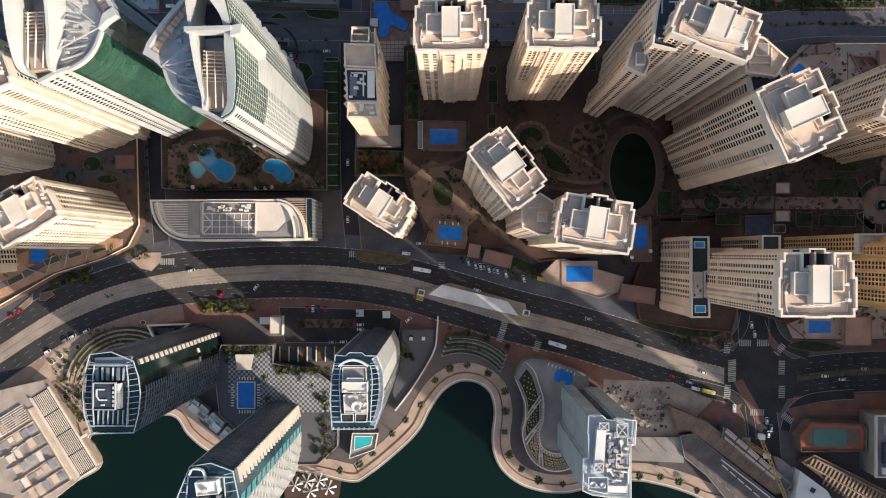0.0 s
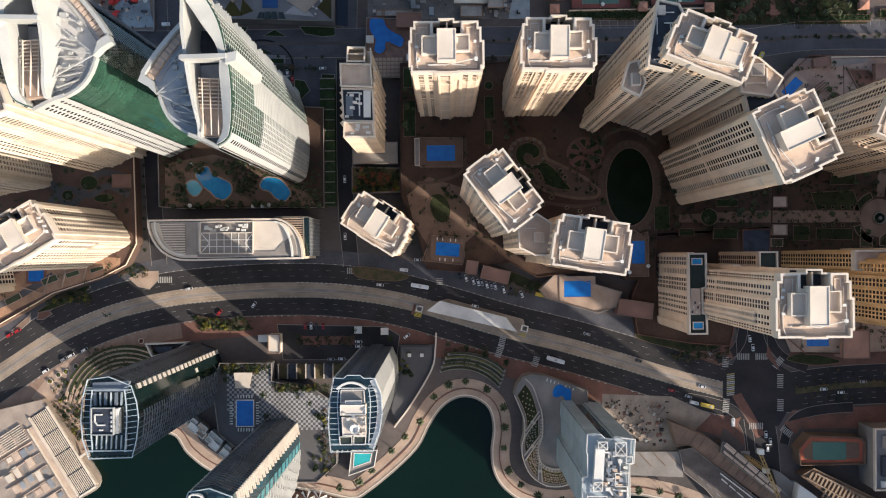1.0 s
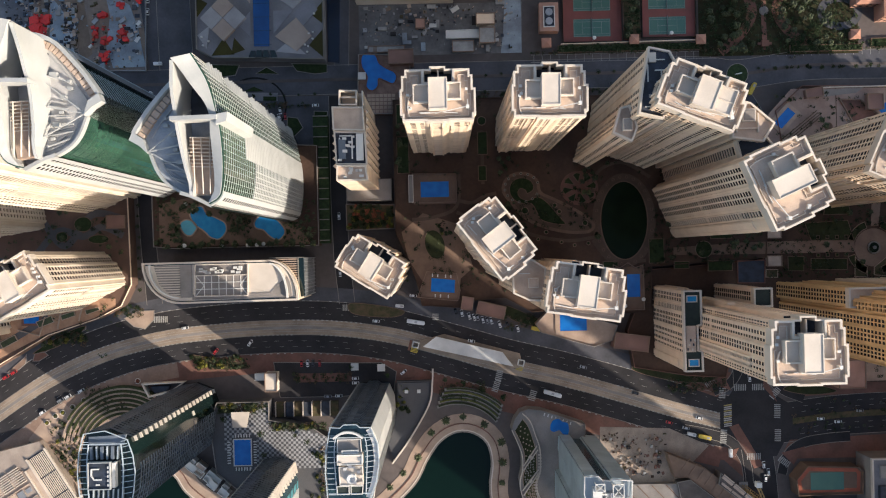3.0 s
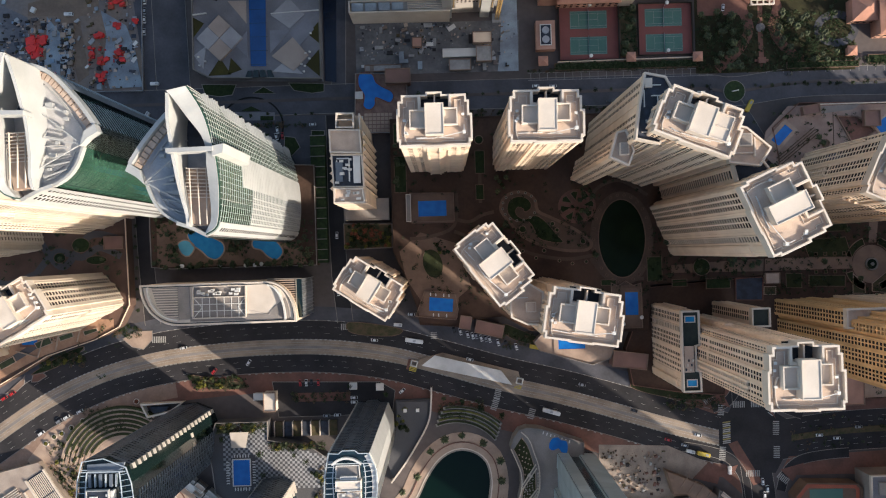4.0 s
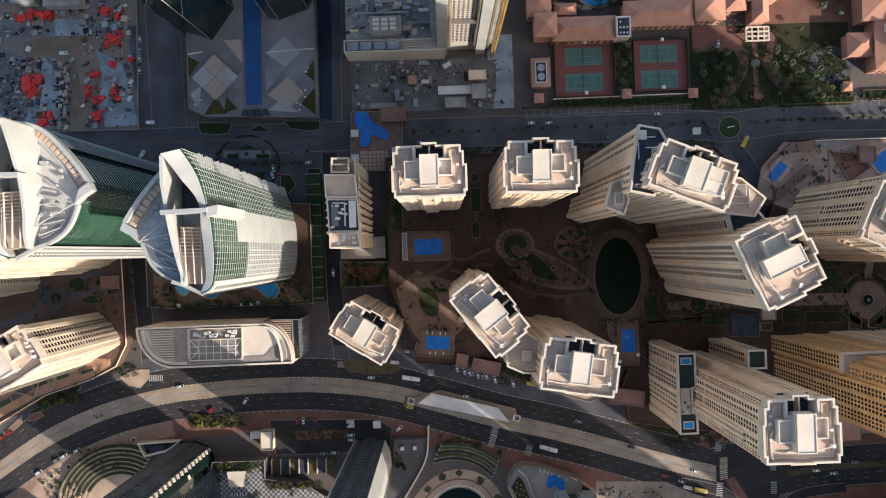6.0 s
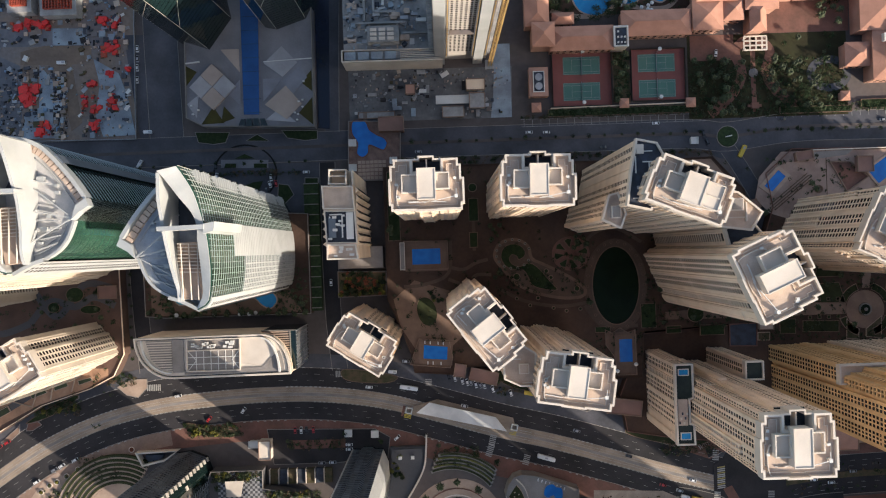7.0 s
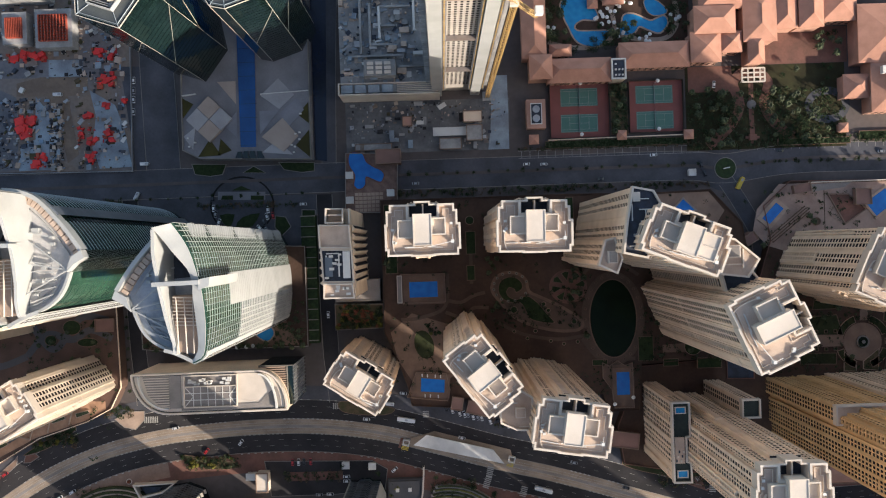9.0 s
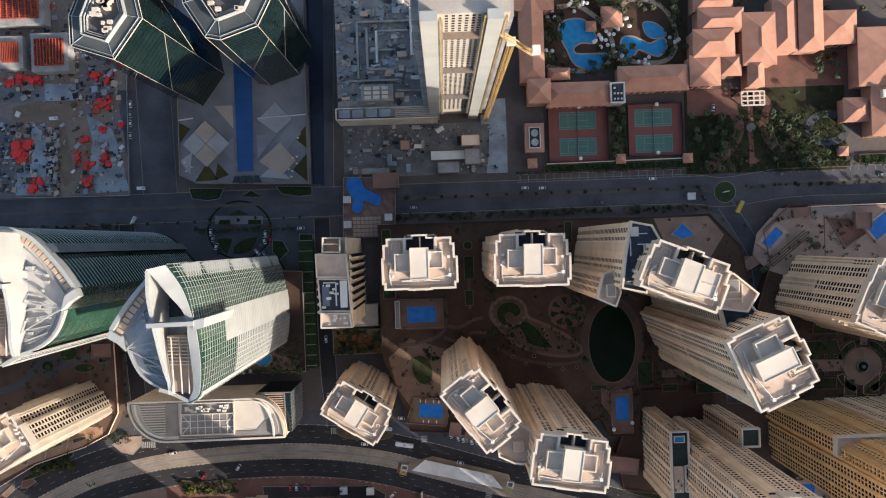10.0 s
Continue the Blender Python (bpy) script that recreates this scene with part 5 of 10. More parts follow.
    for k in range(14):
        x, y = rnd.uniform(min(xs) + 3, max(xs) - 3), rnd.uniform(min(ys) + 2, max(ys) - 6)
        q = Mesh()
        q.box(x - rnd.uniform(0.6, 2.4), y - rnd.uniform(0.5, 1.2), h + 1, x + rnd.uniform(0.6, 2.0), y + 0.9, h + 4.5)
        part("roof_unit", q, STONE_WHITE, t)


faceted_tower([(-170.5, 242), (-170.3, 226.5), (-148.5, 219), (-133.5, 239.2), (-138, 262), (-160, 266)], 126, "dark faceted glass tower with pale roof edges", 7.0, (10, -4))
faceted_tower([(-113, 246), (-102.4, 228.7), (-94.7, 227), (-75.6, 233.5), (-67, 250), (-74, 272), (-102, 276), (-114, 262)], 126, "black faceted glass tower with pale roof plant", 9.0)


def glass_plaza():
    t = thing("plaza_podium", "grey podium roof with tilted square terraces", "podium", at=(-112, 200, 0))
    poly = [(-155, 290), (-156, 171), (-145, 165), (-72, 162.5), (-71.5, 290)]
    q = Mesh()
    q.prism(poly, 0, 9)
    part("podium_body", q, PLAZA_GREY, t, "grey brown podium roof")
    q = Mesh()
    q.ring(ccw(poly), 8, 10, 0.6)
    part("podium_edge", q, KERB, t)
    q = Mesh()
    q.prism([(-118.4, 290), (-118.0, 172), (-108.0, 171.8), (-105.5, 290)], 8.6, 9.5)
    part("blue_skylight", q, material("deep blue skylight glass", (0.015, 0.085, 0.27), 0.25, second=(0.012, 0.065, 0.21), vary=0.15), t, "long deep blue skylight strip")
    for k in range(13):
        q = Mesh()
        q.bar((-118.2, 173 + k * 9), (-106.5, 173 + k * 9), 0.2, 9.4, 9.7)
        part("skylight_bar", q, BLUE_GLASS, t)
    lawn = material("dry brown lawn", (0.075, 0.065, 0.02), 0.95, second=(0.05, 0.045, 0.018), vary=0.25)
    pale = material("pale grey terrace slabs", (0.38, 0.37, 0.38), 0.9, second=(0.31, 0.30, 0.31), vary=0.12)
    tan = material("tan terrace slabs", (0.42, 0.34, 0.29), 0.9, second=(0.35, 0.28, 0.24), vary=0.12)
    dark = material("slate terrace slabs", (0.25, 0.25, 0.28), 0.9, second=(0.2, 0.2, 0.22), vary=0.12)
    # raised square terrace, turned on its corner, in four quarters
    c = Vector((-137.5, 190.5))
    for k, (dx, dy) in enumerate(((-7.6, 0), (0, 7.6), (7.6, 0), (0, -7.6))):
        m = c + Vector((dx, dy))
        q = Mesh()
        q.prism([(m.x, m.y - 7.4), (m.x + 7.4, m.y), (m.x, m.y + 7.4), (m.x - 7.4, m.y)], 8.9, 11.6)
        part("terrace_square", q, (pale, tan, pale, tan)[k], t, "raised tilted square terrace")
    for pts, mat, z in (
        ([(-155, 205), (-155, 192), (-148, 201)], lawn, 9.3), ([(-146, 166.5), (-138, 178), (-131, 167)], lawn, 9.3), ([(-131, 178), (-124, 170), (-133, 167)], lawn, 9.3),
        ([(-73, 200), (-73, 186), (-80, 192)], lawn, 9.3), ([(-73, 182), (-73, 164), (-82, 172)], lawn, 9.3),
        ([(-104, 205), (-92, 196), (-82, 205), (-92, 216)], pale, 9.7), ([(-104, 178), (-90, 190), (-80, 178), (-90, 168)], tan, 10.0), ([(-92, 193), (-80, 203), (-76, 195), (-86, 184)], dark, 9.6),
        ([(-105, 195), (-92, 195), (-105, 180)], dark, 9.5), ([(-132, 215), (-120, 215), (-120, 200)], tan, 9.5), ([(-120, 195), (-120, 178), (-128, 186)], dark, 9.5),
        ([(-104, 168), (-84, 166), (-94, 176)], pale, 9.45), ([(-155, 180), (-147, 186), (-149, 171)], pale, 9.5)):
        q = Mesh()
        q.prism(pts, 8.8, z)
        part("terrace_slab", q, mat, t)
    for k in range(4):
        q = Mesh()
        q.prism([(-122 + k * 5, 164.2), (-117.6 + k * 5, 164.2), (-117.2 + k * 4.2, 169), (-120 + k * 4.2, 169)], 8.8, 9.7 + (k in (1, 2)) * 1.2)
        part("entrance_pane", q, DARK_GLASS, t)
    q = Mesh()
    q.bar((-155, 206.5), (-146, 207.5), 0.7, 9, 10.4)
    part("white_rail", q, WHITE, t)
    q = Mesh()
    q.bar((-104, 206.0), (-72.4, 207.5), 0.5, 9, 10.2)
    part("white_rail", q, WHITE, t)
    rnd = random.Random(3)
    for k in range(10):
        x, y = rnd.choice(((-150, 176), (-80, 178), (-78, 191), (-84, 170)))
        x, y = x + rnd.uniform(-3, 3), y + rnd.uniform(-3, 3)
        q = Mesh()
        q.box(x - 0.6, y - 0.4, 9, x + 0.6, y + 0.5, 10.8)
        part("roof_unit", q, WHITE, t)


glass_plaza()
q = Mesh()
q.prism([(-71.0, 500), (-71.0, 163), (-63.5, 162), (-60, 290), (-58, 500)], -0.1, 0.25)
structure("canal", q, material("deep blue channel water", (0.004, 0.010, 0.03), 0.15, vary=0.1), "narrow dark blue water channel", "canal")


# ---- construction site with tower and crane
def unfinished_tower():
    t = thing("unfinished_tower", "unfinished pale concrete tower with scaffold bands", "tower block", at=(26, 214, 0))
    h = 236.0
    q = Mesh()
    q.box(7.5, 206, 0, 42, 236, h - 4)
    part("core", q, material("pale raw concrete", (0.47, 0.43, 0.385), 0.9, second=(0.37, 0.335, 0.305), vary=0.15), t)
    for x0, x1 in ((8.0, 14.5), (33.0, 39.0)):
        q = Mesh()
        q.box(x0, 202.4, 0, x1, 206.2, h)
        part("fin_wall", q, SAIL_WHITE, t, "smooth white end wall")
    for x in (15.6, 32.2, 40.1):
        q = Mesh()
        q.beam((x, 203.4, 20), (x, 203.4, h), 0.7)
        part("scaffold_mast", q, CRANE, t)
        s = Mesh()
        for f in range(60):
            s.box(x - 1.0, 203.0, 20 + f * 3.5, x + 1.0, 205.4, 20.4 + f * 3.5)
        part("hoist_landing", s, STEEL, t, "", "stuff")
    w = Mesh()
    for f in range(60):
        for x in (18.0, 20.6, 23.2, 25.8, 28.4, 30.6):
            w.box(x - 0.6, 205.8, 22 + f * 3.5, x + 0.6, 206.05, 23.3 + f * 3.5)
    part("window_opening", w, WINDOW, t, "rows of dark window openings", "stuff")
    for z in (70, 140, 205):
        q = Mesh()
        q.box(16, 203.2, z, 32, 206, z + 0.8)
        part("safety_deck", q, SAND, t)
    s = Mesh()
    for f in range(62):
        s.box(4.4, 207, 8 + f * 3.5, 7.6, 235, 8.5 + f * 3.5)
        s.box(42.0, 207, 8 + f * 3.5, 44.0, 235, 8.5 + f * 3.5)
    part("floor_slab", s, RAW, t, "bare concrete floor slabs", "stuff")
    # podium
    q = Mesh()
    q.box(-50, 202.5, 0, 13, 300, 21)
    part("podium", q, RAW, t, "raw concrete podium")
    q = Mesh()
    q.bar((-51, 200.8), (13, 200.4), 0.8, 0, 24.5)
    q.bar((-51, 200.8), (-51, 208), 0.8, 0, 24.5)
    q.bar((-51, 208), (12, 207.6), 0.6, 0, 24.0)
    part("podium_wall", q, STONE_WHITE, t)
    for k in range(4):
        q = Mesh()
        q.box(-49.5 + k * 8.6, 202, 20, -42.4 + k * 8.6, 207, 23.0)
        part("roof_tank", q, CYAN_SLAB, t)
    for k in range(5):
        q = Mesh()
        q.bar((-14, 202 + k * 1.2), (12, 201.8 + k * 1.2), 0.5, 20, 22.8 - k * 0.2)
        part("concrete_kerb", q, STONE_WHITE, t)
    rnd = random.Random(8)
    q = Mesh()
    q.box(-34, 211, 20, -14, 221, 31)
    blk = part("pump_room", q, RAW, t)
    for k in range(9):
        q = Mesh()
        q.box(-32 + (k % 3) * 5.4, 212 + (k // 3) * 2.8, 30, -28 + (k % 3) * 5.4, 214 + (k // 3) * 2.8, 31.8)
        part("skylight", q, STONE_WHITE, blk)
    for x, y0, y1 in ((-30, 232, 258), (-24, 236, 256), (-2, 240, 270), (-36, 226, 262)):
        q = Mesh()
        q.bar((x, y0), (x, y1), 1.4, 20, 25)
        part("wall_stub", q, rnd.choice((RAW, WHITE)), t)
    for y, x0, x1 in ((232, -30, -16), (225, -44, -10), (244, -24, -14), (256, -24, -4), (262, -36, 0), (218, -12, 4)):
        q = Mesh()
        q.bar((x0, y), (x1, y), 1.2, 20, 24.5)
        part("wall_stub", q, rnd.choice((RAW, STONE_WHITE)), t)
    for k in range(34):
        x, y = rnd.uniform(-48, 1), rnd.uniform(210, 270)
        q = Mesh()
        q.box(x - rnd.uniform(0.8, 4), y - rnd.uniform(0.6, 3), 20, x + rnd.uniform(0.8, 3), y + 1, 21 + rnd.uniform(0.5, 4))
        part("roof_clutter", q, rnd.choice((RAW, WHITE, STEEL, CYAN_SLAB, ROOFING)), t)


unfinished_tower()


def tower_crane(x, y, h, jib_to, label, mat=CRANE):
    t = thing("tower_crane", label, "crane", at=(x, y, 0))

    def lattice(a, b, w, step):
        q = Mesh()
        a, b = Vector(a), Vector(b)
        d = (b - a).normalized()
        s = d.cross(Vector((0, 0, 1)))
        s = (s if s.length > 0.1 else Vector((1, 0, 0))).normalized()
        u = d.cross(s).normalized()
        corner = [s * w * i + u * w * j for i, j in ((-0.5, -0.5), (0.5, -0.5), (0.5, 0.5), (-0.5, 0.5))]
        for c in corner:
            q.beam(a + c, b + c, 0.3)
        n = int((b - a).length / step)
        for k in range(n):
            p = a + d * step * k
            for i in range(4):
                q.beam(p + corner[i], p + d * step + corner[(i + 1) % 4], 0.2)
        return q

    part("mast", lattice((x, y, 0), (x, y, h), 2.2, 3.0), mat, t, "lattice crane mast")
    part("jib", lattice((x, y, h + 2), jib_to, 1.6, 2.6), mat, t, "lattice crane jib")
    back = Vector((x, y, h + 2)) - (Vector(jib_to) - Vector((x, y, h + 2))).normalized() * 13
    part("counter_jib", lattice((x, y, h + 2), back, 1.6, 2.6), mat, t)
    q = Mesh()
    q.box(back.x - 1.6, back.y - 1.6, h - 0.5, back.x + 1.6, back.y + 1.6, h + 3.5)
    part("counterweight", q, WHITE, t)
    q = Mesh()
    q.box(x - 2.2, y - 1.5, h - 1, x + 1.4, y + 1.5, h + 2.2)
    part("cab", q, STONE_WHITE, t)
    q = Mesh()
    q.box(x - 3, y - 3, 0, x + 3, y + 3, 1.4)
    part("base", q, RAW, t)


tower_crane(44.3, 201.2, 206, (0.4, 219.8, 245), "ochre tower crane at the unfinished tower")
tower_crane(198, -125.5, 36, (209, -158, 46), "small ochre tower crane above a marina site", CRANE)


# ---- podiums and gardens
def podium(name, poly, h, mat, label, edge=CONCRETE, rim=1.0):
    t = thing(name, label, "podium", at=(*(sum((Vector(p) for p in poly), Vector((0, 0))) / len(poly)), 0))
    q = Mesh()
    q.prism(poly, 0, h)
    part("podium_body", q, mat, t)
    q = Mesh()
    q.ring(ccw(poly), h - 0.5, h + rim, 0.45)
    part("podium_edge", q, edge, t, "pale podium edge")
    return t


def pool(poly, z, label, mat=POOL, rim=0.5, name="swimming_pool", border=CONCRETE):
    poly = ccw(poly)
    c = sum((Vector(p) for p in poly), Vector((0, 0))) / len(poly)
    t = thing(name, label, "pool", "swimming pools", at=(c.x, c.y, z))
    q = Mesh()
    q.prism(poly, z - 0.3, z + 0.12)
    part("water", q, mat, t, "clear blue pool water" if mat is POOL else "")
    q = Mesh()
    q.ring(inset(poly, -rim), z - 0.3, z + 0.3, rim)
    part("pool_edge", q, border, t)
    return t


PZ = 13.0
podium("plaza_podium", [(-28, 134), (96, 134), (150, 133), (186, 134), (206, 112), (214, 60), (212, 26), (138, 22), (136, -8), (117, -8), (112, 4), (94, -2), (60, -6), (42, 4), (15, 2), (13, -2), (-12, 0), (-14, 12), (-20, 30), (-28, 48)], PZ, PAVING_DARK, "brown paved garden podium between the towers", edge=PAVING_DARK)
podium("garden_podium", [(214, 62), (226, 100), (222, 122), (240, 138), (345, 136), (345, -56), (236, -58), (222, -46), (190, -36), (186, -52), (160, -50), (126, -44), (122, -20), (138, 20), (212, 25)], 8.0, PAVING_DARK, "brown paved garden podium with round fountain court", edge=PAVING_RED)
podium("terrace_podium", [(-340, 135), (-204, 135), (-201, 18), (-208, 4), (-224, -4), (-256, -14), (-340, -62)], 10.0, material("dull red podium paving", (0.135, 0.082, 0.064), 0.9, second=(0.09, 0.058, 0.047), scale=0.07, vary=0.2), "red brown paved podium under sunlit towers", edge=STONE)
podium("sail_podium", [(-187, 112), (-78, 106), (-78, 40.6), (-173, 40.6), (-186, 42)], 11.0, PAVING_DARK, "paved podium with pools under the sail towers")
pod = podium("pool_podium", [(-147, -60), (-113, -60), (-113, -72), (-84, -78), (-70, -88), (-71, -126), (-84, -138), (-112, -138), (-126, -124), (-148, -106), (-152, -74)], 11.5, DECK_SLATE, "pool deck podium with checkered paving")
podium("bay_podium", [(44.3, -82.2), (46.5, -75.5), (50.2, -70.5), (55.4, -68.8), (64.5, -69.8), (92.5, -79.6), (92.0, -94.0), (99.0, -135.0), (80.7, -140.1), (72.3, -142.1), (63.2, -140.8), (54.7, -134.3), (50.2, -125.2), (48.9, -116.1), (50.8, -108.3), (50.8, -99.1), (48.9, -92.6)], 11.5, CONCRETE, "grey podium with round pool and planted rim")
podium("slab_podium", [(-59, 83), (-30, 83), (-30, 69), (-59, 69)], 12, CONCRETE, "low grey plinth of the slab block", rim=0.6)
podium("beach_pool_deck", [(-50.5, 166.4), (-16.0, 165.2), (-17.5, 126), (-51.9, 127)], 4.0, material("pink brown deck paving", (0.23, 0.15, 0.125), 0.9, second=(0.15, 0.10, 0.085), scale=0.25, vary=0.3, fine=0.9), "pink brown deck with free-form pool")

t = thing("deck_pavers", "grid of pale pink pavers beside the free-form pool", "paving", at=(-34, 136, 4))
q = Mesh()
q.box(-1.15, -1.0, 3.9, 1.15, 1.0, 4.06)
paver = q.data("paver", PAVING)
for i in range(10):
    for j in range(5):
        x, y = -44 + i * 2.7, 128.4 + j * 2.6
        if not (x > -26 and y > 136):
            ob = new("paver", paver)
            ob.parent = t
            ob.matrix_parent_inverse = Matrix.Translation(-Vector(t.location))
            ob.matrix_basis = Matrix.Translation((x, y, 0))
# checkered slabs of the pool deck, laid flush
chk = Mesh()
for i in range(45):
    for j in range(28):
        x, y = -144 + i * 1.6, -104 + j * 1.6
        if (i + j) % 2 == 0 and y < -61.8 - max(0, x + 113) * 0.3 - (12 if x > -114 else 0) and x > -143 + max(0, (-92 - y) * 1.0) and not (-137 < x < -122 and -103 < y < -83):
            chk.box(x, y, 11.4, x + 1.55, y + 1.55, 11.56)
part("dark_paver", chk, material("slate pavers", (0.10, 0.10, 0.11), 0.9, vary=0.2), pod, "slate squares of a checkered deck", "stuff")
light = Mesh()
for i in range(45):
    for j in range(28):
        x, y = -144 + i * 1.6, -104 + j * 1.6
        if (i + j) % 2 == 1 and y < -61.8 - max(0, x + 113) * 0.3 - (12 if x > -114 else 0) and x > -143 + max(0, (-92 - y) * 1.0) and not (-137 < x < -122 and -103 < y < -83):
            light.box(x, y, 11.4, x + 1.55, y + 1.55, 11.55)
part("pale_paver", light, material("pale pavers", (0.36, 0.36, 0.37), 0.9, vary=0.12), pod, "pale squares of a checkered deck", "stuff")
podium("car_park_roof", [(-112, -36), (-40, -38), (-30, -44), (-32, -58), (-66, -60), (-108, -60)], 0.5, ASPHALT, "dark paved forecourt", edge=KERB, rim=0.1)

pool(rect(-11, 70.2, 7.3, 80.3), PZ + 0.3, "plain blue swimming pool on the shaded podium", rim=4.5, border=PATH_BROWN)
pool([(-5.3, 17.8), (10.0, 16.2), (9.4, 7.8), (-5.9, 9.1)], PZ + 0.3, "blue swimming pool with sunbeds beside the road", rim=3.5, border=PATH_BROWN)
pool(rect(121.4, 2.5, 129.8, 17.3), PZ + 0.3, "narrow blue swimming pool on a small terrace", rim=3.0, border=PATH_BROWN)
pool([(-136, -84.5), (-125.2, -84.5), (-125.2, -101), (-136, -101)], 12.0, "deep blue swimming pool with white edge", rim=0.6, border=WHITE)
pool(loop([(69.7, -79.6), (71.7, -76.3), (75.6, -75.7), (77.5, -77.6), (80.8, -78.3), (81.7, -82.2), (80.8, -86.1), (77.5, -85.4), (75.6, -82.8), (72.3, -84.1), (69.7, -82.8)], 1.2), 12.0, "round blue swimming pool on the bay podium", rim=0.5)
podium("pool_terrace", [(-64, -135), (-47, -129), (-45, -118), (-62, -118)], 8.0, CONCRETE, "white walled terrace with a small pool", edge=WHITE)
pool([(-60.5, -129), (-50, -125.5), (-49, -120.5), (-60, -120.5)], 8.2, "small turquoise pool below a glass tower", material("turquoise pool water", (0.04, 0.42, 0.45), 0.1, vary=0.1), rim=0.5, border=WHITE)
pool([(221, 114), (230.5, 124), (235.3, 119.8), (226, 110)], 8.4, "blue swimming pool turned to the street", rim=2.5, border=PAVING)
pool([(289, 122), (302, 131), (308, 122), (296, 113)], 8.4, "blue swimming pool among red roofs", rim=1.5, border=PAVING)
pool(rect(236, -52.5, 250.5, -44.5), 8.4, "plain blue swimming pool behind a low wall", rim=3.0, border=PAVING)
pool([(162, 121.5), (168.3, 128), (175.5, 121), (168, 118.4)], PZ + 0.3, "small blue swimming pool below a tower", rim=1.0)
pool(loop([(-161.5, 62.9), (-158.2, 66.8), (-153.7, 67.4), (-151.1, 62.9), (-144.6, 59.6), (-139.3, 56.4), (-138.7, 51.2), (-143.2, 46.6), (-148.4, 47.9), (-152.3, 51.8), (-156.9, 55.1), (-158.9, 57.0)], 1.5), 11.4, "free-form blue pool below the sail towers", POOL_CYAN, rim=0.8, border=PAVING)
pool(loop([(-168.0, 56.4), (-164.1, 59.0), (-159.6, 57.4), (-157.8, 53.8), (-161.4, 49.2), (-165.4, 50.5)], 1.5), 11.4, "pale round wading pool beside a larger pool", material("pale wading pool water", (0.12, 0.42, 0.55), 0.1, vary=0.1), rim=0.8, border=PAVING)
pool(loop([(-119.6, 56.4), (-116.0, 60.3), (-108.2, 59.6), (-102.9, 55.1), (-100.3, 49.9), (-104.2, 45.3), (-109.4, 47.3), (-114.0, 51.8), (-118.5, 53.1)], 1.5), 11.4, "free-form blue pool beside planted terraces", POOL_CYAN, rim=0.8, border=PAVING)
pool(loop([(-47.2, 166.0), (-39.5, 165.3), (-37.1, 160.0), (-31.3, 155.9), (-28.1, 154.5), (-25.6, 151.2), (-27.8, 146.7), (-31.6, 148.1), (-37.4, 150.3), (-38.2, 145.1), (-41.6, 142.3), (-45.4, 144.7), (-44.5, 151.8), (-48.2, 158.5)], 1.6), 4.4, "free-form blue pool on a pink brown deck", rim=0.6, border=PAVING_RED)
pool(rect(-272, -6, -262, 2), 10.4, "small blue pool on the terrace podium", rim=1.5, border=PAVING_RED)
pool(rect(78, -19, 95.5, -8.5), 8.4, "blue swimming pool on a low retail roof", rim=3.0, border=PAVING)
for name, pts, lab in (("pool_court_1", [(-14.9, 5.4), (-8.5, 22.2), (11.2, 20.6), (13.4, 9.4), (11.6, 2.4)], "walled pool court beside the road"), ("pool_court_2", [(-16.5, 85.8), (12.4, 85.2), (12.4, 66.6), (-16.8, 66.6)], "walled pool court on the shaded podium"), ("pool_court_3", [(112.4, 24.0), (117, 21.8), (122, 25.0), (127, 21.8), (132.0, 23.4), (132.4, -6.0), (119.6, -6.0), (118.0, 6.0), (112.4, 14.0)], "walled pool court with a notched edge")):
    t = thing(name[:-2], lab, "pool court", at=(*pts[0], PZ))
    q = Mesh()
    q.prism(pts, PZ - 0.2, PZ + 0.1)
    part("paving", q, PATH_BROWN, t)
    q = Mesh()
    q.ring(ccw(pts), PZ - 0.1, PZ + 1.3, 0.4)
    part("wall", q, PATH_TAN, t)
t = thing("pool_canopy", "long narrow white pool canopy", "canopy", at=(-17.5, 76, PZ))
q = Mesh()
q.box(-18.6, 67.2, PZ + 2.6, -15.8, 84.6, PZ + 2.9)
part("roof", q, CONCRETE, t)
q = Mesh()
q.ring(rect(-18.8, 67.0, -15.6, 84.8), PZ + 2.5, PZ + 3.3, 0.4)
part("fascia", q, STONE_WHITE, t)
for x in (-18.2, -16.2):
    for y in (68, 76, 84):
        q = Mesh()
        q.box(x - 0.1, y - 0.1, PZ, x + 0.1, y + 0.1, PZ + 2.6)
        part("post", q, STEEL, t)
podium("retail_block", [(62, -14), (73, -3), (116, -16), (112, -26), (100, -30), (66, -20)], 8.0, PAVING, "low tan retail roof terrace beside the road")


def flat_roof_hut(x0, y0, x1, y1, z, turn, label, mat=SALMON, base=0.0, name="pavilion"):
    cx, cy = (x0 + x1) / 2, (y0 + y1) / 2
    w, d = (x1 - x0) / 2, (y1 - y0) / 2
    t = thing(name, label, "pavilion", "low pavilions", at=(cx, cy, base))
    q = Mesh()
    q.prism(placed(rect(-w, -d, w, d), cx, cy, turn), base, z)
    part("wall", q, mat, t)
    q = Mesh()
    q.ring(ccw(placed(rect(-w - 0.3, -d - 0.3, w + 0.3, d + 0.3), cx, cy, turn)), z - 0.4, z + 0.7, 0.5)
    part("parapet", q, PATH_TAN if mat is not WHITE else WHITE, t)


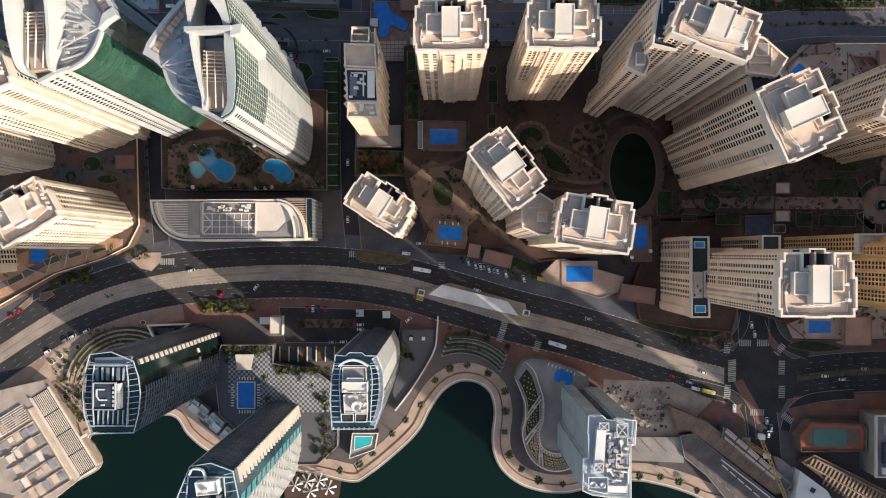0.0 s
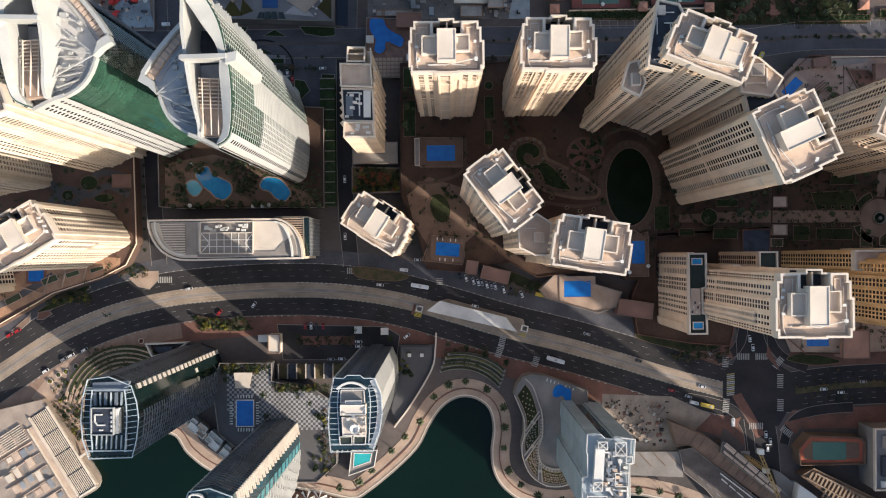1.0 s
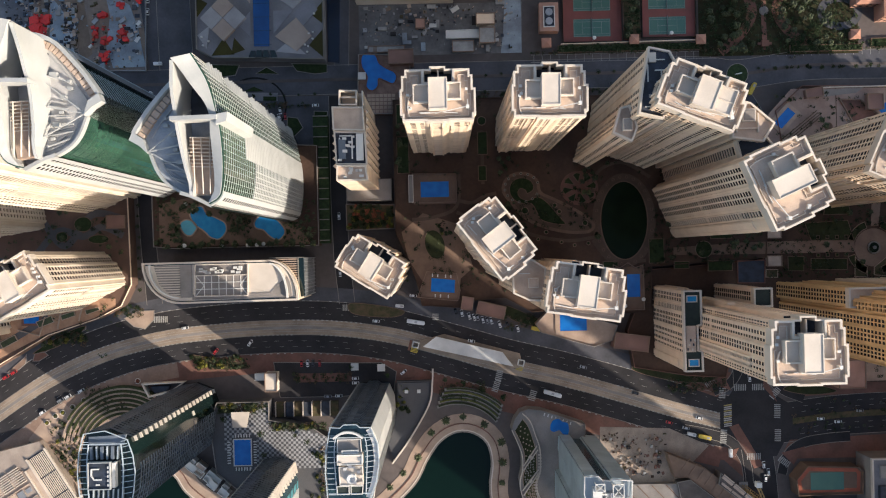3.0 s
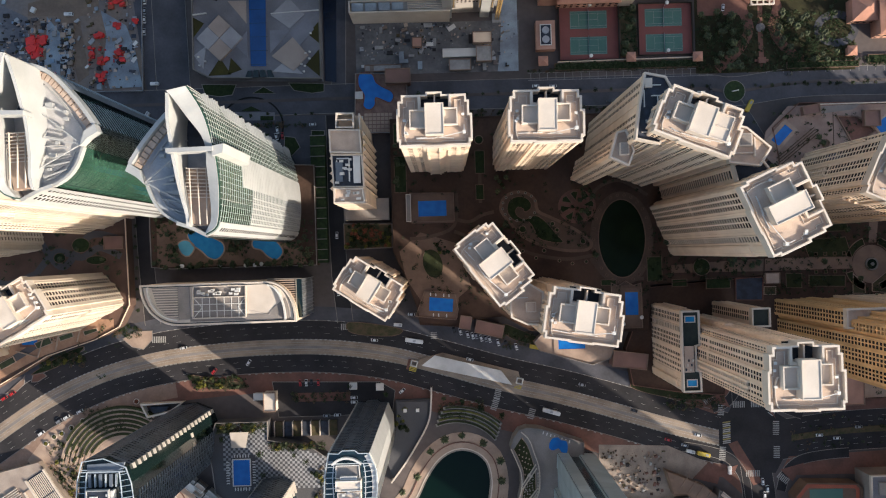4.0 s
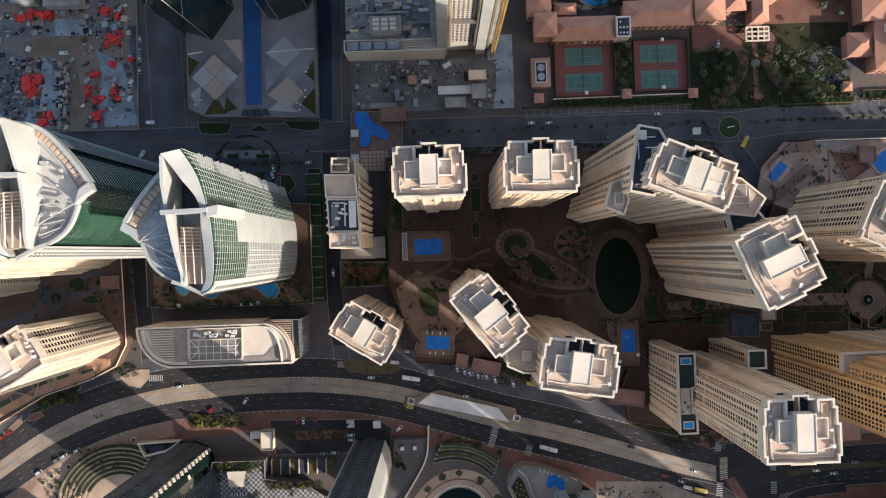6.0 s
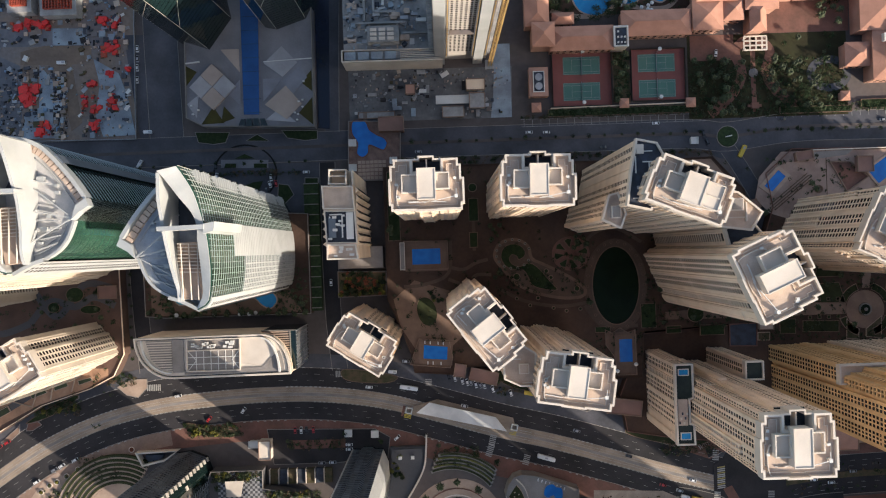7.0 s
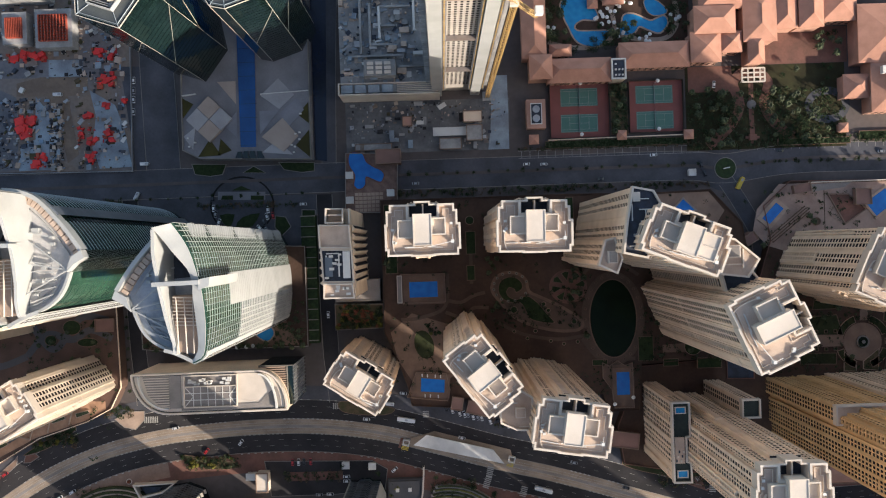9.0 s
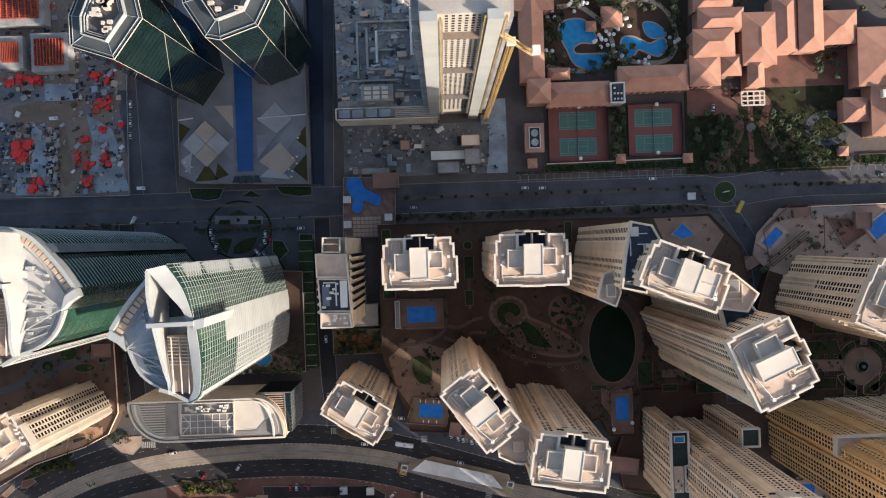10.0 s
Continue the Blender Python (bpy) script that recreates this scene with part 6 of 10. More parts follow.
ROOF_RED = material("brown red flat roofing", (0.26, 0.155, 0.13), 0.9, second=(0.2, 0.12, 0.1), vary=0.12)
# the hut at x 258 gets paler salmon in place of direct sun
for x0, y0, x1, y1, turn in ((14, -3, 21, 5, -10), (24, -8, 42, 0, -14), (113, -32, 135, -22, -8), (-19, 60, -8, 67, 0), (258, -60, 275, -42, 0), (241, 130, 252, 135.4, 8), (281, 121, 291, 131, 0), (208, 98, 216, 104, 30), (-30, 158, -14, 167, 0), (-216, 55, -204, 63, 0)):
    flat_roof_hut(x0, y0, x1, y1, 17 if y0 > -4 and x0 < 50 and x0 > 0 else 12, turn, "low pavilion with brown red flat roof" if x0 != 258 else "low pavilion with salmon roof paled as if sunlit", ROOF_RED if x0 != 258 else SALMON)
for x, y, z in ((-48, 151.4, 4), (-48.2, 135.1, 4), (-21.4, 139, 4), (-20.5, 131.5, 4), (178, 146, 0), (-57.5, -40, 0.5), (-40, -41, 0.5)):
    flat_roof_hut(x - 2.2, y - 2, x + 2.2, y + 2, z + 3.2, 0, "small white flat-roofed kiosk", WHITE, z, "kiosk")
flat_roof_hut(-115.7, -54.2, -108.2, -42, 9, 0, "tall cream sunlit kiosk beside the forecourt", STONE_WHITE, 0, "kiosk")
flat_roof_hut(-123, -47, -117, -43, 5, 0, "small white roofed hut", WHITE, 0, "kiosk")


# tan terraces round the street pools
TERRACE_PINK = material("pink tan terrace paving", (0.37, 0.27, 0.225), 0.9, second=(0.29, 0.20, 0.165), scale=0.1, vary=0.2, fine=0.8)
# terrace 6 takes the lighter paving colour in place of direct sun
for name, pts, z, mat, lab in (("terrace_paving_1", [(215, 106), (218, 120), (233, 136), (262, 136), (262, 100), (242, 90), (224, 96)], 8.06, TERRACE_PINK, "pink tan paved terrace round a street pool"), ("terrace_paving_2", [(262.5, 136), (343, 135), (343, 90), (290, 86), (262.5, 99)], 8.05, TERRACE_PINK, "pink tan paved terrace beside a pool"), ("terrace_paving_3", [(150, 132), (185, 132.5), (195, 120), (186, 106), (160, 108)], PZ + 0.05, PATH_TAN, "tan paved terrace below a tower"), ("terrace_paving_4", [(-24, 48), (-10, 60), (14, 52), (22, 24), (10, 14), (-10, 14), (-20, 30)], PZ + 0.05, PATH_BROWN, "brown paved court round the oval lawn"), ("terrace_paving_5", [(-182, 42), (-182, 70), (-150, 76), (-124, 68), (-96, 66), (-84, 42)], 11.05, PATH_BROWN, "brown paved deck round free-form pools"), ("terrace_paving_6", [(226, -56), (222, -47), (250, -36), (330, -36), (330, -55), (262, -57)], 8.05, PAVING, "terrace beside the junction in tan paled as if sunlit")):
    q = Mesh()
    q.prism(pts, z - 0.3, z)
    structure(name, q, mat, lab, "paving")
PATH_LEVEL = [10.06]
for line in ([(-262, 40), (-248, 54), (-232, 50), (-220, 56), (-206, 50)], [(-258, 60), (-244, 44), (-226, 64), (-208, 62)], [(-330, 20), (-300, 36), (-280, 34), (-262, 40)], [(-330, -30), (-300, -24), (-280, -16), (-256, -2)]):
    q = Mesh()
    PATH_LEVEL[0] += 0.012
    q.ribbon(smooth(line, 2.5), -2.2, 2.2, 9.8, PATH_LEVEL[0])
    tagged(new("podium_path", q.data("podium_path", DECK_SLATE)), "curved grey podium path between beds", "path", kind="structure")


# plaza garden: oval pond, spiral bed, round lawn, star beds
def oval_pond():
    t = thing("oval_pond", "dark oval garden pond with paved rim", "pond", at=(120.5, 52.3, PZ))
    e = ellipse(120.5, 52.3, 15.0, 25.0, 56)
    q = Mesh()
    q.prism(e, PZ - 0.3, PZ + 0.2)
    part("water", q, POND, t)
    q = Mesh()
    q.ring(ellipse(120.5, 52.3, 20.5, 30.5, 56), PZ - 0.2, PZ + 0.16, 5.2)
    part("rim_path", q, PATH_SHADED, t)
    q = Mesh()
    q.ring(ellipse(120.5, 52.3, 15.6, 25.7, 56), PZ, PZ + 0.5, 0.7)
    part("kerb", q, PATH_BROWN, t)
    for k in range(26):
        a = k * math.tau / 26
        x, y = 120.5 + 18.4 * math.cos(a), 52.3 + 28.4 * math.sin(a)
        q = Mesh()
        q.ring(ellipse(x, y, 1.0, 1.0, 10), PZ, PZ + 0.7, 0.25)
        part("tree_ring", q, PATH_BROWN, t)


oval_pond()


def bed(poly, z, label, mat=GRASS, edge=PATH_BROWN, name="planting_bed", high=0.5):
    poly = ccw(poly)
    c = sum((Vector(p) for p in poly), Vector((0, 0))) / len(poly)
    t = thing(name, label, "planting bed", "planting beds", at=(c.x, c.y, z))
    q = Mesh()
    q.prism(inset(poly, 0.3), z - 0.2, z + high)
    part("planting", q, mat, t)
    q = Mesh()
    q.ring(poly, z - 0.2, z + high + 0.12, 0.4)
    part("kerb", q, edge, t)


HEDGE = material("clipped hedge", (0.030, 0.045, 0.018), 0.95, second=(0.018, 0.03, 0.012), scale=0.4, vary=0.45, fine=1.4, bump=0.6)
bed(ellipse(-2.6, 39.5, 6.6, 9.8, 30, 14), PZ, "oval lawn in a paved court", GRASS)
SPIRAL_COURT = loop([(41.7, 72.4), (43.1, 79.9), (47.5, 84.0), (54.2, 85.5), (60.9, 83.9), (65.8, 79.2), (67.3, 72.4), (73.9, 68.8), (83.8, 63.9), (93.7, 58.0), (100.3, 52.8), (101.8, 48.5), (98.4, 44.9), (88.2, 44.2), (76.5, 46.0), (64.8, 49.7), (54.9, 55.4), (48.4, 62.9)], 2.0)
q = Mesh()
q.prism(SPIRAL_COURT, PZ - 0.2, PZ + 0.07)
tagged(new("spiral_court", q.data("spiral_court", PATH_SHADED)), "brown paved court round the spiral bed", "paving", kind="structure")
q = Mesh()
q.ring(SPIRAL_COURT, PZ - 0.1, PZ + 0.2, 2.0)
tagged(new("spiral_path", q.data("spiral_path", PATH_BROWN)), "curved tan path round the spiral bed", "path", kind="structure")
bed(loop([(46.4, 73.1), (48.1, 78.9), (53.3, 81.6), (59.1, 80.6), (62.4, 76.8), (61.9, 73.1), (58.0, 71.0), (56.9, 73.2), (53.9, 74.5), (52.1, 72.0), (53.7, 68.6), (58.7, 66.8), (64.6, 69.1), (69.6, 66.4), (73.7, 62.1), (78.5, 56.0), (82.6, 50.8), (75.0, 51.1), (66.7, 53.9), (63.5, 59.9), (60.3, 64.7), (53.5, 64.9), (48.6, 68.0)], 2.0), PZ, "spiral hedge bed running out in a long tail", HEDGE, PATH_BROWN)
for k in range(14):
    a = radians(20 + k * 24)
    bed(ellipse(54.6 + 11.0 * math.cos(a), 75.0 + 9.3 * math.sin(a), 0.9, 0.9, 8), PZ, "small round planter on the spiral path", HEDGE, KERB, high=0.7)
for k in range(8):
    a = radians(10 + k * 45)
    b1, b2 = a - 0.27, a + 0.27
    bed([(92 + 3.6 * math.cos(a), 74 + 3.4 * math.sin(a)), (92 + 10.5 * math.cos(b1), 74 + 9.5 * math.sin(b1)), (92 + 11.3 * math.cos(a), 74 + 10.2 * math.sin(a)), (92 + 10.5 * math.cos(b2), 74 + 9.5 * math.sin(b2))], PZ, "wedge-shaped shaded hedge bed", HEDGE, PATH_BROWN)
q = Mesh()
q.prism(ellipse(92, 74, 12.3, 11.2, 40), PZ - 0.1, PZ + 0.06)
tagged(new("star_court", q.data("star_court", PAVING_RED)), "round red brown court with wedge beds", "paving", kind="structure")
for x, y, r in ((56.3, 60.1, 2.4), (95.2, 51.2, 1.9), (75.7, 63.2, 1.6), (78.6, 59.0, 1.5), (69.8, 45.9, 1.4), (79.6, 39.1, 1.2), (64.5, 41.3, 1.2), (29.5, 119, 3.0), (88, 37, 1.2), (97, 38, 1.3), (56, 46, 1.2)):
    bed(ellipse(x, y, r, r, 14), PZ, "small round shaded planter", HEDGE, PATH_TAN)
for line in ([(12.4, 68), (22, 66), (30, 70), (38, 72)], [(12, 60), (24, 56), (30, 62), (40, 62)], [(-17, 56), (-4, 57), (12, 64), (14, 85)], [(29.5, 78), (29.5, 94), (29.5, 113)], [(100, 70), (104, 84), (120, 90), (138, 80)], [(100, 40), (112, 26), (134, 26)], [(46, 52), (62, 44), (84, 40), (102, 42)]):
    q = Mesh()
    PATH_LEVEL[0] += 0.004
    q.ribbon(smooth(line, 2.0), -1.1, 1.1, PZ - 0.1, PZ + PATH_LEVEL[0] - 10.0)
    tagged(new("garden_path", q.data("garden_path", PATH_SHADED)), "winding garden path darkened for shade", "path", kind="structure")
for x0, y0, x1, y1 in ((26.5, 97, 33, 112), (26.5, 80, 32, 90), (-26, 86, -18, 110), (-26, 118, -20, 131), (92, 118, 97, 132), (136, 24, 146, 40), (152, 20, 162, 25), (174, 18, 190, 25), (176, 39, 190, 44), (106, 22, 116, 26)):
    bed(rect(x0, y0, x1, y1), PZ, "straight shaded hedge bed", HEDGE)
bed([(-60, 67), (-29, 66), (-29, 51), (-60, 50.5)], 8.0, "thick planted garden with coloured shrubs", SOIL, high=0.8)
q = Mesh()
q.prism([(-60.5, 67.5), (-28.5, 66.5), (-28.5, 50.5), (-60.5, 50)], 0, 8.0)
tagged(new("garden_base", q.data("garden_base", CONCRETE)), "raised concrete base of a planted garden", "podium", kind="structure")
# terraces below the sunlit towers; tan paving lifted to include bounced sun
q = Mesh()
q.prism([(-320, -44), (-258, -13.2), (-226, -3.2), (-212, 4.0), (-212, 9), (-236, 10), (-262, 6), (-320, -16)], 9.7, 10.05)
structure("terrace_paving_7", q, material("tan terrace paving lifted by bounced sun", (0.40, 0.24, 0.155), 0.9, second=(0.29, 0.17, 0.11), scale=0.12, vary=0.2, fine=0.6), "tan paved terrace above the road, warmed for bounced sun", "paving")
for pts in ([(-286, -22), (-276, -17), (-278, -13), (-288, -18)], [(-300, -33), (-291, -28.4), (-293, -24), (-302, -29)], [(-262, -9), (-252, -5.4), (-254, -1), (-264, -5)], [(-247, -4.4), (-238, -1.6), (-239, 1.6), (-248, -1)], [(-231, -1.2), (-222, 1.8), (-223, 4), (-232, 2)]):
    bed(pts, 10.0, "small sunny hedge bed with pale rim", LEAF, PAVING, high=0.9)
for a, b in (((-276, -10), (-262, -14)), ((-262, -14.4), (-258, -2)), ((-250, -10), (-247, 4)), ((-236, -5), (-233, 6))):
    q = Mesh()
    q.bar(a, b, 0.5, 9.9, 11.4)
    structure("terrace_wall", q, PAVING, "low tan terrace wall", "wall")
for pts, mat in (([(-257.1, -17.6), (-236, -9.6), (-236, -11.6), (-245.0, -16.2), (-254.6, -21.0)], LEAF_DARK), ([(-272.1, -32.0), (-270.8, -26.9), (-263.9, -25.7), (-261.3, -28.2), (-267.6, -32.0)], PAVING_RED), ([(-289.2, -39.0), (-277.8, -29.5), (-275.9, -26.9), (-276.5, -33.3), (-281.6, -37.7)], PATH_TAN), ([(-210.7, -4.8), (-201.8, 0.2), (-190.4, 0.2), (-190.4, -6.1), (-196.7, -12.4), (-204.3, -10.5)], PAVING)):
    bed(pts, 0.2, "kerbed traffic island beside the parking strip", mat, CONCRETE, high=0.21)
# fountain court
def fountain_court():
    t = thing("fountain_court", "round paved court with small dark fountain", "fountain", at=(284.5, 31, 8))
    for r0, r1, mat, z in ((12.5, 4.0, PATH_TAN, 8.14), (4.2, 0.9, KERB, 8.9)):
        q = Mesh()
        q.ring(ellipse(284.5, 31, r0, r0, 40), 7.9, z, r1 if r0 < 10 else 8.0)
        part("court_ring", q, mat, t)
    q = Mesh()
    q.prism(ellipse(284.5, 31, 3.4, 3.4, 30), 7.9, 8.5)
    part("fountain_basin", q, POND, t)
    q = Mesh()
    q.lathe(284.5, 31, [(0.9, 8.4), (0.5, 9.2), (1.2, 9.6), (0.3, 9.7), (0.2, 10.4)], 14)
    part("fountain_bowl", q, KERB, t)


fountain_court()
for k in range(4):
    a0 = 18 + k * 90
    bed([(284.5 + r * math.cos(radians(a)), 31 + r * math.sin(radians(a))) for r, s in ((13.2, 1), (18.0, -1)) for a in range(a0 if s > 0 else a0 + 54, (a0 + 55) if s > 0 else a0 - 1, 9 * s)], 8.0, "curved lawn bed round the fountain court", GRASS, PATH_TAN)
for pts in ([(252, 53), (270, 53), (268, 64), (254, 64)], [(298, 44), (318, 40), (318, 60), (300, 56)], [(300, 24), (320, 24), (320, 12.5), (298, 12.5)]):
    bed(pts, 8.0, "lawn beside the fountain court", GRASS)
for pts in ([(213, 28.4), (272, 28.4), (272, 36.4), (213, 36.4)], [(299, 29), (330, 29), (330, 33), (299, 33)], [(283, 45), (288, 45), (290, 62), (284, 62)]):
    q = Mesh()
    q.prism(pts, 7.9, 8.13)
    tagged(new("garden_path", q.data("garden_path", PATH_TAN)), "straight tan garden path", "path", kind="structure")
for k in range(8):
    x, y = 248 + (k % 4) * 6.2, 38.5 if k < 4 else 26.8
    bed(rect(x - 1.2, y - 1.2, x + 1.2, y + 1.2), 8.0, "small square stone planter", HEDGE)
for cx, cy, rx, ry in ((-232, 58, 6, 5), (-214, 60, 5, 4), (-246, 50, 4, 3.5), (-222, 48, 7, 3)):
    bed(ellipse(cx, cy, rx, ry, 22), 10.0, "round shaded planting bed on the podium", HEDGE)

for pts in ([(239.5, 48.1), (267.9, 49.4), (271.8, 35.8), (243.5, 36.5)], [(227.9, 26.7), (238.8, 26.3), (238.4, 16.5), (228, 16.9)], [(243.1, 25), (267.1, 24.3), (266.8, 16.7), (242.8, 17.5)]):
    bed(pts, 8.0, "dark green lawn between garden paths", GRASS)
for pts in ([(271.9, 25.3), (279.9, 18.5), (279.7, 11.8), (271.4, 12.0)], [(284.3, 18.3), (295.1, 26.7), (294.4, 11.8), (284.1, 12.9)], [(213.4, 18.4), (221.5, 18.2), (221.3, 12.7), (213.2, 13)]):
    bed(pts, 8.0, "brown planted bed with pale rim", SOIL, PAVING)
t = thing("dark_court", "dark sunken roof court beside the garden", "court", at=(204, 18, 8))
q = Mesh()
q.prism([(195.2, 24), (212.6, 24), (212, 9.8), (195.1, 10.3)], 7.9, 8.6)
part("court_floor", q, ROOF_DARK, t)
q = Mesh()
q.ring(ccw([(194.6, 24.6), (213.2, 24.6), (212.6, 9.2), (194.5, 9.7)]), 7.9, 9.4, 0.6)
part("court_wall", q, PAVING_RED, t)
t = thing("dark_court", "dark flat court roof beside the garden path", "court", at=(205, 42, 8))
q = Mesh()
q.prism([(197.6, 47.5), (212.4, 47.5), (212.4, 37.2), (197.6, 37.2)], 7.9, 8.7)
part("court_floor", q, ROOF_DARK, t)
q = Mesh()
q.ring(rect(197.0, 36.6, 213.0, 48.1), 7.9, 9.3, 0.6)
part("court_wall", q, PATH_BROWN, t)
for y in (20.4, 38.6):
    flat_roof_hut(213.6, y, 222.6, y + 6.6, 11.5, 0, "low garden pavilion with pale flat roof", ROOFING, 8.0, "garden_pavilion")
q = Mesh()
q.prism([(152, 29.0), (197, 28.6), (212.9, 28.4), (212.9, 36.4), (197, 36.2), (152, 34.0)], PZ - 0.1, PZ + 0.07)
structure("garden_walk", q, PATH_BROWN, "straight brown garden walk", "path")
bed(ellipse(171.6, 32.3, 5.6, 5.6, 28), PZ + 0.05, "round shaded bed in the garden walk", HEDGE, PATH_TAN)
q = Mesh()
q.prism([(264.8, 128.0), (277.7, 127.5), (288.5, 117.9), (275.3, 109.1)], 7.9, 8.2)
structure("terrace_court", q, PAVING_RED, "red brown sunken terrace court", "paving")
q = Mesh()
q.ring(ccw([(264.0, 128.8), (278.0, 128.3), (289.8, 117.9), (275.2, 108.0)]), 7.9, 9.2, 0.6)
structure("terrace_wall", q, PATH_TAN, "low tan wall round a terrace court", "wall")
q = Mesh()
q.prism([(254.8, 130.4), (253.6, 135.2), (280.5, 136.0), (275.6, 132.6)], 7.9, 8.25)
structure("terrace_patio", q, CONCRETE, "pale stone patio beside the street", "paving")
q = Mesh()
q.bar((252.0, 136.4), (344, 136.6), 0.6, 7.9, 9.4)
structure("terrace_parapet", q, STONE_WHITE, "pale parapet along the street terrace", "wall")
t = thing("pergola", "long dark timber pergola across the terrace", "pergola", at=(237, 109, 8))
for o in (-2.4, -0.8, 0.8, 2.4):
    q = Mesh()
    q.bar((225.0 - o * 0.62, 99.7 + o * 0.78), (249.7 - o * 0.62, 119.2 + o * 0.78), 0.5, 10.6, 11.0)
    part("beam", q, BARK, t)
for k in range(6):
    for o in (-2.4, 2.4):
        x, y = 226 + k * 4.5 - o * 0.62, 100.5 + k * 3.55 + o * 0.78
        q = Mesh()
        q.box(x - 0.15, y - 0.15, 8.0, x + 0.15, y + 0.15, 10.7)
        part("post", q, BARK, t)
q = Mesh()
q.lathe(256.8, 110.8, [(2.6, 8.0), (2.6, 8.8), (2.0, 8.8), (2.0, 8.3), (0.2, 8.3)], 20)
tagged(new("round_planter", q.data("round_planter", PATH_BROWN)), "round brown stone planter on the terrace", "planter")
# ---- promenade, terraces and stairs by the water
INNER = smooth([(-148, -112), (-130, -126), (-100, -137), (-75, -138), (-56, -128), (-40, -112), (-24, -92), (-10, -74), (4, -66), (18, -66), (34, -73), (42, -88), (42, -108), (46, -128), (56, -140), (72, -146), (92, -146), (122, -140), (150, -142), (176, -154)], 3.0)
q = Mesh()
q.ribbon(SHORE[18:], 0.0, 11.5, -0.3, 0.2)
structure("promenade", q, PAVING, "sandy paved waterside promenade", "promenade")
q = Mesh()
q.ribbon(SHORE[18:], 4.6, 5.3, 0.1, 0.6)
structure("promenade_kerb", q, PAVING_RED, "low brown bench wall along the promenade", "wall")
q = Mesh()
q.ribbon(SHORE[18:], 0.2, 0.9, 0.1, 0.45)
structure("quay_coping", q, STONE_WHITE, "pale coping stones at the water", "quay")


def arc(cx, cy, r, a0, a1, n=24):
    return [(cx + r * math.cos(radians(a0 + (a1 - a0) * k / n)), cy + r * math.sin(radians(a0 + (a1 - a0) * k / n))) for k in range(n + 1)]


HEDGE_YELLOW = material("yellow green hedge", (0.12, 0.11, 0.03), 0.95, second=(0.05, 0.06, 0.02), scale=0.35, vary=0.4, fine=1.4)
t = thing("bay_terrace", "curved planted terrace steps above the bay", "terrace", at=(9, -60, 0))
for k in range(5):
    q = Mesh()
    q.ribbon(arc(9, -100, 34 + k * 2.5, 38 + k * 2, 112 - k * 3), -1.0, 1.0, 0, 0.8 + k * 0.7)
    part("terrace_wall", q, CONCRETE, t)
    q = Mesh()
    q.ribbon(arc(9, -100, 34.2 + k * 2.5, 40 + k * 2, 110 - k * 3), -0.6, 0.5, 0.4 + k * 0.7, 1.5 + k * 0.7)
    part("hedge", q, HEDGE_YELLOW if k % 2 else GRASS, t)
t = thing("garden_terrace", "curved hedge terrace steps beside a glass tower", "terrace", at=(-225, -65, 0))
for k in range(7):
    q = Mesh()
    q.ribbon(arc(-212, -92, 23 + k * 3.0, 58, 172), -0.9, 0.9, 0, 0.5 + k * 0.25)
    part("terrace_wall", q, PAVING, t)
    q = Mesh()
    q.ribbon(arc(-212, -92, 24.1 + k * 3.0, 60, 150 + (k % 3) * 6), -0.75, 0.75, 0.1, 1.2 + k * 0.25)
    part("hedge", q, GRASS, t)
q = Mesh()
q.prism(arc(-212, -92, 22, 55, 175), -0.1, 0.22)
structure("court_paving", q, PAVING, "sandy court inside the hedge terrace", "paving")
q = Mesh()
q.ribbon([p for p in TRAM_LINE if -330 < p[0] < -178], -27, -17.0, -0.1, 0.16)
structure("pavement_1", q, material("buff roadside paving", (0.31, 0.215, 0.165), 0.9, second=(0.23, 0.155, 0.12), scale=0.1, vary=0.2, fine=0.7), "red brown paving beside the tram road", "pavement")
q = Mesh()
q.prism([(-262, -66), (-252, -60), (-228, -82), (-236, -122), (-252, -112), (-276, -84)], -0.1, 0.18)
structure("pavement_2", q, PAVING, "sandy paving leading to the water", "pavement")
q = Mesh()
q.ribbon(TRAM_LINE[60:], -30, -17.0, -0.1, 0.15)
structure("pavement_3", q, PAVING_RED, "red brown roadside paving", "pavement")
q = Mesh()
q.ribbon(TRAM_LINE[20:], 17.9, 27, -0.1, 0.15)
structure("pavement_4", q, ASPHALT_OLD, "grey roadside parking strip", "pavement")
for x, y in ((-263.3, -72.9), (-257.6, -68.6), (-252.6, -66.5), (-246.1, -62.9), (-238.4, -58.6), (-229.7, -55.9), (-221.3, -52.4), (-232.9, -60.7), (-224.1, -58.0), (-215.7, -53.7), (-210.8, -53.1), (-202.3, -46.6)):
    bed(ellipse(x, y, 1.9, 1.9, 14), 0.1, "small round tree planter with pale rim", SOIL, STONE_WHITE)
# bay podium rim: planted beds with pale rails
RIM_OUT = smooth([(44.6, -82.2), (49.0, -92.6), (51.0, -99.1), (51.0, -108.3), (49.2, -116.1), (50.5, -125.2), (55.0, -134.3), (63.4, -140.4), (72.3, -141.7), (80.7, -139.8)], 0.6)
RIM_IN = smooth([(51.5, -71.4), (56.7, -77.0), (59.9, -86.1), (62.5, -95.2), (62.5, -108.2), (59.9, -117.4), (61.9, -126.5), (69.7, -130.4), (76.5, -129.4)], 0.6)


def along(line, f):
    return line[round(f * (len(line) - 1))]


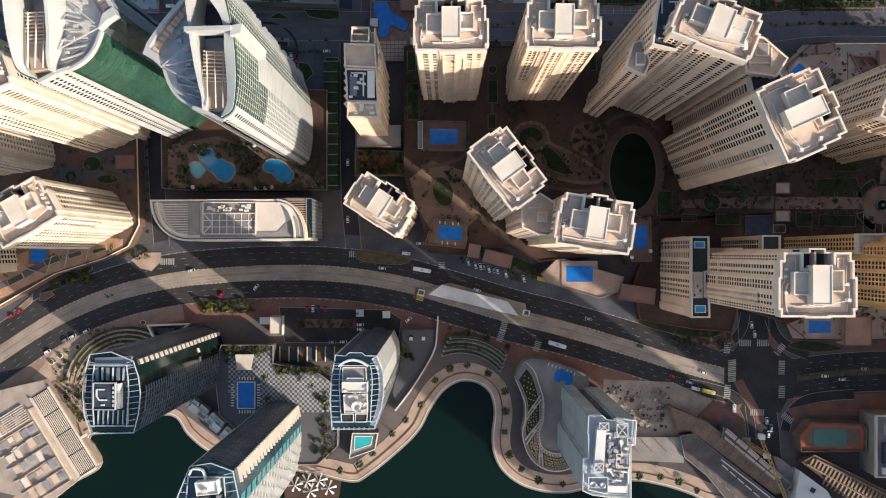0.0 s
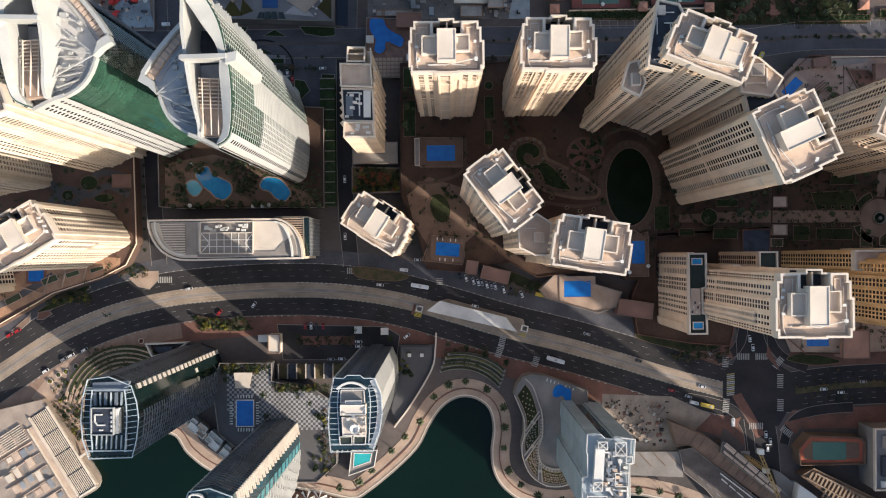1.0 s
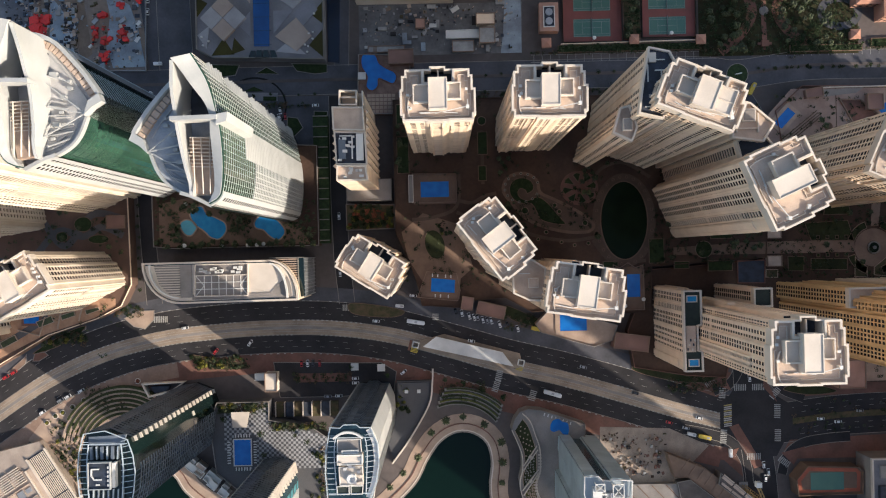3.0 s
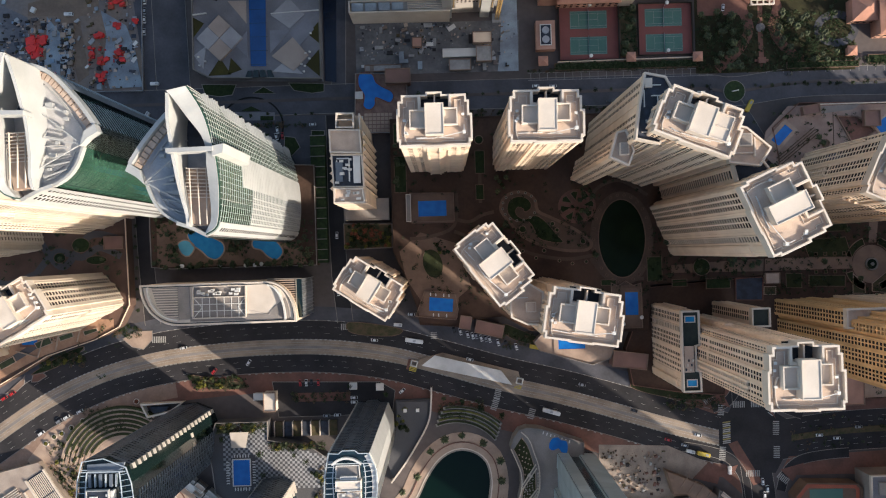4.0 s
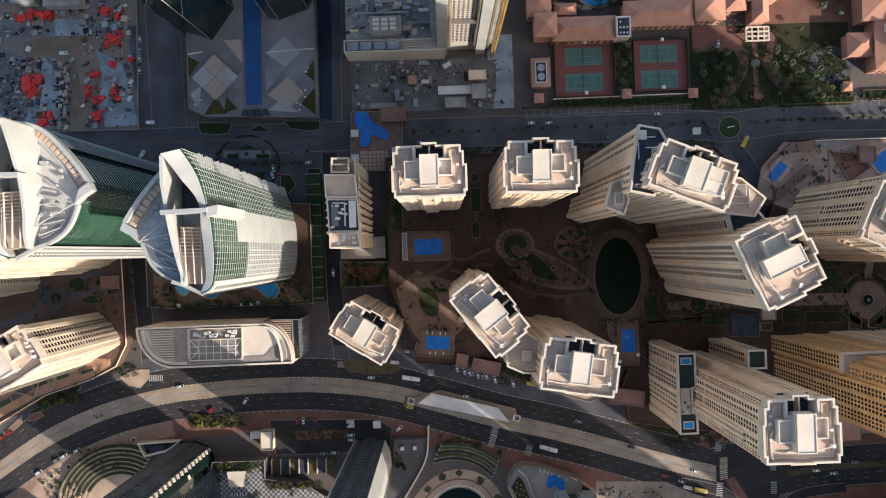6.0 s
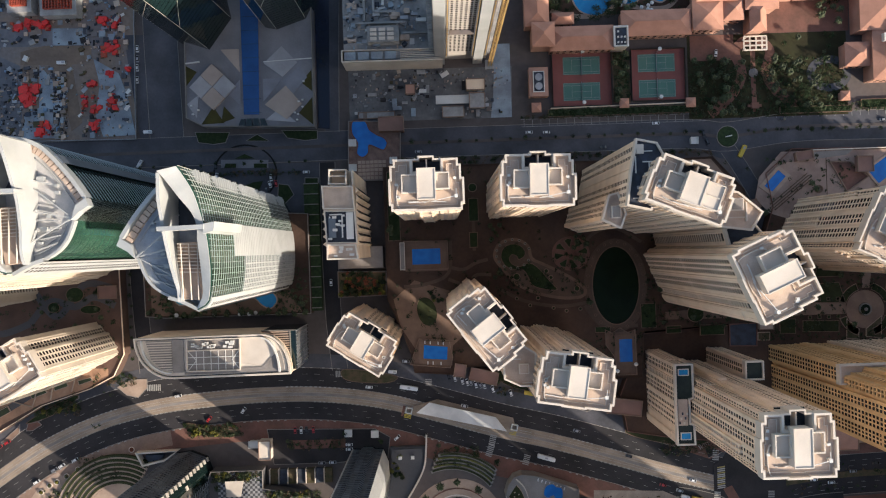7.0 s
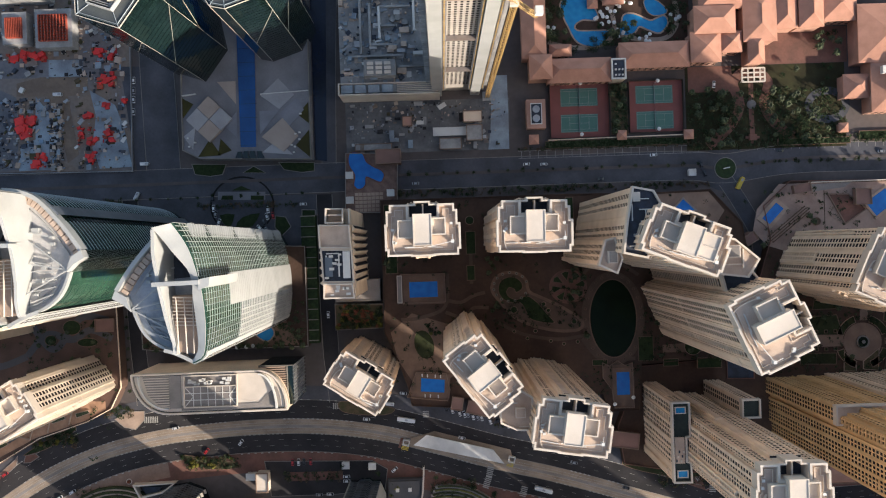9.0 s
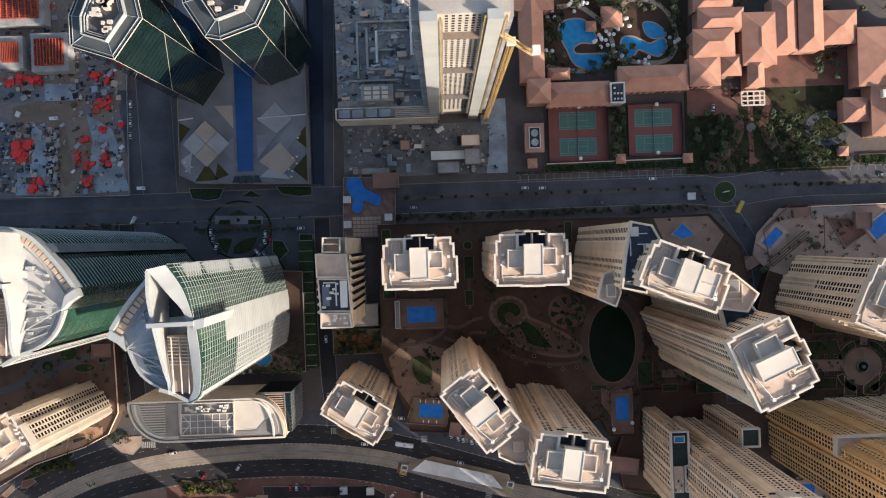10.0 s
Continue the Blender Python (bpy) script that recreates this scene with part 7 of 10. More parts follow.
t = thing("planted_rim", "planted rim of the bay podium with pale walls", "planting bed", at=(56, -106, 11.5))
for k, (f0, f1) in enumerate(((0.04, 0.30), (0.35, 0.50), (0.56, 0.72), (0.79, 0.97))):
    steps = [f0 + (f1 - f0) * i / 14 for i in range(15)]
    one = [Vector(along(RIM_OUT, f)).lerp(Vector(along(RIM_IN, f)), 0.14) for f in steps]
    two = [Vector(along(RIM_OUT, f)).lerp(Vector(along(RIM_IN, f)), 0.80) for f in steps]
    q = Mesh()
    q.band([tuple(p) for p in one], [tuple(p) for p in two], 11.3, [12.0] * 15)
    lawn = part("lawn", q, GRASS if k < 2 else HEDGE_YELLOW, t, "dark green lawn" if k < 2 else "yellow green planting")
    q = Mesh()
    q.ribbon([tuple(p) for p in one], -0.2, 0.2, 11.3, 12.5)
    q.ribbon([tuple(p) for p in two], -0.2, 0.2, 11.3, 12.5)
    part("bed_wall", q, PAVING, t)
    rim_rnd = random.Random(50 + k)
    for i in range(1, 14):
        for j in range(4):
            if k == 0 and (i + j) % 3 or k == 1 and i % 2:
                continue
            p = one[i].lerp(two[i], 0.16 + j * 0.2 + rim_rnd.uniform(-0.04, 0.04))
            q = Mesh()
            q.prism(placed(rect(-0.45, -0.35, 0.45, 0.35), p.x, p.y, rim_rnd.uniform(0, 90)), 11.9, 12.5)
            part("planter_box", q, PAVING if k != 1 else CONCRETE, lawn)
for f in (0.325, 0.53, 0.755):
    for g in (-0.018, 0.018):
        a, b = Vector(along(RIM_OUT, f + g)), Vector(along(RIM_IN, f + g))
        q = Mesh()
        q.bar(a.lerp(b, 0.06), a.lerp(b, 0.9), 0.45, 11.4, 13.0)
        part("cross_wall", q, STONE_WHITE, t)
    a, b = Vector(along(RIM_OUT, f)), Vector(along(RIM_IN, f))
    q = Mesh()
    q.bar(a.lerp(b, 0.45), a.lerp(b, 0.55), 3.0, 11.4, 12.6)
    part("cross_slab", q, STONE_WHITE, t)
for line in (RIM_OUT, RIM_IN):
    q = Mesh()
    q.ribbon(line, -0.3, 0.3, 11.3, 13.0)
    tagged(new("rim_wall", q.data("rim_wall", STONE_WHITE)), "pale curved rim wall of the podium", "wall", kind="structure")
t = thing("rim_pergola", "slatted pergola along the bay podium rim", "pergola", at=(62, -112, 11.5))
for i in range(48):
    f = 0.40 + i * 0.0125
    a, b = Vector(along(RIM_IN, f)), Vector(along(RIM_IN, min(1.0, f + 0.01)))
    o = Vector((a.y - b.y, b.x - a.x)).normalized()
    q = Mesh()
    q.bar(a + o * 0.5, a - o * 1.6, 0.3, 13.0, 13.4)
    part("slat", q, STONE_WHITE, t)


# ---- tram station, roundabout, crossings
def tram_station():
    t = thing("tram_station", "long white flat roof of a tram station", "tram station", at=(17, -31, 0))
    q = Mesh()
    q.prism([(-3.2, -21.1), (40.2, -32.3), (47.3, -41.9), (-12, -27.6)], 4.6, 5.4, True)
    part("canopy", q, CANVAS, t, "white angular canopy")
    for k in range(10):
        a, b = Vector((-8, -27)).lerp(Vector((44, -40)), k / 9), Vector((-1, -22.6)).lerp(Vector((39, -33)), k / 9)
        q = Mesh()
        q.bar(a, b, 0.25, 5.35, 5.6)
        part("roof_rib", q, WHITE, t)
        q = Mesh()
        m = (a + b) / 2
        q.box(m.x - 0.25, m.y - 0.25, 0, m.x + 0.25, m.y + 0.25, 4.7)
        part("column", q, STEEL, t)
    for x, y in ((-17, -26.5), (52.5, -40)):
        q = Mesh()
        q.ring(ccw(placed(rect(-2.2, -2, 2.2, 2), x, y, -15)), 0, 3.6, 0.6)
        part("lift_shaft", q, WHITE, t)
        for k in range(4):
            q = Mesh()
            q.prism(placed(rect(-2.4, -5.5 + k * 0.9, 2.4, -5.0 + k * 0.9), x, y, -15), 0, 0.3)
            part("ramp_stripe", q, YELLOW, t)
        q = Mesh()
        q.prism(placed(rect(-4.4, -5, -2.8, 2), x, y, -15), 0, 0.34)
        part("red_ramp", q, PAVING_RED, t)
    q = Mesh()
    q.prism([(-14, -24), (2, -20), (52, -34), (54, -43), (46, -44), (-14, -29)], 0, 0.9)
    part("platform", q, TRAM, t)


tram_station()
q = Mesh()
q.prism([(184, -70), (190, -66), (195, -58), (214, -58), (219, -64), (228, -70), (232, -72), (232, -94), (226, -97), (221, -106), (201, -106), (196, -99), (184, -97)], 0.0, 0.28)
structure("junction", q, ASPHALT, "dark asphalt road junction with worn paint", "road")
for name, pts in (("pavement_5", [(222, -60), (228, -67), (345, -64), (345, -56), (240, -54)]), ("pavement_6", [(230, -95.5), (345, -91), (345, -112), (268, -108), (232, -108), (224, -118), (223, -108)]), ("pavement_7", [(150, -94), (186, -99), (194, -102), (199, -110), (201, -122), (186, -108), (150, -102)]), ("pavement_8", [(178, -48), (192, -50), (190, -62), (182, -66), (150, -54)])):
    q = Mesh()
    q.prism(pts, -0.1, 0.122 + 0.006 * int(name[-1]))
    structure(name, q, PAVING_RED, "red brown paving at the junction", "pavement")
q = Mesh()
q.prism([(-95, -44), (-60, -44.5), (-60, -50), (-95, -50)], 0.4, 0.62)
structure("forecourt_bed", q, PAVING_RED, "red brown bed in the dark forecourt", "paving")
for o in (-2.6, -1.1, 1.3, 2.8):
    q = Mesh()
    q.ribbon(TRAM_LINE, o, o + 0.12, 0.1, 0.17)
    structure("tram_rail", q, STEEL, "thin steel tram rail", "rail")
q = Mesh()
q.ribbon(TRAM_LINE, -0.8, 0.8, 0.1, 0.16)
structure("tram_strip", q, CONCRETE, "brown strip between tram rails", "rail")


def dashes(line, o, length, gap, width, z, name="road_marking", mat=MARK):
    q = Mesh()
    along = 0.0
    for i in range(len(line) - 1):
        a, b = Vector(offset_at(line, i, o)), Vector(offset_at(line, i + 1, o))
        along += (b - a).length
        if along % (length + gap) < length:
            q.bar(a, b, width, z - 0.02, z + 0.02)
    tagged(new(name, q.data(name, mat)), "broken white road paint", "road marking", kind="stuff")


fine = smooth([(p[0], p[1]) for p in TRAM_LINE[::3]], 1.5)
for o, w in ((9.3, 0.12), (13.4, 0.12), (-8.8, 0.12), (-12.6, 0.12)):
    dashes(fine, o, 3, 6, w, 0.07)
for o in (4.95, -4.8):
    dashes(fine, o, 1.0, 2.2, 0.7, 0.16)
for o in (-17.2, 17.8):
    dashes(fine, o, 1.2, 3.5, 0.5, 0.22)
finee = smooth(MAIN_EAST[::3], 1.5)
for o in (-9, -5.4, 5.4, 9):
    dashes(finee, o, 3, 6, 0.16, 0.07)
q = Mesh()
q.ribbon(MAIN_EAST[10:], -2.0, 2.0, 0, 0.25)
structure("median", q, SOIL, "planted strip between two carriageways", "median")
q = Mesh()
q.ribbon(WALK_LINE[60:-30], -1.0, 1.0, 0, 0.3)
structure("median_2", q, EARTH, "narrow kerbed median of the beach road", "median")


def zebra(cx, cy, turn, n, length=4.2, step=1.2):
    t = thing("zebra_crossing", "worn white zebra crossing on asphalt", "crossing", "zebra crossings", at=(cx, cy, 0))
    for k in range(n):
        q = Mesh()
        q.prism(placed(rect((k - n / 2) * step, -length / 2, (k - n / 2) * step + step * 0.52, length / 2), cx, cy, turn), 0.02, 0.31)
        part("stripe", q, MARK, t)


for cx, cy, turn, n in ((-3.4, -8.2, 90, 4), (-37, -52, 0, 7), (36, -55, 70, 7), (60, -62, 72, 6), (186, -62, 85, 8), (186, -92, 85, 8), (198, -60, 0, 7), (210, -60, 0, 7), (221, -64, 50, 7), (178, -56, 35, 6), (222, -76, 88, 8), (222, -92, 88, 7), (206, -106, 0, 8), (190, -106, 40, 6), (226, -110, -40, 7), (38, -48, 75, 6), (-186, -6, 0, 8), (-62, -1, 0, 5)):
    zebra(cx, cy, turn, n)
# slip roads round the corners of the crossing
for name, line in (("road_11", [(160, -87), (175, -90), (191, -96), (200, -109), (202, -124)]), ("road_12", [(270, -94), (254, -95), (238, -98), (228, -106), (224, -118)]), ("road_13", [(180, -62), (190, -58), (196, -50), (198, -40)]), ("road_14", [(214, -44), (218, -54), (226, -62), (240, -68)])):
    road_strip(name, smooth(line, 2.5), -3.0, 3.0, ASPHALT, "narrow curved asphalt slip road", 0.19 + 0.006 * int(name[-1]))
t = thing("striped_crossing", "dull yellow and white striped tram crossing", "crossing", at=(188.5, -78, 0))
for k in range(12):
    q = Mesh()
    q.prism(placed(rect(-2.6, -0.4, 2.6, 0.4), 189.2 - k * 0.02, -71.5 - k * 1.25, 8), 0.05, 0.33)
    part("stripe", q, MARK if k % 3 else material("worn yellow paint" + "abcd"[k // 3], (0.34, 0.28, 0.10), 0.8, vary=0.2), t)
# islands at the crossing
for pts in ([(182, -58), (192, -62), (186, -50)], [(213, -60), (222, -70), (214, -52)], [(183, -104), (196, -100), (190, -112)], [(224, -104), (240, -100), (232, -112)]):
    q = Mesh()
    q.prism(pts, -0.1, 0.36)
    structure("traffic_island", q, PAVING_RED, "red brown kerbed traffic island", "traffic island")
q = Mesh()
q.prism([(190, -86), (196, -84), (212, -112), (206, -114)], 0.0, 0.295)
structure("tram_strip_2", q, PAVING_RED, "red brown tram strip across the junction", "rail")
bed(loop([(126, -46), (150, -54), (176, -56), (186, -48), (166, -42), (140, -38)], 3), 0.1, "brown and green roadside lawn", GRASS)
bed(loop([(226, -62), (244, -66), (262, -64), (252, -60), (236, -58)], 3), 0.1, "dry roadside lawn beside the slip road", GRASS)
bed(loop([(-272, -27), (-258, -18), (-244, -11), (-236, -9), (-240, -14), (-256, -23)], 3), 0.1, "green hedge bank above the road", HEDGE)
bed([(-203, -6), (-195.5, 0), (-192, -2), (-193, -8), (-198, -9)], 0.1, "sandy roadside corner with pale kerb", PATH_TAN, PAVING, high=0.2)
bed(loop([(-166, -30), (-150, -33), (-132, -36), (-128, -40), (-150, -40), (-164, -36)], 3), 0.1, "roadside shrub bed with flowers", SOIL)
bed(loop([(44, -2), (58, -8), (66, -12), (62, -16), (48, -12), (42, -6)], 2), 0.1, "small green lawn beside a tower", GRASS)
bed(loop([(-60, 2), (-40, 0), (-24, -4), (-30, -8), (-50, -7), (-60, -4)], 2), 0.1, "dark planted roadside bed", SOIL)


def roundabout(x, y, r, label):
    t = thing("roundabout", label, "roundabout", at=(x, y, 0))
    q = Mesh()
    q.prism(ellipse(x, y, r, r, 32), 0, 0.55)
    part("lawn", q, LEAF_DARK, t)
    q = Mesh()
    q.ring(ellipse(x, y, r + 0.5, r + 0.5, 32), 0, 0.4, 0.5)
    part("kerb", q, KERB, t)
    q = Mesh()
    q.bar((x - 1.8, y - 0.3), (x + 2.4, y + 0.5), 0.6, 0.5, 2.4)
    part("monument", q, WHITE, t)


q = Mesh()
q.prism(ellipse(201, 148.2, 17, 15, 40), -0.1, 0.065)
structure("roundabout_road", q, ASPHALT_OLD, "worn asphalt ring round the roundabout", "road")
roundabout(201, 148.2, 6.8, "dark green round traffic island with pale sign")
q = Mesh()
q.prism([(-192, 140.4), (-70, 140.4), (-70, 104), (-192, 104)], -0.1, 0.05)
structure("forecourt_paving", q, ASPHALT_OLD, "worn grey forecourt in front of the sail towers", "paving")
t = thing("drop_off_circle", "kerbed circular hotel drop-off with planting", "forecourt", at=(-120.6, 134.2, 0))
q = Mesh()
q.ring(ellipse(-120.6, 134.2, 21.4, 19.6, 56), 0, 0.28, 1.1)
part("kerb", q, RUBBER, t)
q = Mesh()
q.prism([(-136.5, 144.1), (-105.0, 143.0), (-105.2, 137.6), (-136.7, 138.6)], 0, 0.22)
part("crossing_slab", q, PLAZA_GREY, t)
for pts in ([(-133.5, 141.4), (-126.6, 141.2), (-126.7, 138.4), (-134.4, 138.7)], [(-114.6, 140.8), (-106.0, 140.4), (-106.2, 137.7), (-114.7, 138.0)], [(-127, 144.6), (-120.6, 147.4), (-114, 144.2)], [(-135.8, 128.3), (-130.6, 129.4), (-125.9, 128.6), (-127.4, 123.4), (-129.6, 118.9), (-133.6, 123.2)], [(-125.6, 118.8), (-124.2, 123.4), (-120.7, 126.5), (-115, 128.4), (-109.1, 129.0), (-111.2, 124.4), (-114.4, 120.4), (-120, 118.6)]):
    q = Mesh()
    q.prism(pts, 0, 0.7)
    part("planting", q, HEDGE, t)
for pts in ([(-153.3, 163.1), (-129.9, 162.2), (-132.8, 155.2), (-141, 154.2), (-151.2, 155.8)], [(-119.6, 156.0), (-112, 160.4), (-103.9, 155.4)], [(-95.8, 162.4), (-71.5, 161.5), (-71.7, 155.6), (-80, 154.8), (-92.0, 157.0)], [(-81.2, 130.4), (-72.0, 130.0), (-72.4, 119.6), (-81.6, 119.9)], [(-81.8, 118.0), (-72.5, 117.6), (-72.8, 108.4), (-82.0, 108.7)], [(-99, 127.0), (-92, 126), (-88.5, 119.2), (-94.6, 113.4), (-99.6, 119)]):
    bed(pts, 0.05, "dark hedge bed beside the drop-off road", HEDGE, KERB)


# ---- the tiled beach hotel
def hip_roof(q, x0, y0, x1, y1, z, rise):
    """A hipped roof over a rectangle."""
    k = len(q.v)
    w, d = x1 - x0, y1 - y0
    m = min(w, d) / 2
    ridge = ((x0 + m, (y0 + y1) / 2), (x1 - m, (y0 + y1) / 2)) if w >= d else (((x0 + x1) / 2, y0 + m), ((x0 + x1) / 2, y1 - m))
    q.v += [(x0, y0, z), (x1, y0, z), (x1, y1, z), (x0, y1, z), (*ridge[0], z + rise), (*ridge[1], z + rise)]
    q.f += [(k, k + 1, k + 5, k + 4), (k + 1, k + 2, k + 5), (k + 2, k + 3, k + 4, k + 5), (k + 3, k, k + 4)] if w >= d else [(k, k + 1, k + 4), (k + 1, k + 2, k + 5, k + 4), (k + 2, k + 3, k + 5), (k + 3, k, k + 4, k + 5)]
    k2 = len(q.v)
    q.v += [(x0, y0, z - 0.5), (x1, y0, z - 0.5), (x1, y1, z - 0.5), (x0, y1, z - 0.5)]
    q.f += [(k2 + i, k2 + (i + 1) % 4, k + (i + 1) % 4, k + i) for i in range(4)] + [(k2 + 3, k2 + 2, k2 + 1, k2)]


def hotel_wing(x0, y0, x1, y1, z, label="salmon hotel wing with terracotta hipped roof", rise=4.0):
    t = thing("hotel_wing", label, "hotel wing", "tiled hotel wings", at=((x0 + x1) / 2, (y0 + y1) / 2, 0))
    q = Mesh()
    q.prism(rect(x0 + 0.8, y0 + 0.8, x1 - 0.8, y1 - 0.8), 0, z - 0.3)
    part("wall", q, SALMON, t)
    q = Mesh()
    hip_roof(q, x0, y0, x1, y1, z, rise)
    part("roof", q, TILE_ROOF, t, "terracotta tiled hipped roof")
    long_x = x1 - x0 >= y1 - y0
    n = max(2, int(max(x1 - x0, y1 - y0) / 4))
    w = Mesh()
    w.box(-0.9, -0.1, 0, 0.9, 0.1, 1.8)
    me = w.data("window", WINDOW)
    for k in range(n):
        f = (k + 0.5) / n
        for floor in range(int((z - 2) / 4)):
            ob = new("window", me)
            ob.parent = t
            ob.matrix_parent_inverse = Matrix.Translation(-Vector(t.location))
            ob.matrix_basis = pose(x0 + (x1 - x0) * f, y0 + 0.75, 2 + floor * 4) if long_x else pose(x1 - 0.75, y0 + (y1 - y0) * f, 2 + floor * 4, 0, 0, 90)
    r = Mesh()
    m = min(x1 - x0, y1 - y0) / 2
    if long_x:
        r.beam((x0 + m, (y0 + y1) / 2, z + rise), (x1 - m, (y0 + y1) / 2, z + rise), 0.4)
    else:
        r.beam(((x0 + x1) / 2, y0 + m, z + rise), ((x0 + x1) / 2, y1 - m, z + rise), 0.4)
    part("ridge_tiles", r, TILE_ROOF, t)


for w in ((67, 222, 83, 285, 14), (71, 208, 86, 224, 17), (83, 206, 125, 222, 12), (130, 214, 176, 231, 12), (176, 216, 196, 236, 14), (178, 234, 205, 252, 16), (182, 250, 212, 266, 14), (180, 264, 206, 276, 12), (196, 222, 210, 236, 13), (213, 214, 224, 232, 14), (210, 228, 232, 262, 15), (230, 236, 246, 272, 14), (246, 236, 262, 290, 16), (262, 240, 285, 262, 13), (284, 212, 320, 250, 15), (292, 180, 330, 214, 14), (276, 190, 294, 206, 10), (318, 212, 350, 240, 13), (58, 268, 90, 300, 15), (85.5, 224, 100, 232, 9)):
    hotel_wing(*w)
for x, y in ((74, 171), (132, 172), (176, 171), (278, 172)):
    hotel_wing(x - 3.2, y - 3.2, x + 3.2, y + 3.2, 5, "small gatehouse with terracotta roof", 1.6)
t = thing("plant_roof", "dark roof deck with white plant and pale parapet", "roof deck", at=(129, 214, 0))
q = Mesh()
q.box(124.5, 207, 0, 133.5, 220, 14.5)
part("wall", q, STONE_WHITE, t)
q = Mesh()
q.box(125.5, 208, 14, 132.5, 219, 14.9)
part("deck", q, ROOF_DARK, t)
q = Mesh()
q.ring(rect(124.3, 206.8, 133.7, 220.2), 14, 16, 0.8)
part("parapet", q, WHITE, t)
for k in range(7):
    x, y = 127 + (k % 3) * 2.2, 209.5 + (k // 3) * 3.5
    q = Mesh()
    q.box(x - 0.5, y - 0.5, 14.7, x + 0.5, y + 0.5, 16.4)
    part("roof_unit", q, WHITE, t)
t = thing("chiller_yard", "salmon chiller yard with two dark fans", "plant building", at=(77, 187, 0))
q = Mesh()
q.box(69.5, 178, 0, 82, 197, 7)
part("wall", q, SALMON, t)
q = Mesh()
q.box(72.5, 181, 6.5, 79, 194, 7.3)
part("well", q, ROOF_DARK, t)
for y in (184.5, 190.5):
    q = Mesh()
    q.lathe(75.7, y, [(2.4, 7.0), (2.4, 8.2), (2.0, 8.2), (0.6, 7.9)], 20)
    part("fan", q, STEEL, t)
q = Mesh()
q.ring(rect(72, 180.6, 79.5, 194.4), 6.8, 8.0, 0.5)
part("coping", q, WHITE, t)
t = thing("roof_ducts", "white zigzag roof duct on a tiled roof", "duct", at=(302, 196, 14))
for a, b in (((306, 214), (306, 206)), ((300, 206), (312, 206)), ((304, 206), (304, 192)), ((304, 192), (312, 192)), ((298, 209), (298, 204))):
    q = Mesh()
    q.bar(a, b, 2.0, 16, 19.5)
    part("duct", q, WHITE, t)
# hotel garden and pools
q = Mesh()
q.prism(rect(84, 232, 180, 320), -0.1, 0.12)
structure("garden_ground", q, PAVING_DARK, "brown paved hotel garden", "garden")
pool(loop([(95.2, 260.8), (100.5, 264.9), (111.6, 264.5), (118.1, 255.7), (118.8, 249.7), (109.4, 250.0), (104.0, 246.5), (105.4, 242.6), (117.7, 242.0), (126.2, 241.7), (126.1, 237.5), (117.3, 231.8), (105.5, 235.6), (99.8, 246.1), (97.4, 251.3)], 1.6), 0.2, "winding blue hotel pool among palms", POOL_CYAN, 0.9, border=PAVING)
pool(loop([(129.6, 240.8), (134.9, 244.0), (136.8, 251.6), (143.7, 252.2), (153.8, 247.6), (157.3, 248.4), (163.6, 250.4), (165.4, 245.5), (160.4, 239.7), (153.6, 241.6), (146.9, 244.4), (143.3, 240.3), (136.4, 238.8)], 1.6), 0.2, "blue hotel pool with small cascades", POOL_CYAN, 1.0, border=PAVING)
pool(loop([(150.9, 261.4), (157.7, 261.2), (164.3, 256.1), (165.0, 252.6), (157.3, 251.2), (152.3, 254.5)], 1.6), 0.2, "narrow stepped blue cascade pool", POOL_CYAN, 0.6, border=PAVING)
hotel_wing(122, 258, 136, 272, 5, "small pool bar with terracotta roof", 3.0)
hotel_wing(112, 256, 119, 263, 4, "small tiled pool hut", 2.0)
q = Mesh()
q.prism(rect(176, 160.5, 282, 216), -0.1, 0.12)
structure("hotel_lawn", q, material("shaded brown lawn", (0.042, 0.042, 0.020), 0.95, second=(0.03, 0.026, 0.015), scale=0.12, vary=0.35), "dark green hotel forecourt lawn", "lawn")
for line, w in ((smooth([(220, 164), (219.5, 180), (219.5, 196), (220, 214)], 3), 1.6), (smooth([(190, 163), (205, 176), (212, 190), (208, 205), (219, 213), (231, 205), (228, 190), (236, 176), (252, 164)], 3), 3.2)):
    q = Mesh()
    q.ribbon(line, -w, w, 0, 0.2)
    structure("forecourt_drive", q, PAVING_RED, "curved brown forecourt drive", "drive")
q = Mesh()
q.prism(rect(178, 199, 207, 216), 0.0, 0.22)
structure("hotel_parking", q, PAVING_RED, "red brown paved parking court", "parking")
q = Mesh()
q.ring(ellipse(270, 188, 15, 12, 36), 0, 0.26, 5.0)
structure("drive_loop", q, ASPHALT_OLD, "grey curved service drive", "drive")
q = Mesh()
q.prism([(222, 216.2), (284, 216.2), (284, 240), (222, 240)], -0.1, 0.16)
structure("hotel_court", q, PAVING_RED, "red brown paved hotel entrance court", "paving")
for k, line in enumerate(([(86, 236), (100, 232), (118, 232), (130, 240), (128, 256), (120, 266), (108, 274), (94, 274)], [(130, 240), (146, 236), (164, 236), (172, 246), (170, 262), (160, 274), (140, 276), (128, 256)])):
    q = Mesh()
    q.ribbon(smooth(line, 2.0), -1.5, 1.5, 0.0, 0.15 + k * 0.012)
    structure("pool_path", q, PAVING, "tan winding path round the hotel pools", "path")
t = thing("entrance_canopy", "pale openwork entrance canopy", "canopy", at=(219.5, 208, 0))
for x in (212, 216, 220, 224, 227):
    q = Mesh()
    q.bar((x, 204), (x, 213), 0.9, 5, 5.6)
    part("canopy_bar", q, STONE_WHITE, t)
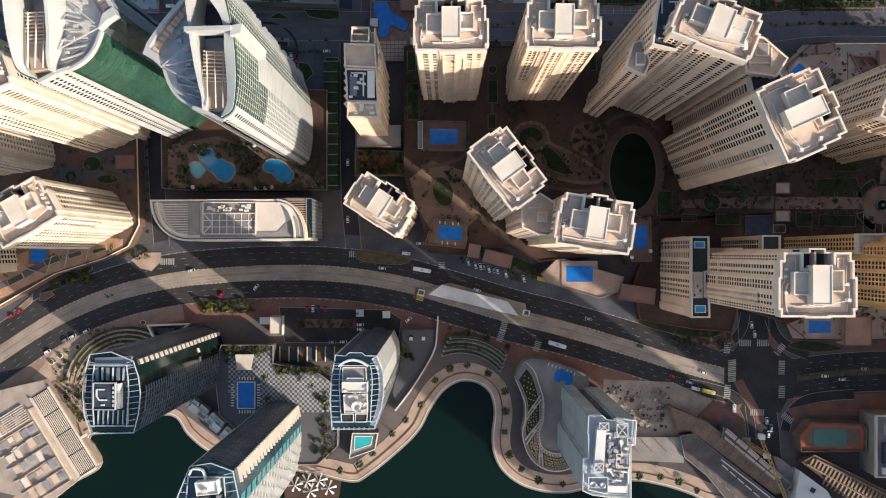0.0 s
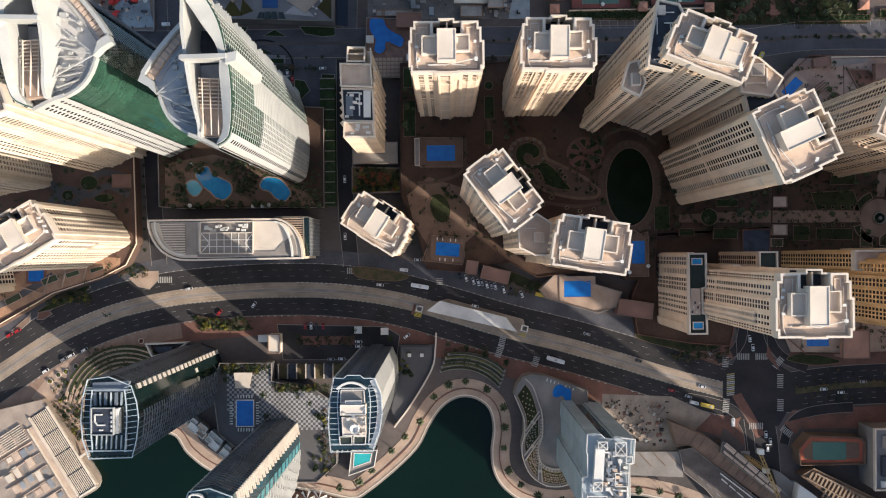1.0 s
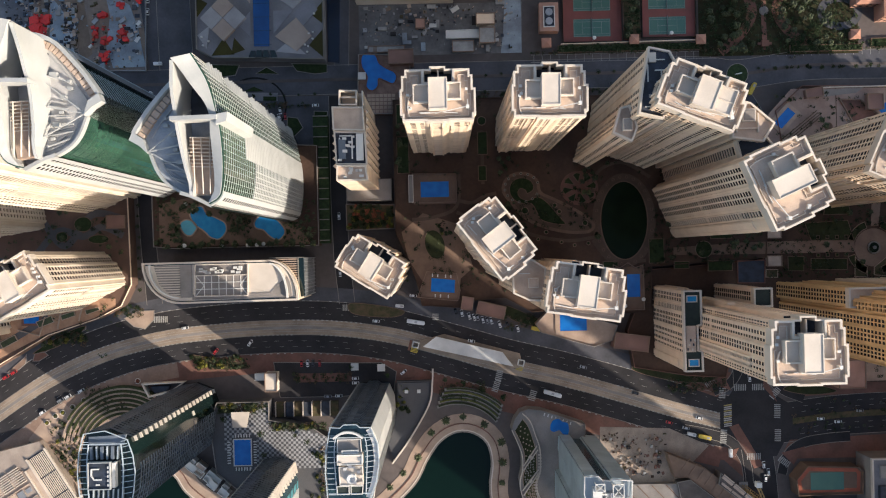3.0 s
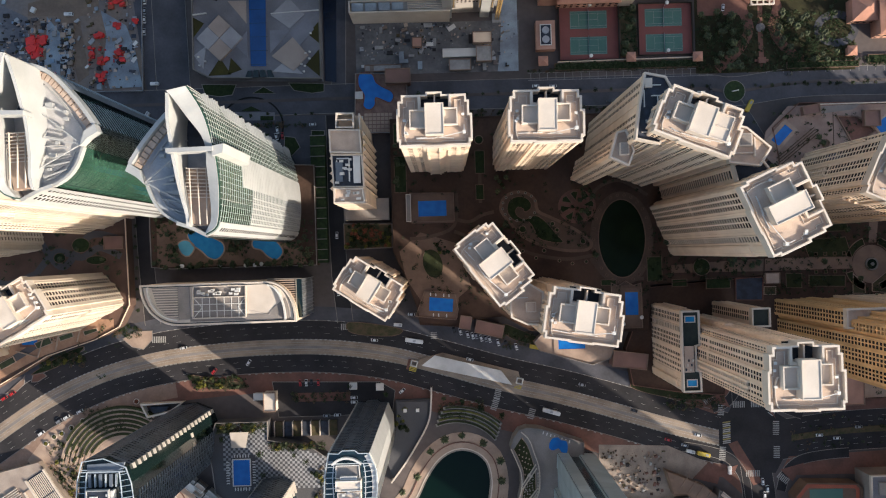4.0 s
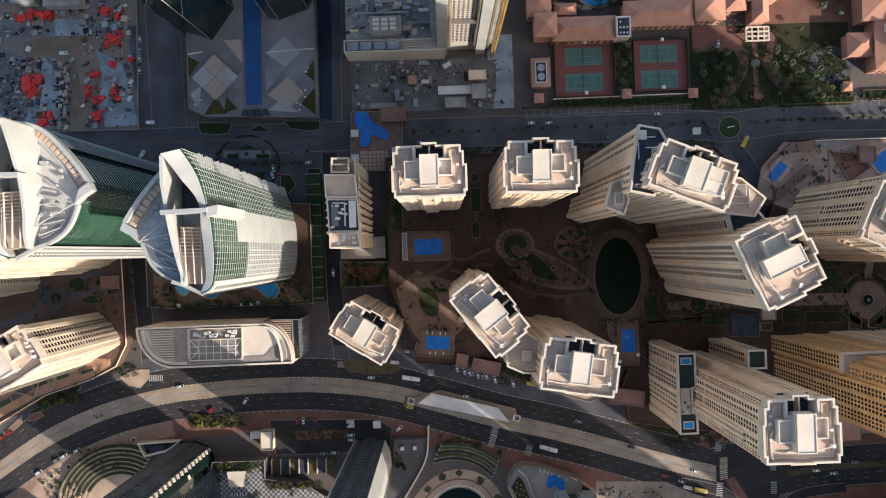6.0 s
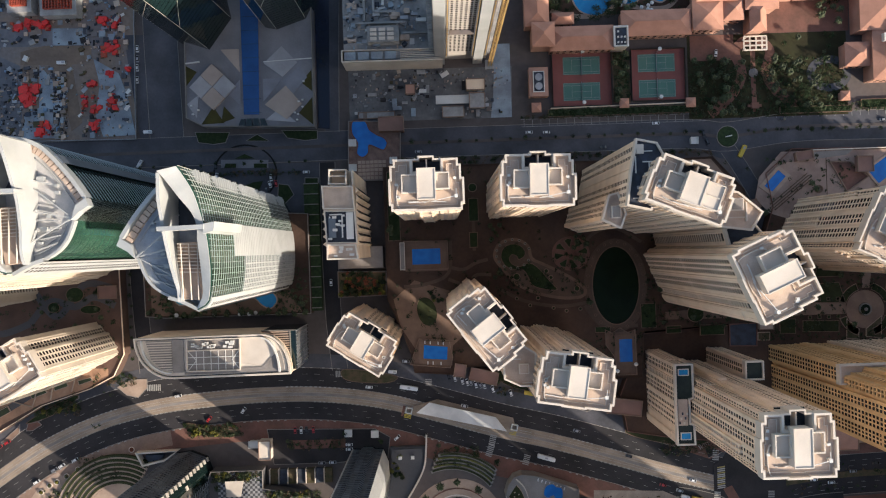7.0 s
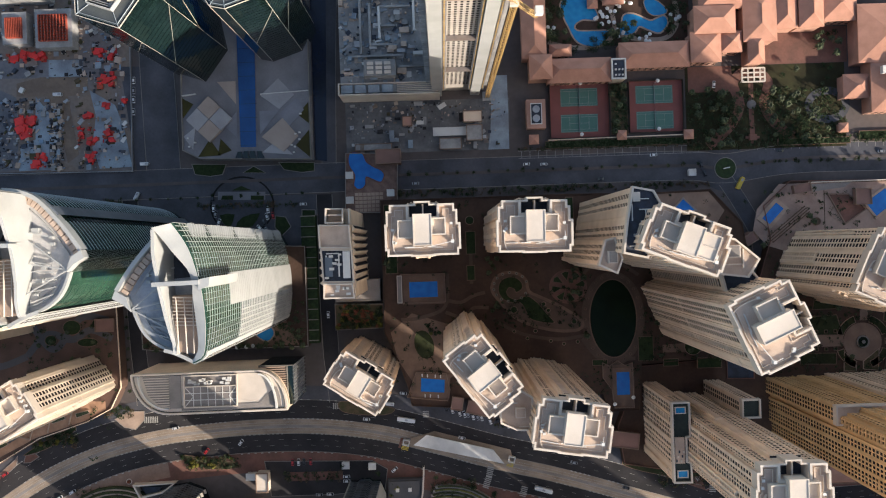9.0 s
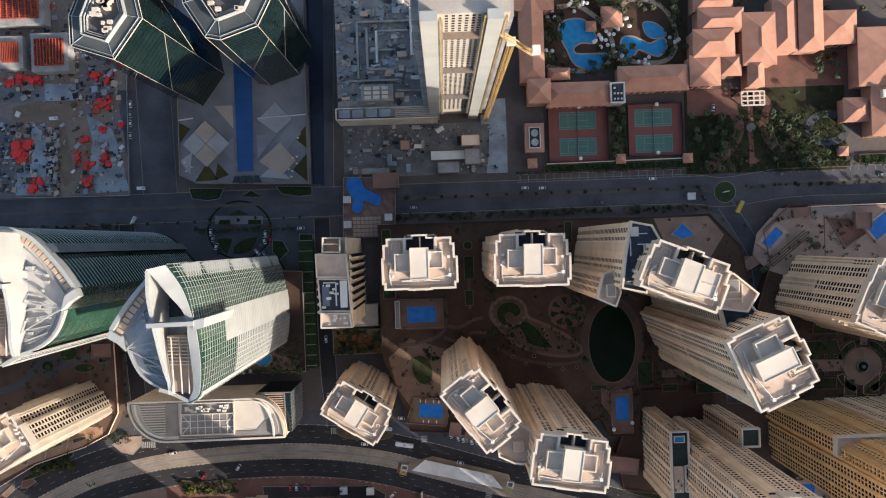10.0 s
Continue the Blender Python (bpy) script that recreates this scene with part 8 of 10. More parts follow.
for y in (204, 207, 210, 213):
    q = Mesh()
    q.bar((212, y), (227, y), 0.9, 5.05, 5.7)
    part("canopy_bar", q, STONE_WHITE, t)
for x, y in ((213, 205), (226, 205), (213, 212), (226, 212)):
    q = Mesh()
    q.lathe(x, y, [(0.5, 0), (0.45, 5.2)], 10)
    part("column", q, STONE_WHITE, t)
t = thing("garden_fountain", "small pale tiered garden fountain", "fountain", at=(219.5, 190, 0))
q = Mesh()
q.lathe(219.5, 190, [(3, 0), (3, 0.9), (2.6, 0.9), (0.8, 0.7), (0.6, 2), (1.6, 2.4), (0.4, 2.5), (0.3, 3.6)], 20)
part("bowl", q, CONCRETE, t)
q = Mesh()
q.box(217, 166, 0, 222, 170, 2.2)
q.box(215, 167.2, 0, 224, 168.8, 1.4)
part("gate_plinth", q, PAVING_RED, t)


# ---- tennis courts
def tennis_pair(x0, y0, x1, y1, courts, label):
    t = thing("tennis_courts", label, "tennis court", "tennis courts", at=((x0 + x1) / 2, (y0 + y1) / 2, 0))
    q = Mesh()
    q.box(x0, y0, 0, x1, y1, 0.14)
    part("surround", q, COURT_RED, t, "red court surround")
    for cx, cy in courts:
        q = Mesh()
        q.box(cx - 12.3, cy - 5.9, 0.1, cx + 12.3, cy + 5.9, 0.18)
        c = part("court", q, COURT_GREEN, t, "green court surface")
        q = Mesh()
        for a, b in (((-11.9, -5.5), (11.9, -5.5)), ((-11.9, 5.5), (11.9, 5.5)), ((-11.9, -5.5), (-11.9, 5.5)), ((11.9, -5.5), (11.9, 5.5)), ((-11.9, -4.1), (11.9, -4.1)), ((-11.9, 4.1), (11.9, 4.1)), ((-6.4, -4.1), (-6.4, 4.1)), ((6.4, -4.1), (6.4, 4.1)), ((-6.4, 0), (6.4, 0))):
            q.bar((cx + a[0], cy + a[1]), (cx + b[0], cy + b[1]), 0.12, 0.17, 0.2)
        part("court_line", q, MARK, c)
        q = Mesh()
        q.bar((cx, cy - 6.4), (cx, cy + 6.4), 0.12, 0.15, 1.1)
        part("net", q, STEEL, c)
        for s in (-1, 1):
            q = Mesh()
            q.lathe(cx, cy + s * 6.4, [(0.1, 0.1), (0.1, 1.2)], 8)
            part("net_post", q, STEEL, c)
    q = Mesh()
    q.ring(rect(x0, y0, x1, y1), 0, 3.0, 0.12)
    part("fence", q, material("dark mesh fence" + str(x0), (0.06, 0.05, 0.04), 0.8), t)
    for y in (y0 + 1.5, y1 - 1.5):
        q = Mesh()
        q.lathe((x0 + x1) / 2, y, [(0.12, 0), (0.12, 7), (1.3, 7.1), (1.2, 7.6), (0.3, 7.9)], 14)
        part("floodlight", q, WHITE, t, "white round floodlight")


tennis_pair(85.5, 171.5, 125, 208, ((105.3, 198.6), (105.1, 181.4)), "pair of green tennis courts with red surround")
tennis_pair(138, 173.5, 174, 208, ((155.2, 198.8), (155.4, 181.8)), "pair of green tennis courts beside a hedge")
bed(rect(126, 173, 137.4, 207), 0.0, "planted strip between tennis courts", SOIL)
bed(rect(82, 165, 176, 170), 0.0, "clipped hedge along the beach road", HEDGE, high=1.6)
q = Mesh()
q.bar((84, 170.6), (176, 171.4), 0.6, 0, 2.4)
structure("garden_wall", q, STONE, "low tan garden wall beside the courts", "wall")
bed(rect(236, 162, 284, 166.5), 0.0, "clipped hedge along the forecourt", HEDGE, high=1.4)
bed(rect(290, 164, 340, 170), 0.0, "clipped hedge by the hotel drive", HEDGE, high=1.4)

# parking bays of the beach road
q = Mesh()
for k in range(44):
    x = 66 + k * 5.6
    if 188 < x < 216:
        continue
    q.bar((x, 159.5), (x, 164.0), 0.2, 0.02, 0.09)
q.bar((64, 159.3), (188, 159.3), 0.2, 0.02, 0.09)
q.bar((64, 164.2), (188, 164.2), 0.2, 0.02, 0.09)
tagged(new("parking_lines", q.data("parking_lines", MARK)), "white parking bay lines", "road marking", kind="stuff")


# ---- building site with red formwork
def scatter(name, label, category, rects, n, lo, hi, mats, seed, z=0.1, high=1.6, avoid=()):
    """Loose pieces past counting, as one mesh in several materials."""
    rnd = random.Random(seed)
    q, which = Mesh(), []
    for k in range(n):
        x0, y0, x1, y1 = rnd.choice(rects)
        x, y, s = rnd.uniform(x0, x1), rnd.uniform(y0, y1), rnd.uniform(lo, hi) * rnd.choice((0.5, 1, 1, 1.6))
        turn = rnd.choice((0, 0, 90, 12, rnd.uniform(0, 90)))
        long = rnd.choice((0.25, 0.5, 0.8, 1.0))
        q.prism(placed(rect(-s, -s * long, s, s * long), x, y, turn), z - 0.15, z + rnd.uniform(0.1, high))
        which += [rnd.randrange(len(mats))] * 5
    me = q.data(name, *mats)
    me.polygons.foreach_set("material_index", which)
    tagged(new(name, me), label, category, kind="stuff")


REBAR = material("rusty red reinforcement", (0.42, 0.07, 0.035), 0.8, second=(0.30, 0.06, 0.035), scale=0.4, vary=0.3)


def building_site():
    q = Mesh()
    q.prism([(-300, 162), (-193, 160), (-190, 330), (-300, 340)], -0.1, 0.1)
    structure("site_ground", q, SAND, "sandy cluttered building site ground", "building site")
    rnd = random.Random(21)
    grey = material("trodden grey site ground", (0.20, 0.20, 0.215), 0.95, second=(0.12, 0.12, 0.135), scale=0.06, vary=0.25, fine=0.5)
    brown = material("brown site track", (0.225, 0.165, 0.125), 0.95, second=(0.16, 0.12, 0.095), scale=0.08, vary=0.25, fine=0.5)
    for name, pts, mat, z, lab in (("site_track_1", [(-267.4, 220.3), (-251.6, 224.0), (-220.2, 222.9), (-220.6, 213.0), (-233.6, 210.6), (-227.9, 171.9), (-235.3, 166.4), (-241.9, 199.4), (-247.8, 211.1), (-267.8, 211.8)], brown, 0.16, "brown sandy haul track across the site"), ("site_track_2", [(-198.6, 229.3), (-184.3, 228.8), (-184.1, 160.4), (-189.8, 160.4)], ASPHALT_OLD, 0.14, "dark site access road"), ("site_floor_1", [(-300, 236), (-222.6, 235.1), (-223.1, 223.0), (-300, 224.1)], grey, 0.15, "grey trodden site floor"), ("site_floor_2", [(-290, 222), (-268, 211), (-268, 163), (-290, 163)], grey, 0.13, "grey trodden site floor")):
        q = Mesh()
        q.prism(pts, -0.1, z)
        structure(name, q, mat, lab, "building site")
    for pts in ([(-255.0, 211.3), (-246.1, 199.6), (-247.3, 169.7), (-244.8, 162.3), (-267.8, 162.2), (-266.3, 177.5), (-256.1, 182.8)], [(-219.1, 214.3), (-202.4, 203.8), (-197.3, 189.3), (-192.6, 162.6), (-214.1, 162.0), (-218.6, 175.9), (-215.5, 197.1)], [(-245.5, 235.2), (-222.7, 234.4), (-223.1, 223.7), (-245.9, 223.8)]):
        q = Mesh()
        q.prism(pts, 0, 0.5)
        tagged(new("foundation_slab", q.data("foundation_slab", CYAN_SLAB)), "pale blue grey foundation slab", "slab", "foundation slabs")
    spots = [(-263.5, 193.1, 9), (-262, 188, 7), (-258.5, 195, 6), (-254.5, 167.1, 6), (-251, 170, 4), (-219.8, 197.5, 5), (-226.0, 184.3, 4), (-219.0, 180.4, 4.5), (-219.5, 169.4, 5), (-207.2, 184.7, 4.5), (-207.9, 203.7, 4), (-211.5, 238.7, 5), (-204.5, 235.9, 4), (-207.9, 221.1, 5.5), (-259.6, 237.8, 6), (-251, 237, 6), (-268, 237, 5), (-203, 222, 3), (-196, 206, 3), (-250, 283, 8), (-243, 286, 6)]
    for x, y, s in spots:
        t = thing("formwork_stack", "stack of bright red formwork panels", "formwork", "red formwork stacks", at=(x, y, 0))
        for k in range(5):
            a, b = x + rnd.uniform(-0.6, 0.6) * s * 0.7, y + rnd.uniform(-0.6, 0.6) * s * 0.7
            q = Mesh()
            q.prism(placed(rect(-s * 0.32, -s * 0.26, s * 0.32, s * 0.26), a, b, rnd.uniform(-25, 25)), 0, 0.8 + rnd.random() * 2.2)
            part("panel", q, RED_PAINT, t)
    for k in range(90):
        x, y = rnd.uniform(-286, -196), rnd.uniform(163, 285)
        s = rnd.uniform(0.5, 2.2)
        q = Mesh()
        q.prism(placed(rect(-s, -s * rnd.uniform(0.3, 1), s, s * 0.6), x, y, rnd.uniform(0, 90)), 0, rnd.uniform(0.4, 2.4))
        tagged(new("building_material", q.data("building_material", rnd.choice((RAW, CYAN_SLAB, STEEL, ROOF_DARK, ASPHALT, SAND, WHITE, SOIL)))), "stacked building material on sandy ground", "building material", "site materials")
    # rising concrete frames with red rebar
    for x0, y0, x1, y1, h in ((-271, 244, -255, 265, 9), (-249, 241, -225, 266, 10), (-282, 272, -240, 292, 10)):
        t = thing("concrete_frame", "low concrete frame with red reinforcement", "building site", "concrete frames", at=((x0 + x1) / 2, (y0 + y1) / 2, 0))
        q = Mesh()
        q.box(x0, y0, 0, x1, y1, h)
        part("slab", q, RAW, t)
        n = 9
        for k in range(n + 1):
            q = Mesh()
            q.bar((x0 + 3 + (x1 - x0 - 6) * k / n, y0 + 4), (x0 + 3 + (x1 - x0 - 6) * k / n, y1 - 4), 0.5, h - 0.1, h + 2.2)
            part("rebar_wall", q, REBAR, t)
            q = Mesh()
            q.bar((x0 + 3, y0 + 4 + (y1 - y0 - 8) * k / n), (x1 - 3, y0 + 4 + (y1 - y0 - 8) * k / n), 0.4, h - 0.1, h + 1.6)
            part("rebar_wall", q, REBAR, t)
    q = Mesh()
    q.bar((-300, 161), (-192, 159.5), 0.3, 0, 2.4)
    q.bar((-192, 159.5), (-190, 290), 0.3, 0, 2.4)
    structure("site_hoarding", q, STEEL, "grey site hoarding fence", "fence")
    for k in range(60):
        x, y = rnd.uniform(-46, 56), rnd.uniform(169, 198)
        s = rnd.uniform(0.6, 3.0)
        q = Mesh()
        q.prism(placed(rect(-s, -s * rnd.uniform(0.2, 0.7), s, s * 0.5), x, y, rnd.choice((0, 90, rnd.uniform(0, 90)))), 0, rnd.uniform(0.4, 2.6))
        tagged(new("building_material", q.data("building_material", rnd.choice((RAW, RAW, STEEL, ASPHALT, SAND, WHITE, CYAN_SLAB)))), "stacked building material on raw concrete ground", "building material", "site materials")
    for x0, y0, x1, y1, h, m in ((8, 176, 30, 181, 3, WHITE), (30, 172, 40, 182, 5, RAW), (-12, 183, -6, 189, 4, SALMON), (28, 184, 40, 191, 6, STONE), (12, 167, 26, 174, 3, RAW), (-44, 168, -20, 172, 2, RAW)):
        flat_roof_hut(x0, y0, x1, y1, h, 0, "plain site hut with flat roof", m, 0, "site_hut")
    q = Mesh()
    q.prism([(-50, 166), (58, 166), (59, 200), (-50, 200)], -0.1, 0.14)
    structure("site_yard", q, material("dusty site concrete", (0.17, 0.165, 0.165), 0.95, second=(0.085, 0.085, 0.09), scale=0.07, vary=0.3, fine=0.5, spread=0.8), "dusty concrete yard of the building site", "building site")
    q = Mesh()
    q.prism([(44, 166), (58, 166), (58, 215), (48, 215), (46, 180)], 0, 0.3)
    structure("site_ramp", q, CYAN_SLAB, "pale site access slab", "building site")


building_site()
BLUE_SHEET = material("blue plastic sheeting", (0.20, 0.30, 0.42), 0.6, vary=0.2)
SITE_MIX = (RAW, CYAN_SLAB, STEEL, ROOF_DARK, ASPHALT, SAND, ROOFING, SOIL, BLUE_SHEET, ASPHALT, SAND, PAVING, ASPHALT_OLD)
scatter("site_rubble", "scattered timber, steel and blocks on sandy ground", "building material", [(-286, 164, -246, 210), (-228, 162, -196, 290), (-286, 222, -196, 290), (-246, 162, -238, 205)], 1300, 0.3, 1.3, SITE_MIX, 41)
scatter("red_panels", "scattered red formwork sheets on the site", "formwork", [(-268, 184, -256, 199), (-259, 163, -249, 173), (-228, 178, -214, 190), (-222, 165, -216, 174), (-212, 180, -203, 190), (-214, 216, -202, 226), (-216, 232, -200, 242), (-272, 234, -246, 241)], 170, 0.4, 1.2, (RED_PAINT, RED_PAINT, REBAR), 42, 0.3, 2.2)
scatter("yard_rubble", "dusty stacks and scrap in the concrete yard", "building material", [(-48, 167, 56, 199), (-48, 178, 0, 199), (-10, 186, 56, 199)], 220, 0.2, 0.8, (RAW, STEEL, ROOF_DARK, ASPHALT, SAND, ROOFING, SOIL), 43)
scatter("podium_rubble", "scrap and stacks on the raw podium roof", "building material", [(-49, 209, 2, 290), (-49, 222, -4, 290)], 480, 0.3, 1.6, (RAW, CYAN_SLAB, CYAN_SLAB, ROOF_DARK, ROOFING, WHITE, RAW, CYAN_SLAB), 44, 21.1, 2.6)
scatter("marina_rubble", "sand heaps and stacks on the marina site", "building material", [(106, -118, 148, -88), (106, -118, 128, -88)], 180, 0.2, 0.7, (PAVING, PAVING_DARK, SAND, PAVING_DARK, PAVING_RED, SOIL, PATH_TAN), 45, 0.3, 1.0)


# ---- waterside mall roofs, marina sites and cafe
def quay_mall():
    t = thing("quay_mall", "pale low mall with slatted roof by the quay", "mall", at=(-265, -115, 0))
    q = Mesh()
    q.prism([(-266, -84), (-252, -103), (-229, -139), (-262, -165), (-330, -150), (-300, -92)], 0, 6)
    part("body", q, material("tan mall roofing", (0.36, 0.30, 0.255), 0.9, second=(0.27, 0.22, 0.19), scale=0.12, vary=0.15), t)
    d = Vector((23, -37)).normalized()
    s = Vector((-d.y, d.x))
    o = Vector((-262.0, -88.0))
    q = Mesh()
    for a, b, w in ((o - s * 0.6, o + d * 62 - s * 0.6, 1.2), (o - s * 14.4, o + d * 62 - s * 14.4, 1.2)):
        q.bar(a, b, w, 5.6, 7.4)
    q.bar(o + d * 62, o + d * 62 - s * 15, 1.2, 5.6, 7.4)
    part("pergola_beam", q, STONE_WHITE, t)
    # dark sheet laid below the slats to paint the shade in their gaps
    q = Mesh()
    q.prism([tuple(o), tuple(o + d * 61), tuple(o + d * 61 - s * 14), tuple(o - s * 14)], 5.9, 6.15)
    part("pergola_floor", q, ROOF_DARK, t, "dark sheet standing in for shade under the pergola")
    for k in range(4):
        for j in range(11):
            a = o + d * (1 + k * 15.2) - s * (1.2 + j * 1.22)
            q = Mesh()
            q.bar(a, a + d * 14.4, 0.42, 6.5, 7.0)
            part("slat", q, STONE_WHITE, t)
    rnd = random.Random(6)
    for k in range(6):
        for j in range(5):
            a = o + d * (8 + k * 9.2 + rnd.uniform(-1, 1)) - s * (24 + j * 5.4 + rnd.uniform(-0.6, 0.6))
            w, l = rnd.uniform(1.2, 2.3), rnd.uniform(1.2, 4.0)
            q = Mesh()
            q.prism([tuple(a - d * l - s * w), tuple(a + d * l - s * w), tuple(a + d * l + s * w), tuple(a - d * l + s * w)], 5.5, 6.4 + rnd.choice((0.1, 0.5, 1.2, 2.0)))
            part("roof_unit", q, rnd.choice((STONE_WHITE, CONCRETE, ROOFING, ROOFING, STEEL)), t)
    for k in range(7):
        q = Mesh()
        a = o + d * (5 + k * 9.2)
        q.bar(a - s * 21, a - s * 52, 0.5, 5.8, 6.9)
        part("roof_upstand", q, ROOFING, t)
    for k in range(3):
        for j in range(8):
            a = o + d * (1 + j * 1.5) - s * (22 + k * 9)
            q = Mesh()
            q.bar(a, a - s * 8, 0.5, 6.2, 7.2)
            part("slat", q, STONE_WHITE, t)
    q = Mesh()
    q.bar(o + d * 40, o + d * 40 + s * 4.5, 1.6, 5, 7)
    part("spur_wall", q, STONE_WHITE, t)
    q = Mesh()
    q.bar(o + d * 6 - s * 17, o + d * 62 - s * 17, 3.0, 5.8, 6.6)
    part("roof_walk", q, ROOFING, t)
    q = Mesh()
    q.bar(o + d * 6 - s * 19, o + d * 60 - s * 19, 0.7, 5.8, 8.0)
    part("parapet", q, STONE_WHITE, t)


quay_mall()


def cafe_terrace():
    t = thing("cafe_terrace", "white stepped cafe boxes on the promenade", "cafe", at=(-158, -108, 0))
    rnd = random.Random(9)
    for k in range(12):
        f = k / 11
        x, y = -172 + 28 * f + rnd.uniform(-1.5, 1.5), -98 - 24 * f + (k % 2) * 6 + rnd.uniform(-1, 1)
        w = rnd.uniform(2.2, 3.6)
        q = Mesh()
        q.prism(placed(rect(-w, -w * 0.7, w, w * 0.7), x, y, -40), 0, 4 + rnd.uniform(0, 2.5))
        part("cafe_box", q, rnd.choice((WHITE, STONE_WHITE, ROOFING, WHITE)), t)
        q = Mesh()
        q.ring(ccw(placed(rect(-w, -w * 0.7, w, w * 0.7), x, y, -40)), 4, 7, 0.35)
        part("parapet", q, WHITE, t)


cafe_terrace()


def star_canopy(x, y, r):
    t = thing("star_canopy", "white pointed canopy with dark triangular gaps", "canopy", "promenade canopies", at=(x, y, 0))
    for k in range(6):
        a, b = radians(k * 60), radians(k * 60 + 17)
        q = Mesh()
        q.v = [(x, y, 7.0), (x + r * math.cos(a), y + r * math.sin(a), 4.2), (x + r * math.cos(b), y + r * math.sin(b), 4.2), (x, y, 6.7), (x + r * math.cos(a), y + r * math.sin(a), 3.9), (x + r * math.cos(b), y + r * math.sin(b), 3.9)]
        q.f = [(0, 1, 2), (5, 4, 3), (0, 3, 4, 1), (1, 4, 5, 2), (2, 5, 3, 0)]
        part("sail", q, CANVAS, t)
    q = Mesh()
    q.lathe(x, y, [(0.25, 0), (0.2, 7.2)], 8)
    part("pole", q, STEEL, t)


for x, y in ((-100, -153), (-92, -150.5), (-84, -150), (-78, -155), (-90, -157)):
    star_canopy(x, y, 5.2)
q = Mesh()
q.prism([(-108, -148), (-80, -144), (-70, -150), (-72, -163), (-108, -163)], -2, 0.15)
structure("canopy_deck", q, PAVING_DARK, "dark deck below promenade canopies", "deck")


def marina_site():
    rnd = random.Random(33)
    q = Mesh()
    q.prism([(104, -84), (150, -86), (176, -98), (150, -124), (104, -120)], -0.1, 0.3)
    structure("site_yard_2", q, material("brown site floor", (0.34, 0.275, 0.225), 0.95, second=(0.20, 0.16, 0.135), vary=0.25), "brown cluttered site floor by the marina", "building site")
    for k in range(70):
        x, y = rnd.uniform(108, 146), rnd.uniform(-116, -90)
        s = rnd.uniform(0.35, 1.2)
        q = Mesh()
        q.prism(placed(rect(-s, -s * rnd.uniform(0.3, 1), s, s * 0.7), x, y, rnd.choice((0, 20, 70))), 0, rnd.uniform(0.6, 2.6))
        tagged(new("building_material", q.data("building_material", rnd.choice((RAW, CONCRETE, ASPHALT, SAND, PAVING, PAVING_RED)))), "stacked building material on brown ground", "building material", "site materials")
    # long sheds running down to the quay
    brown = material("brown shed roofing", (0.23, 0.155, 0.115), 0.9, second=(0.16, 0.11, 0.085), scale=0.12, vary=0.2, fine=0.5)
    slate = material("dusty slate shed roofing", (0.135, 0.115, 0.108), 0.85, second=(0.085, 0.072, 0.068), scale=0.12, vary=0.2, fine=0.5)
    tan = material("tan louvre steel", (0.30, 0.215, 0.145), 0.7, second=(0.22, 0.155, 0.105), scale=0.2, vary=0.15)

    def shed(pts, h, mat, label, edge=CONCRETE):
        c = sum((Vector(p) for p in pts), Vector((0, 0))) / len(pts)
        t = thing("long_shed", label, "shed", "marina sheds", at=(c.x, c.y, 0))
        q = Mesh()
        q.prism(pts, 0, h)
        part("body", q, mat, t)
        q = Mesh()
        q.ring(ccw(pts), h - 0.2, h + 0.7, 0.45)
        part("parapet", q, edge, t)
        return t

    def rails(t, a, b, n, length, wide, z, mat, name):
        """Pieces in a row from a to b, each a share of the way long."""
        a, b = Vector(a), Vector(b)
        for k in range(n):
            q = Mesh()
            q.bar(a.lerp(b, k / n), a.lerp(b, (k + length) / n), wide, z, z + 0.6)
            part(name, q, mat, t)

    t = shed([(146.0, -100.5), (154.0, -103.8), (170.8, -111.0), (226.0, -155.0), (214.0, -158.0), (159.3, -116.7), (150.7, -116.7)], 8, brown, "long brown shed roof falling to the quay", PATH_BROWN)
    rails(t, (158, -107.5), (216, -151), 12, 0.08, 9.0, 7.9, PATH_TAN, "roof_rib")
    t = shed([(180.1, -113.4), (224.0, -151.0), (221.0, -155.0), (178.4, -121.0)], 10, slate, "dark shed with two rows of white roof boards", CONCRETE)
    rails(t, (181.6, -115.6), (218.0, -147.2), 5, 0.88, 3.0, 10, ROOFING, "roof_board")
    rails(t, (180.6, -120.2), (214.0, -147.6), 5, 0.92, 1.6, 10, ROOFING, "roof_board")
    t = shed([(152.7, -120.1), (161.4, -118.6), (216.5, -161.8), (222.0, -182.0), (196.0, -178.0), (170.0, -146.0), (155.6, -134.5)], 6, slate, "long slate shed roof with white strip lights", CONCRETE)
    rails(t, (179.7, -135.6), (212.0, -160.8), 4, 0.96, 0.8, 6, WHITE, "roof_light")
    rails(t, (180.4, -139.2), (206.0, -161.4), 5, 0.75, 0.7, 6, WHITE, "roof_light")
    rails(t, (165.0, -137.0), (200.0, -170.0), 6, 0.5, 0.5, 6, PLAZA_GREY, "roof_rib")
    t = shed([(231.0, -136.7), (239.6, -131.7), (330.0, -177.0), (320.0, -196.0), (262.4, -160.5)], 9, PATH_BROWN, "long roof under tan louvre frames", tan)
    rails(t, (240.0, -134.6), (322.0, -176.0), 4, 0.98, 1.0, 10.5, tan, "frame_beam")
    rails(t, (234.0, -137.6), (316.0, -184.0), 4, 0.98, 0.8, 10.5, tan, "frame_beam")
    rails(t, (237.0, -136.0), (319.0, -180.0), 34, 0.45, 5.4, 9.6, tan, "louvre")
    rails(t, (246.0, -147.0), (312.0, -187.0), 26, 0.4, 8.0, 9.4, tan, "louvre")
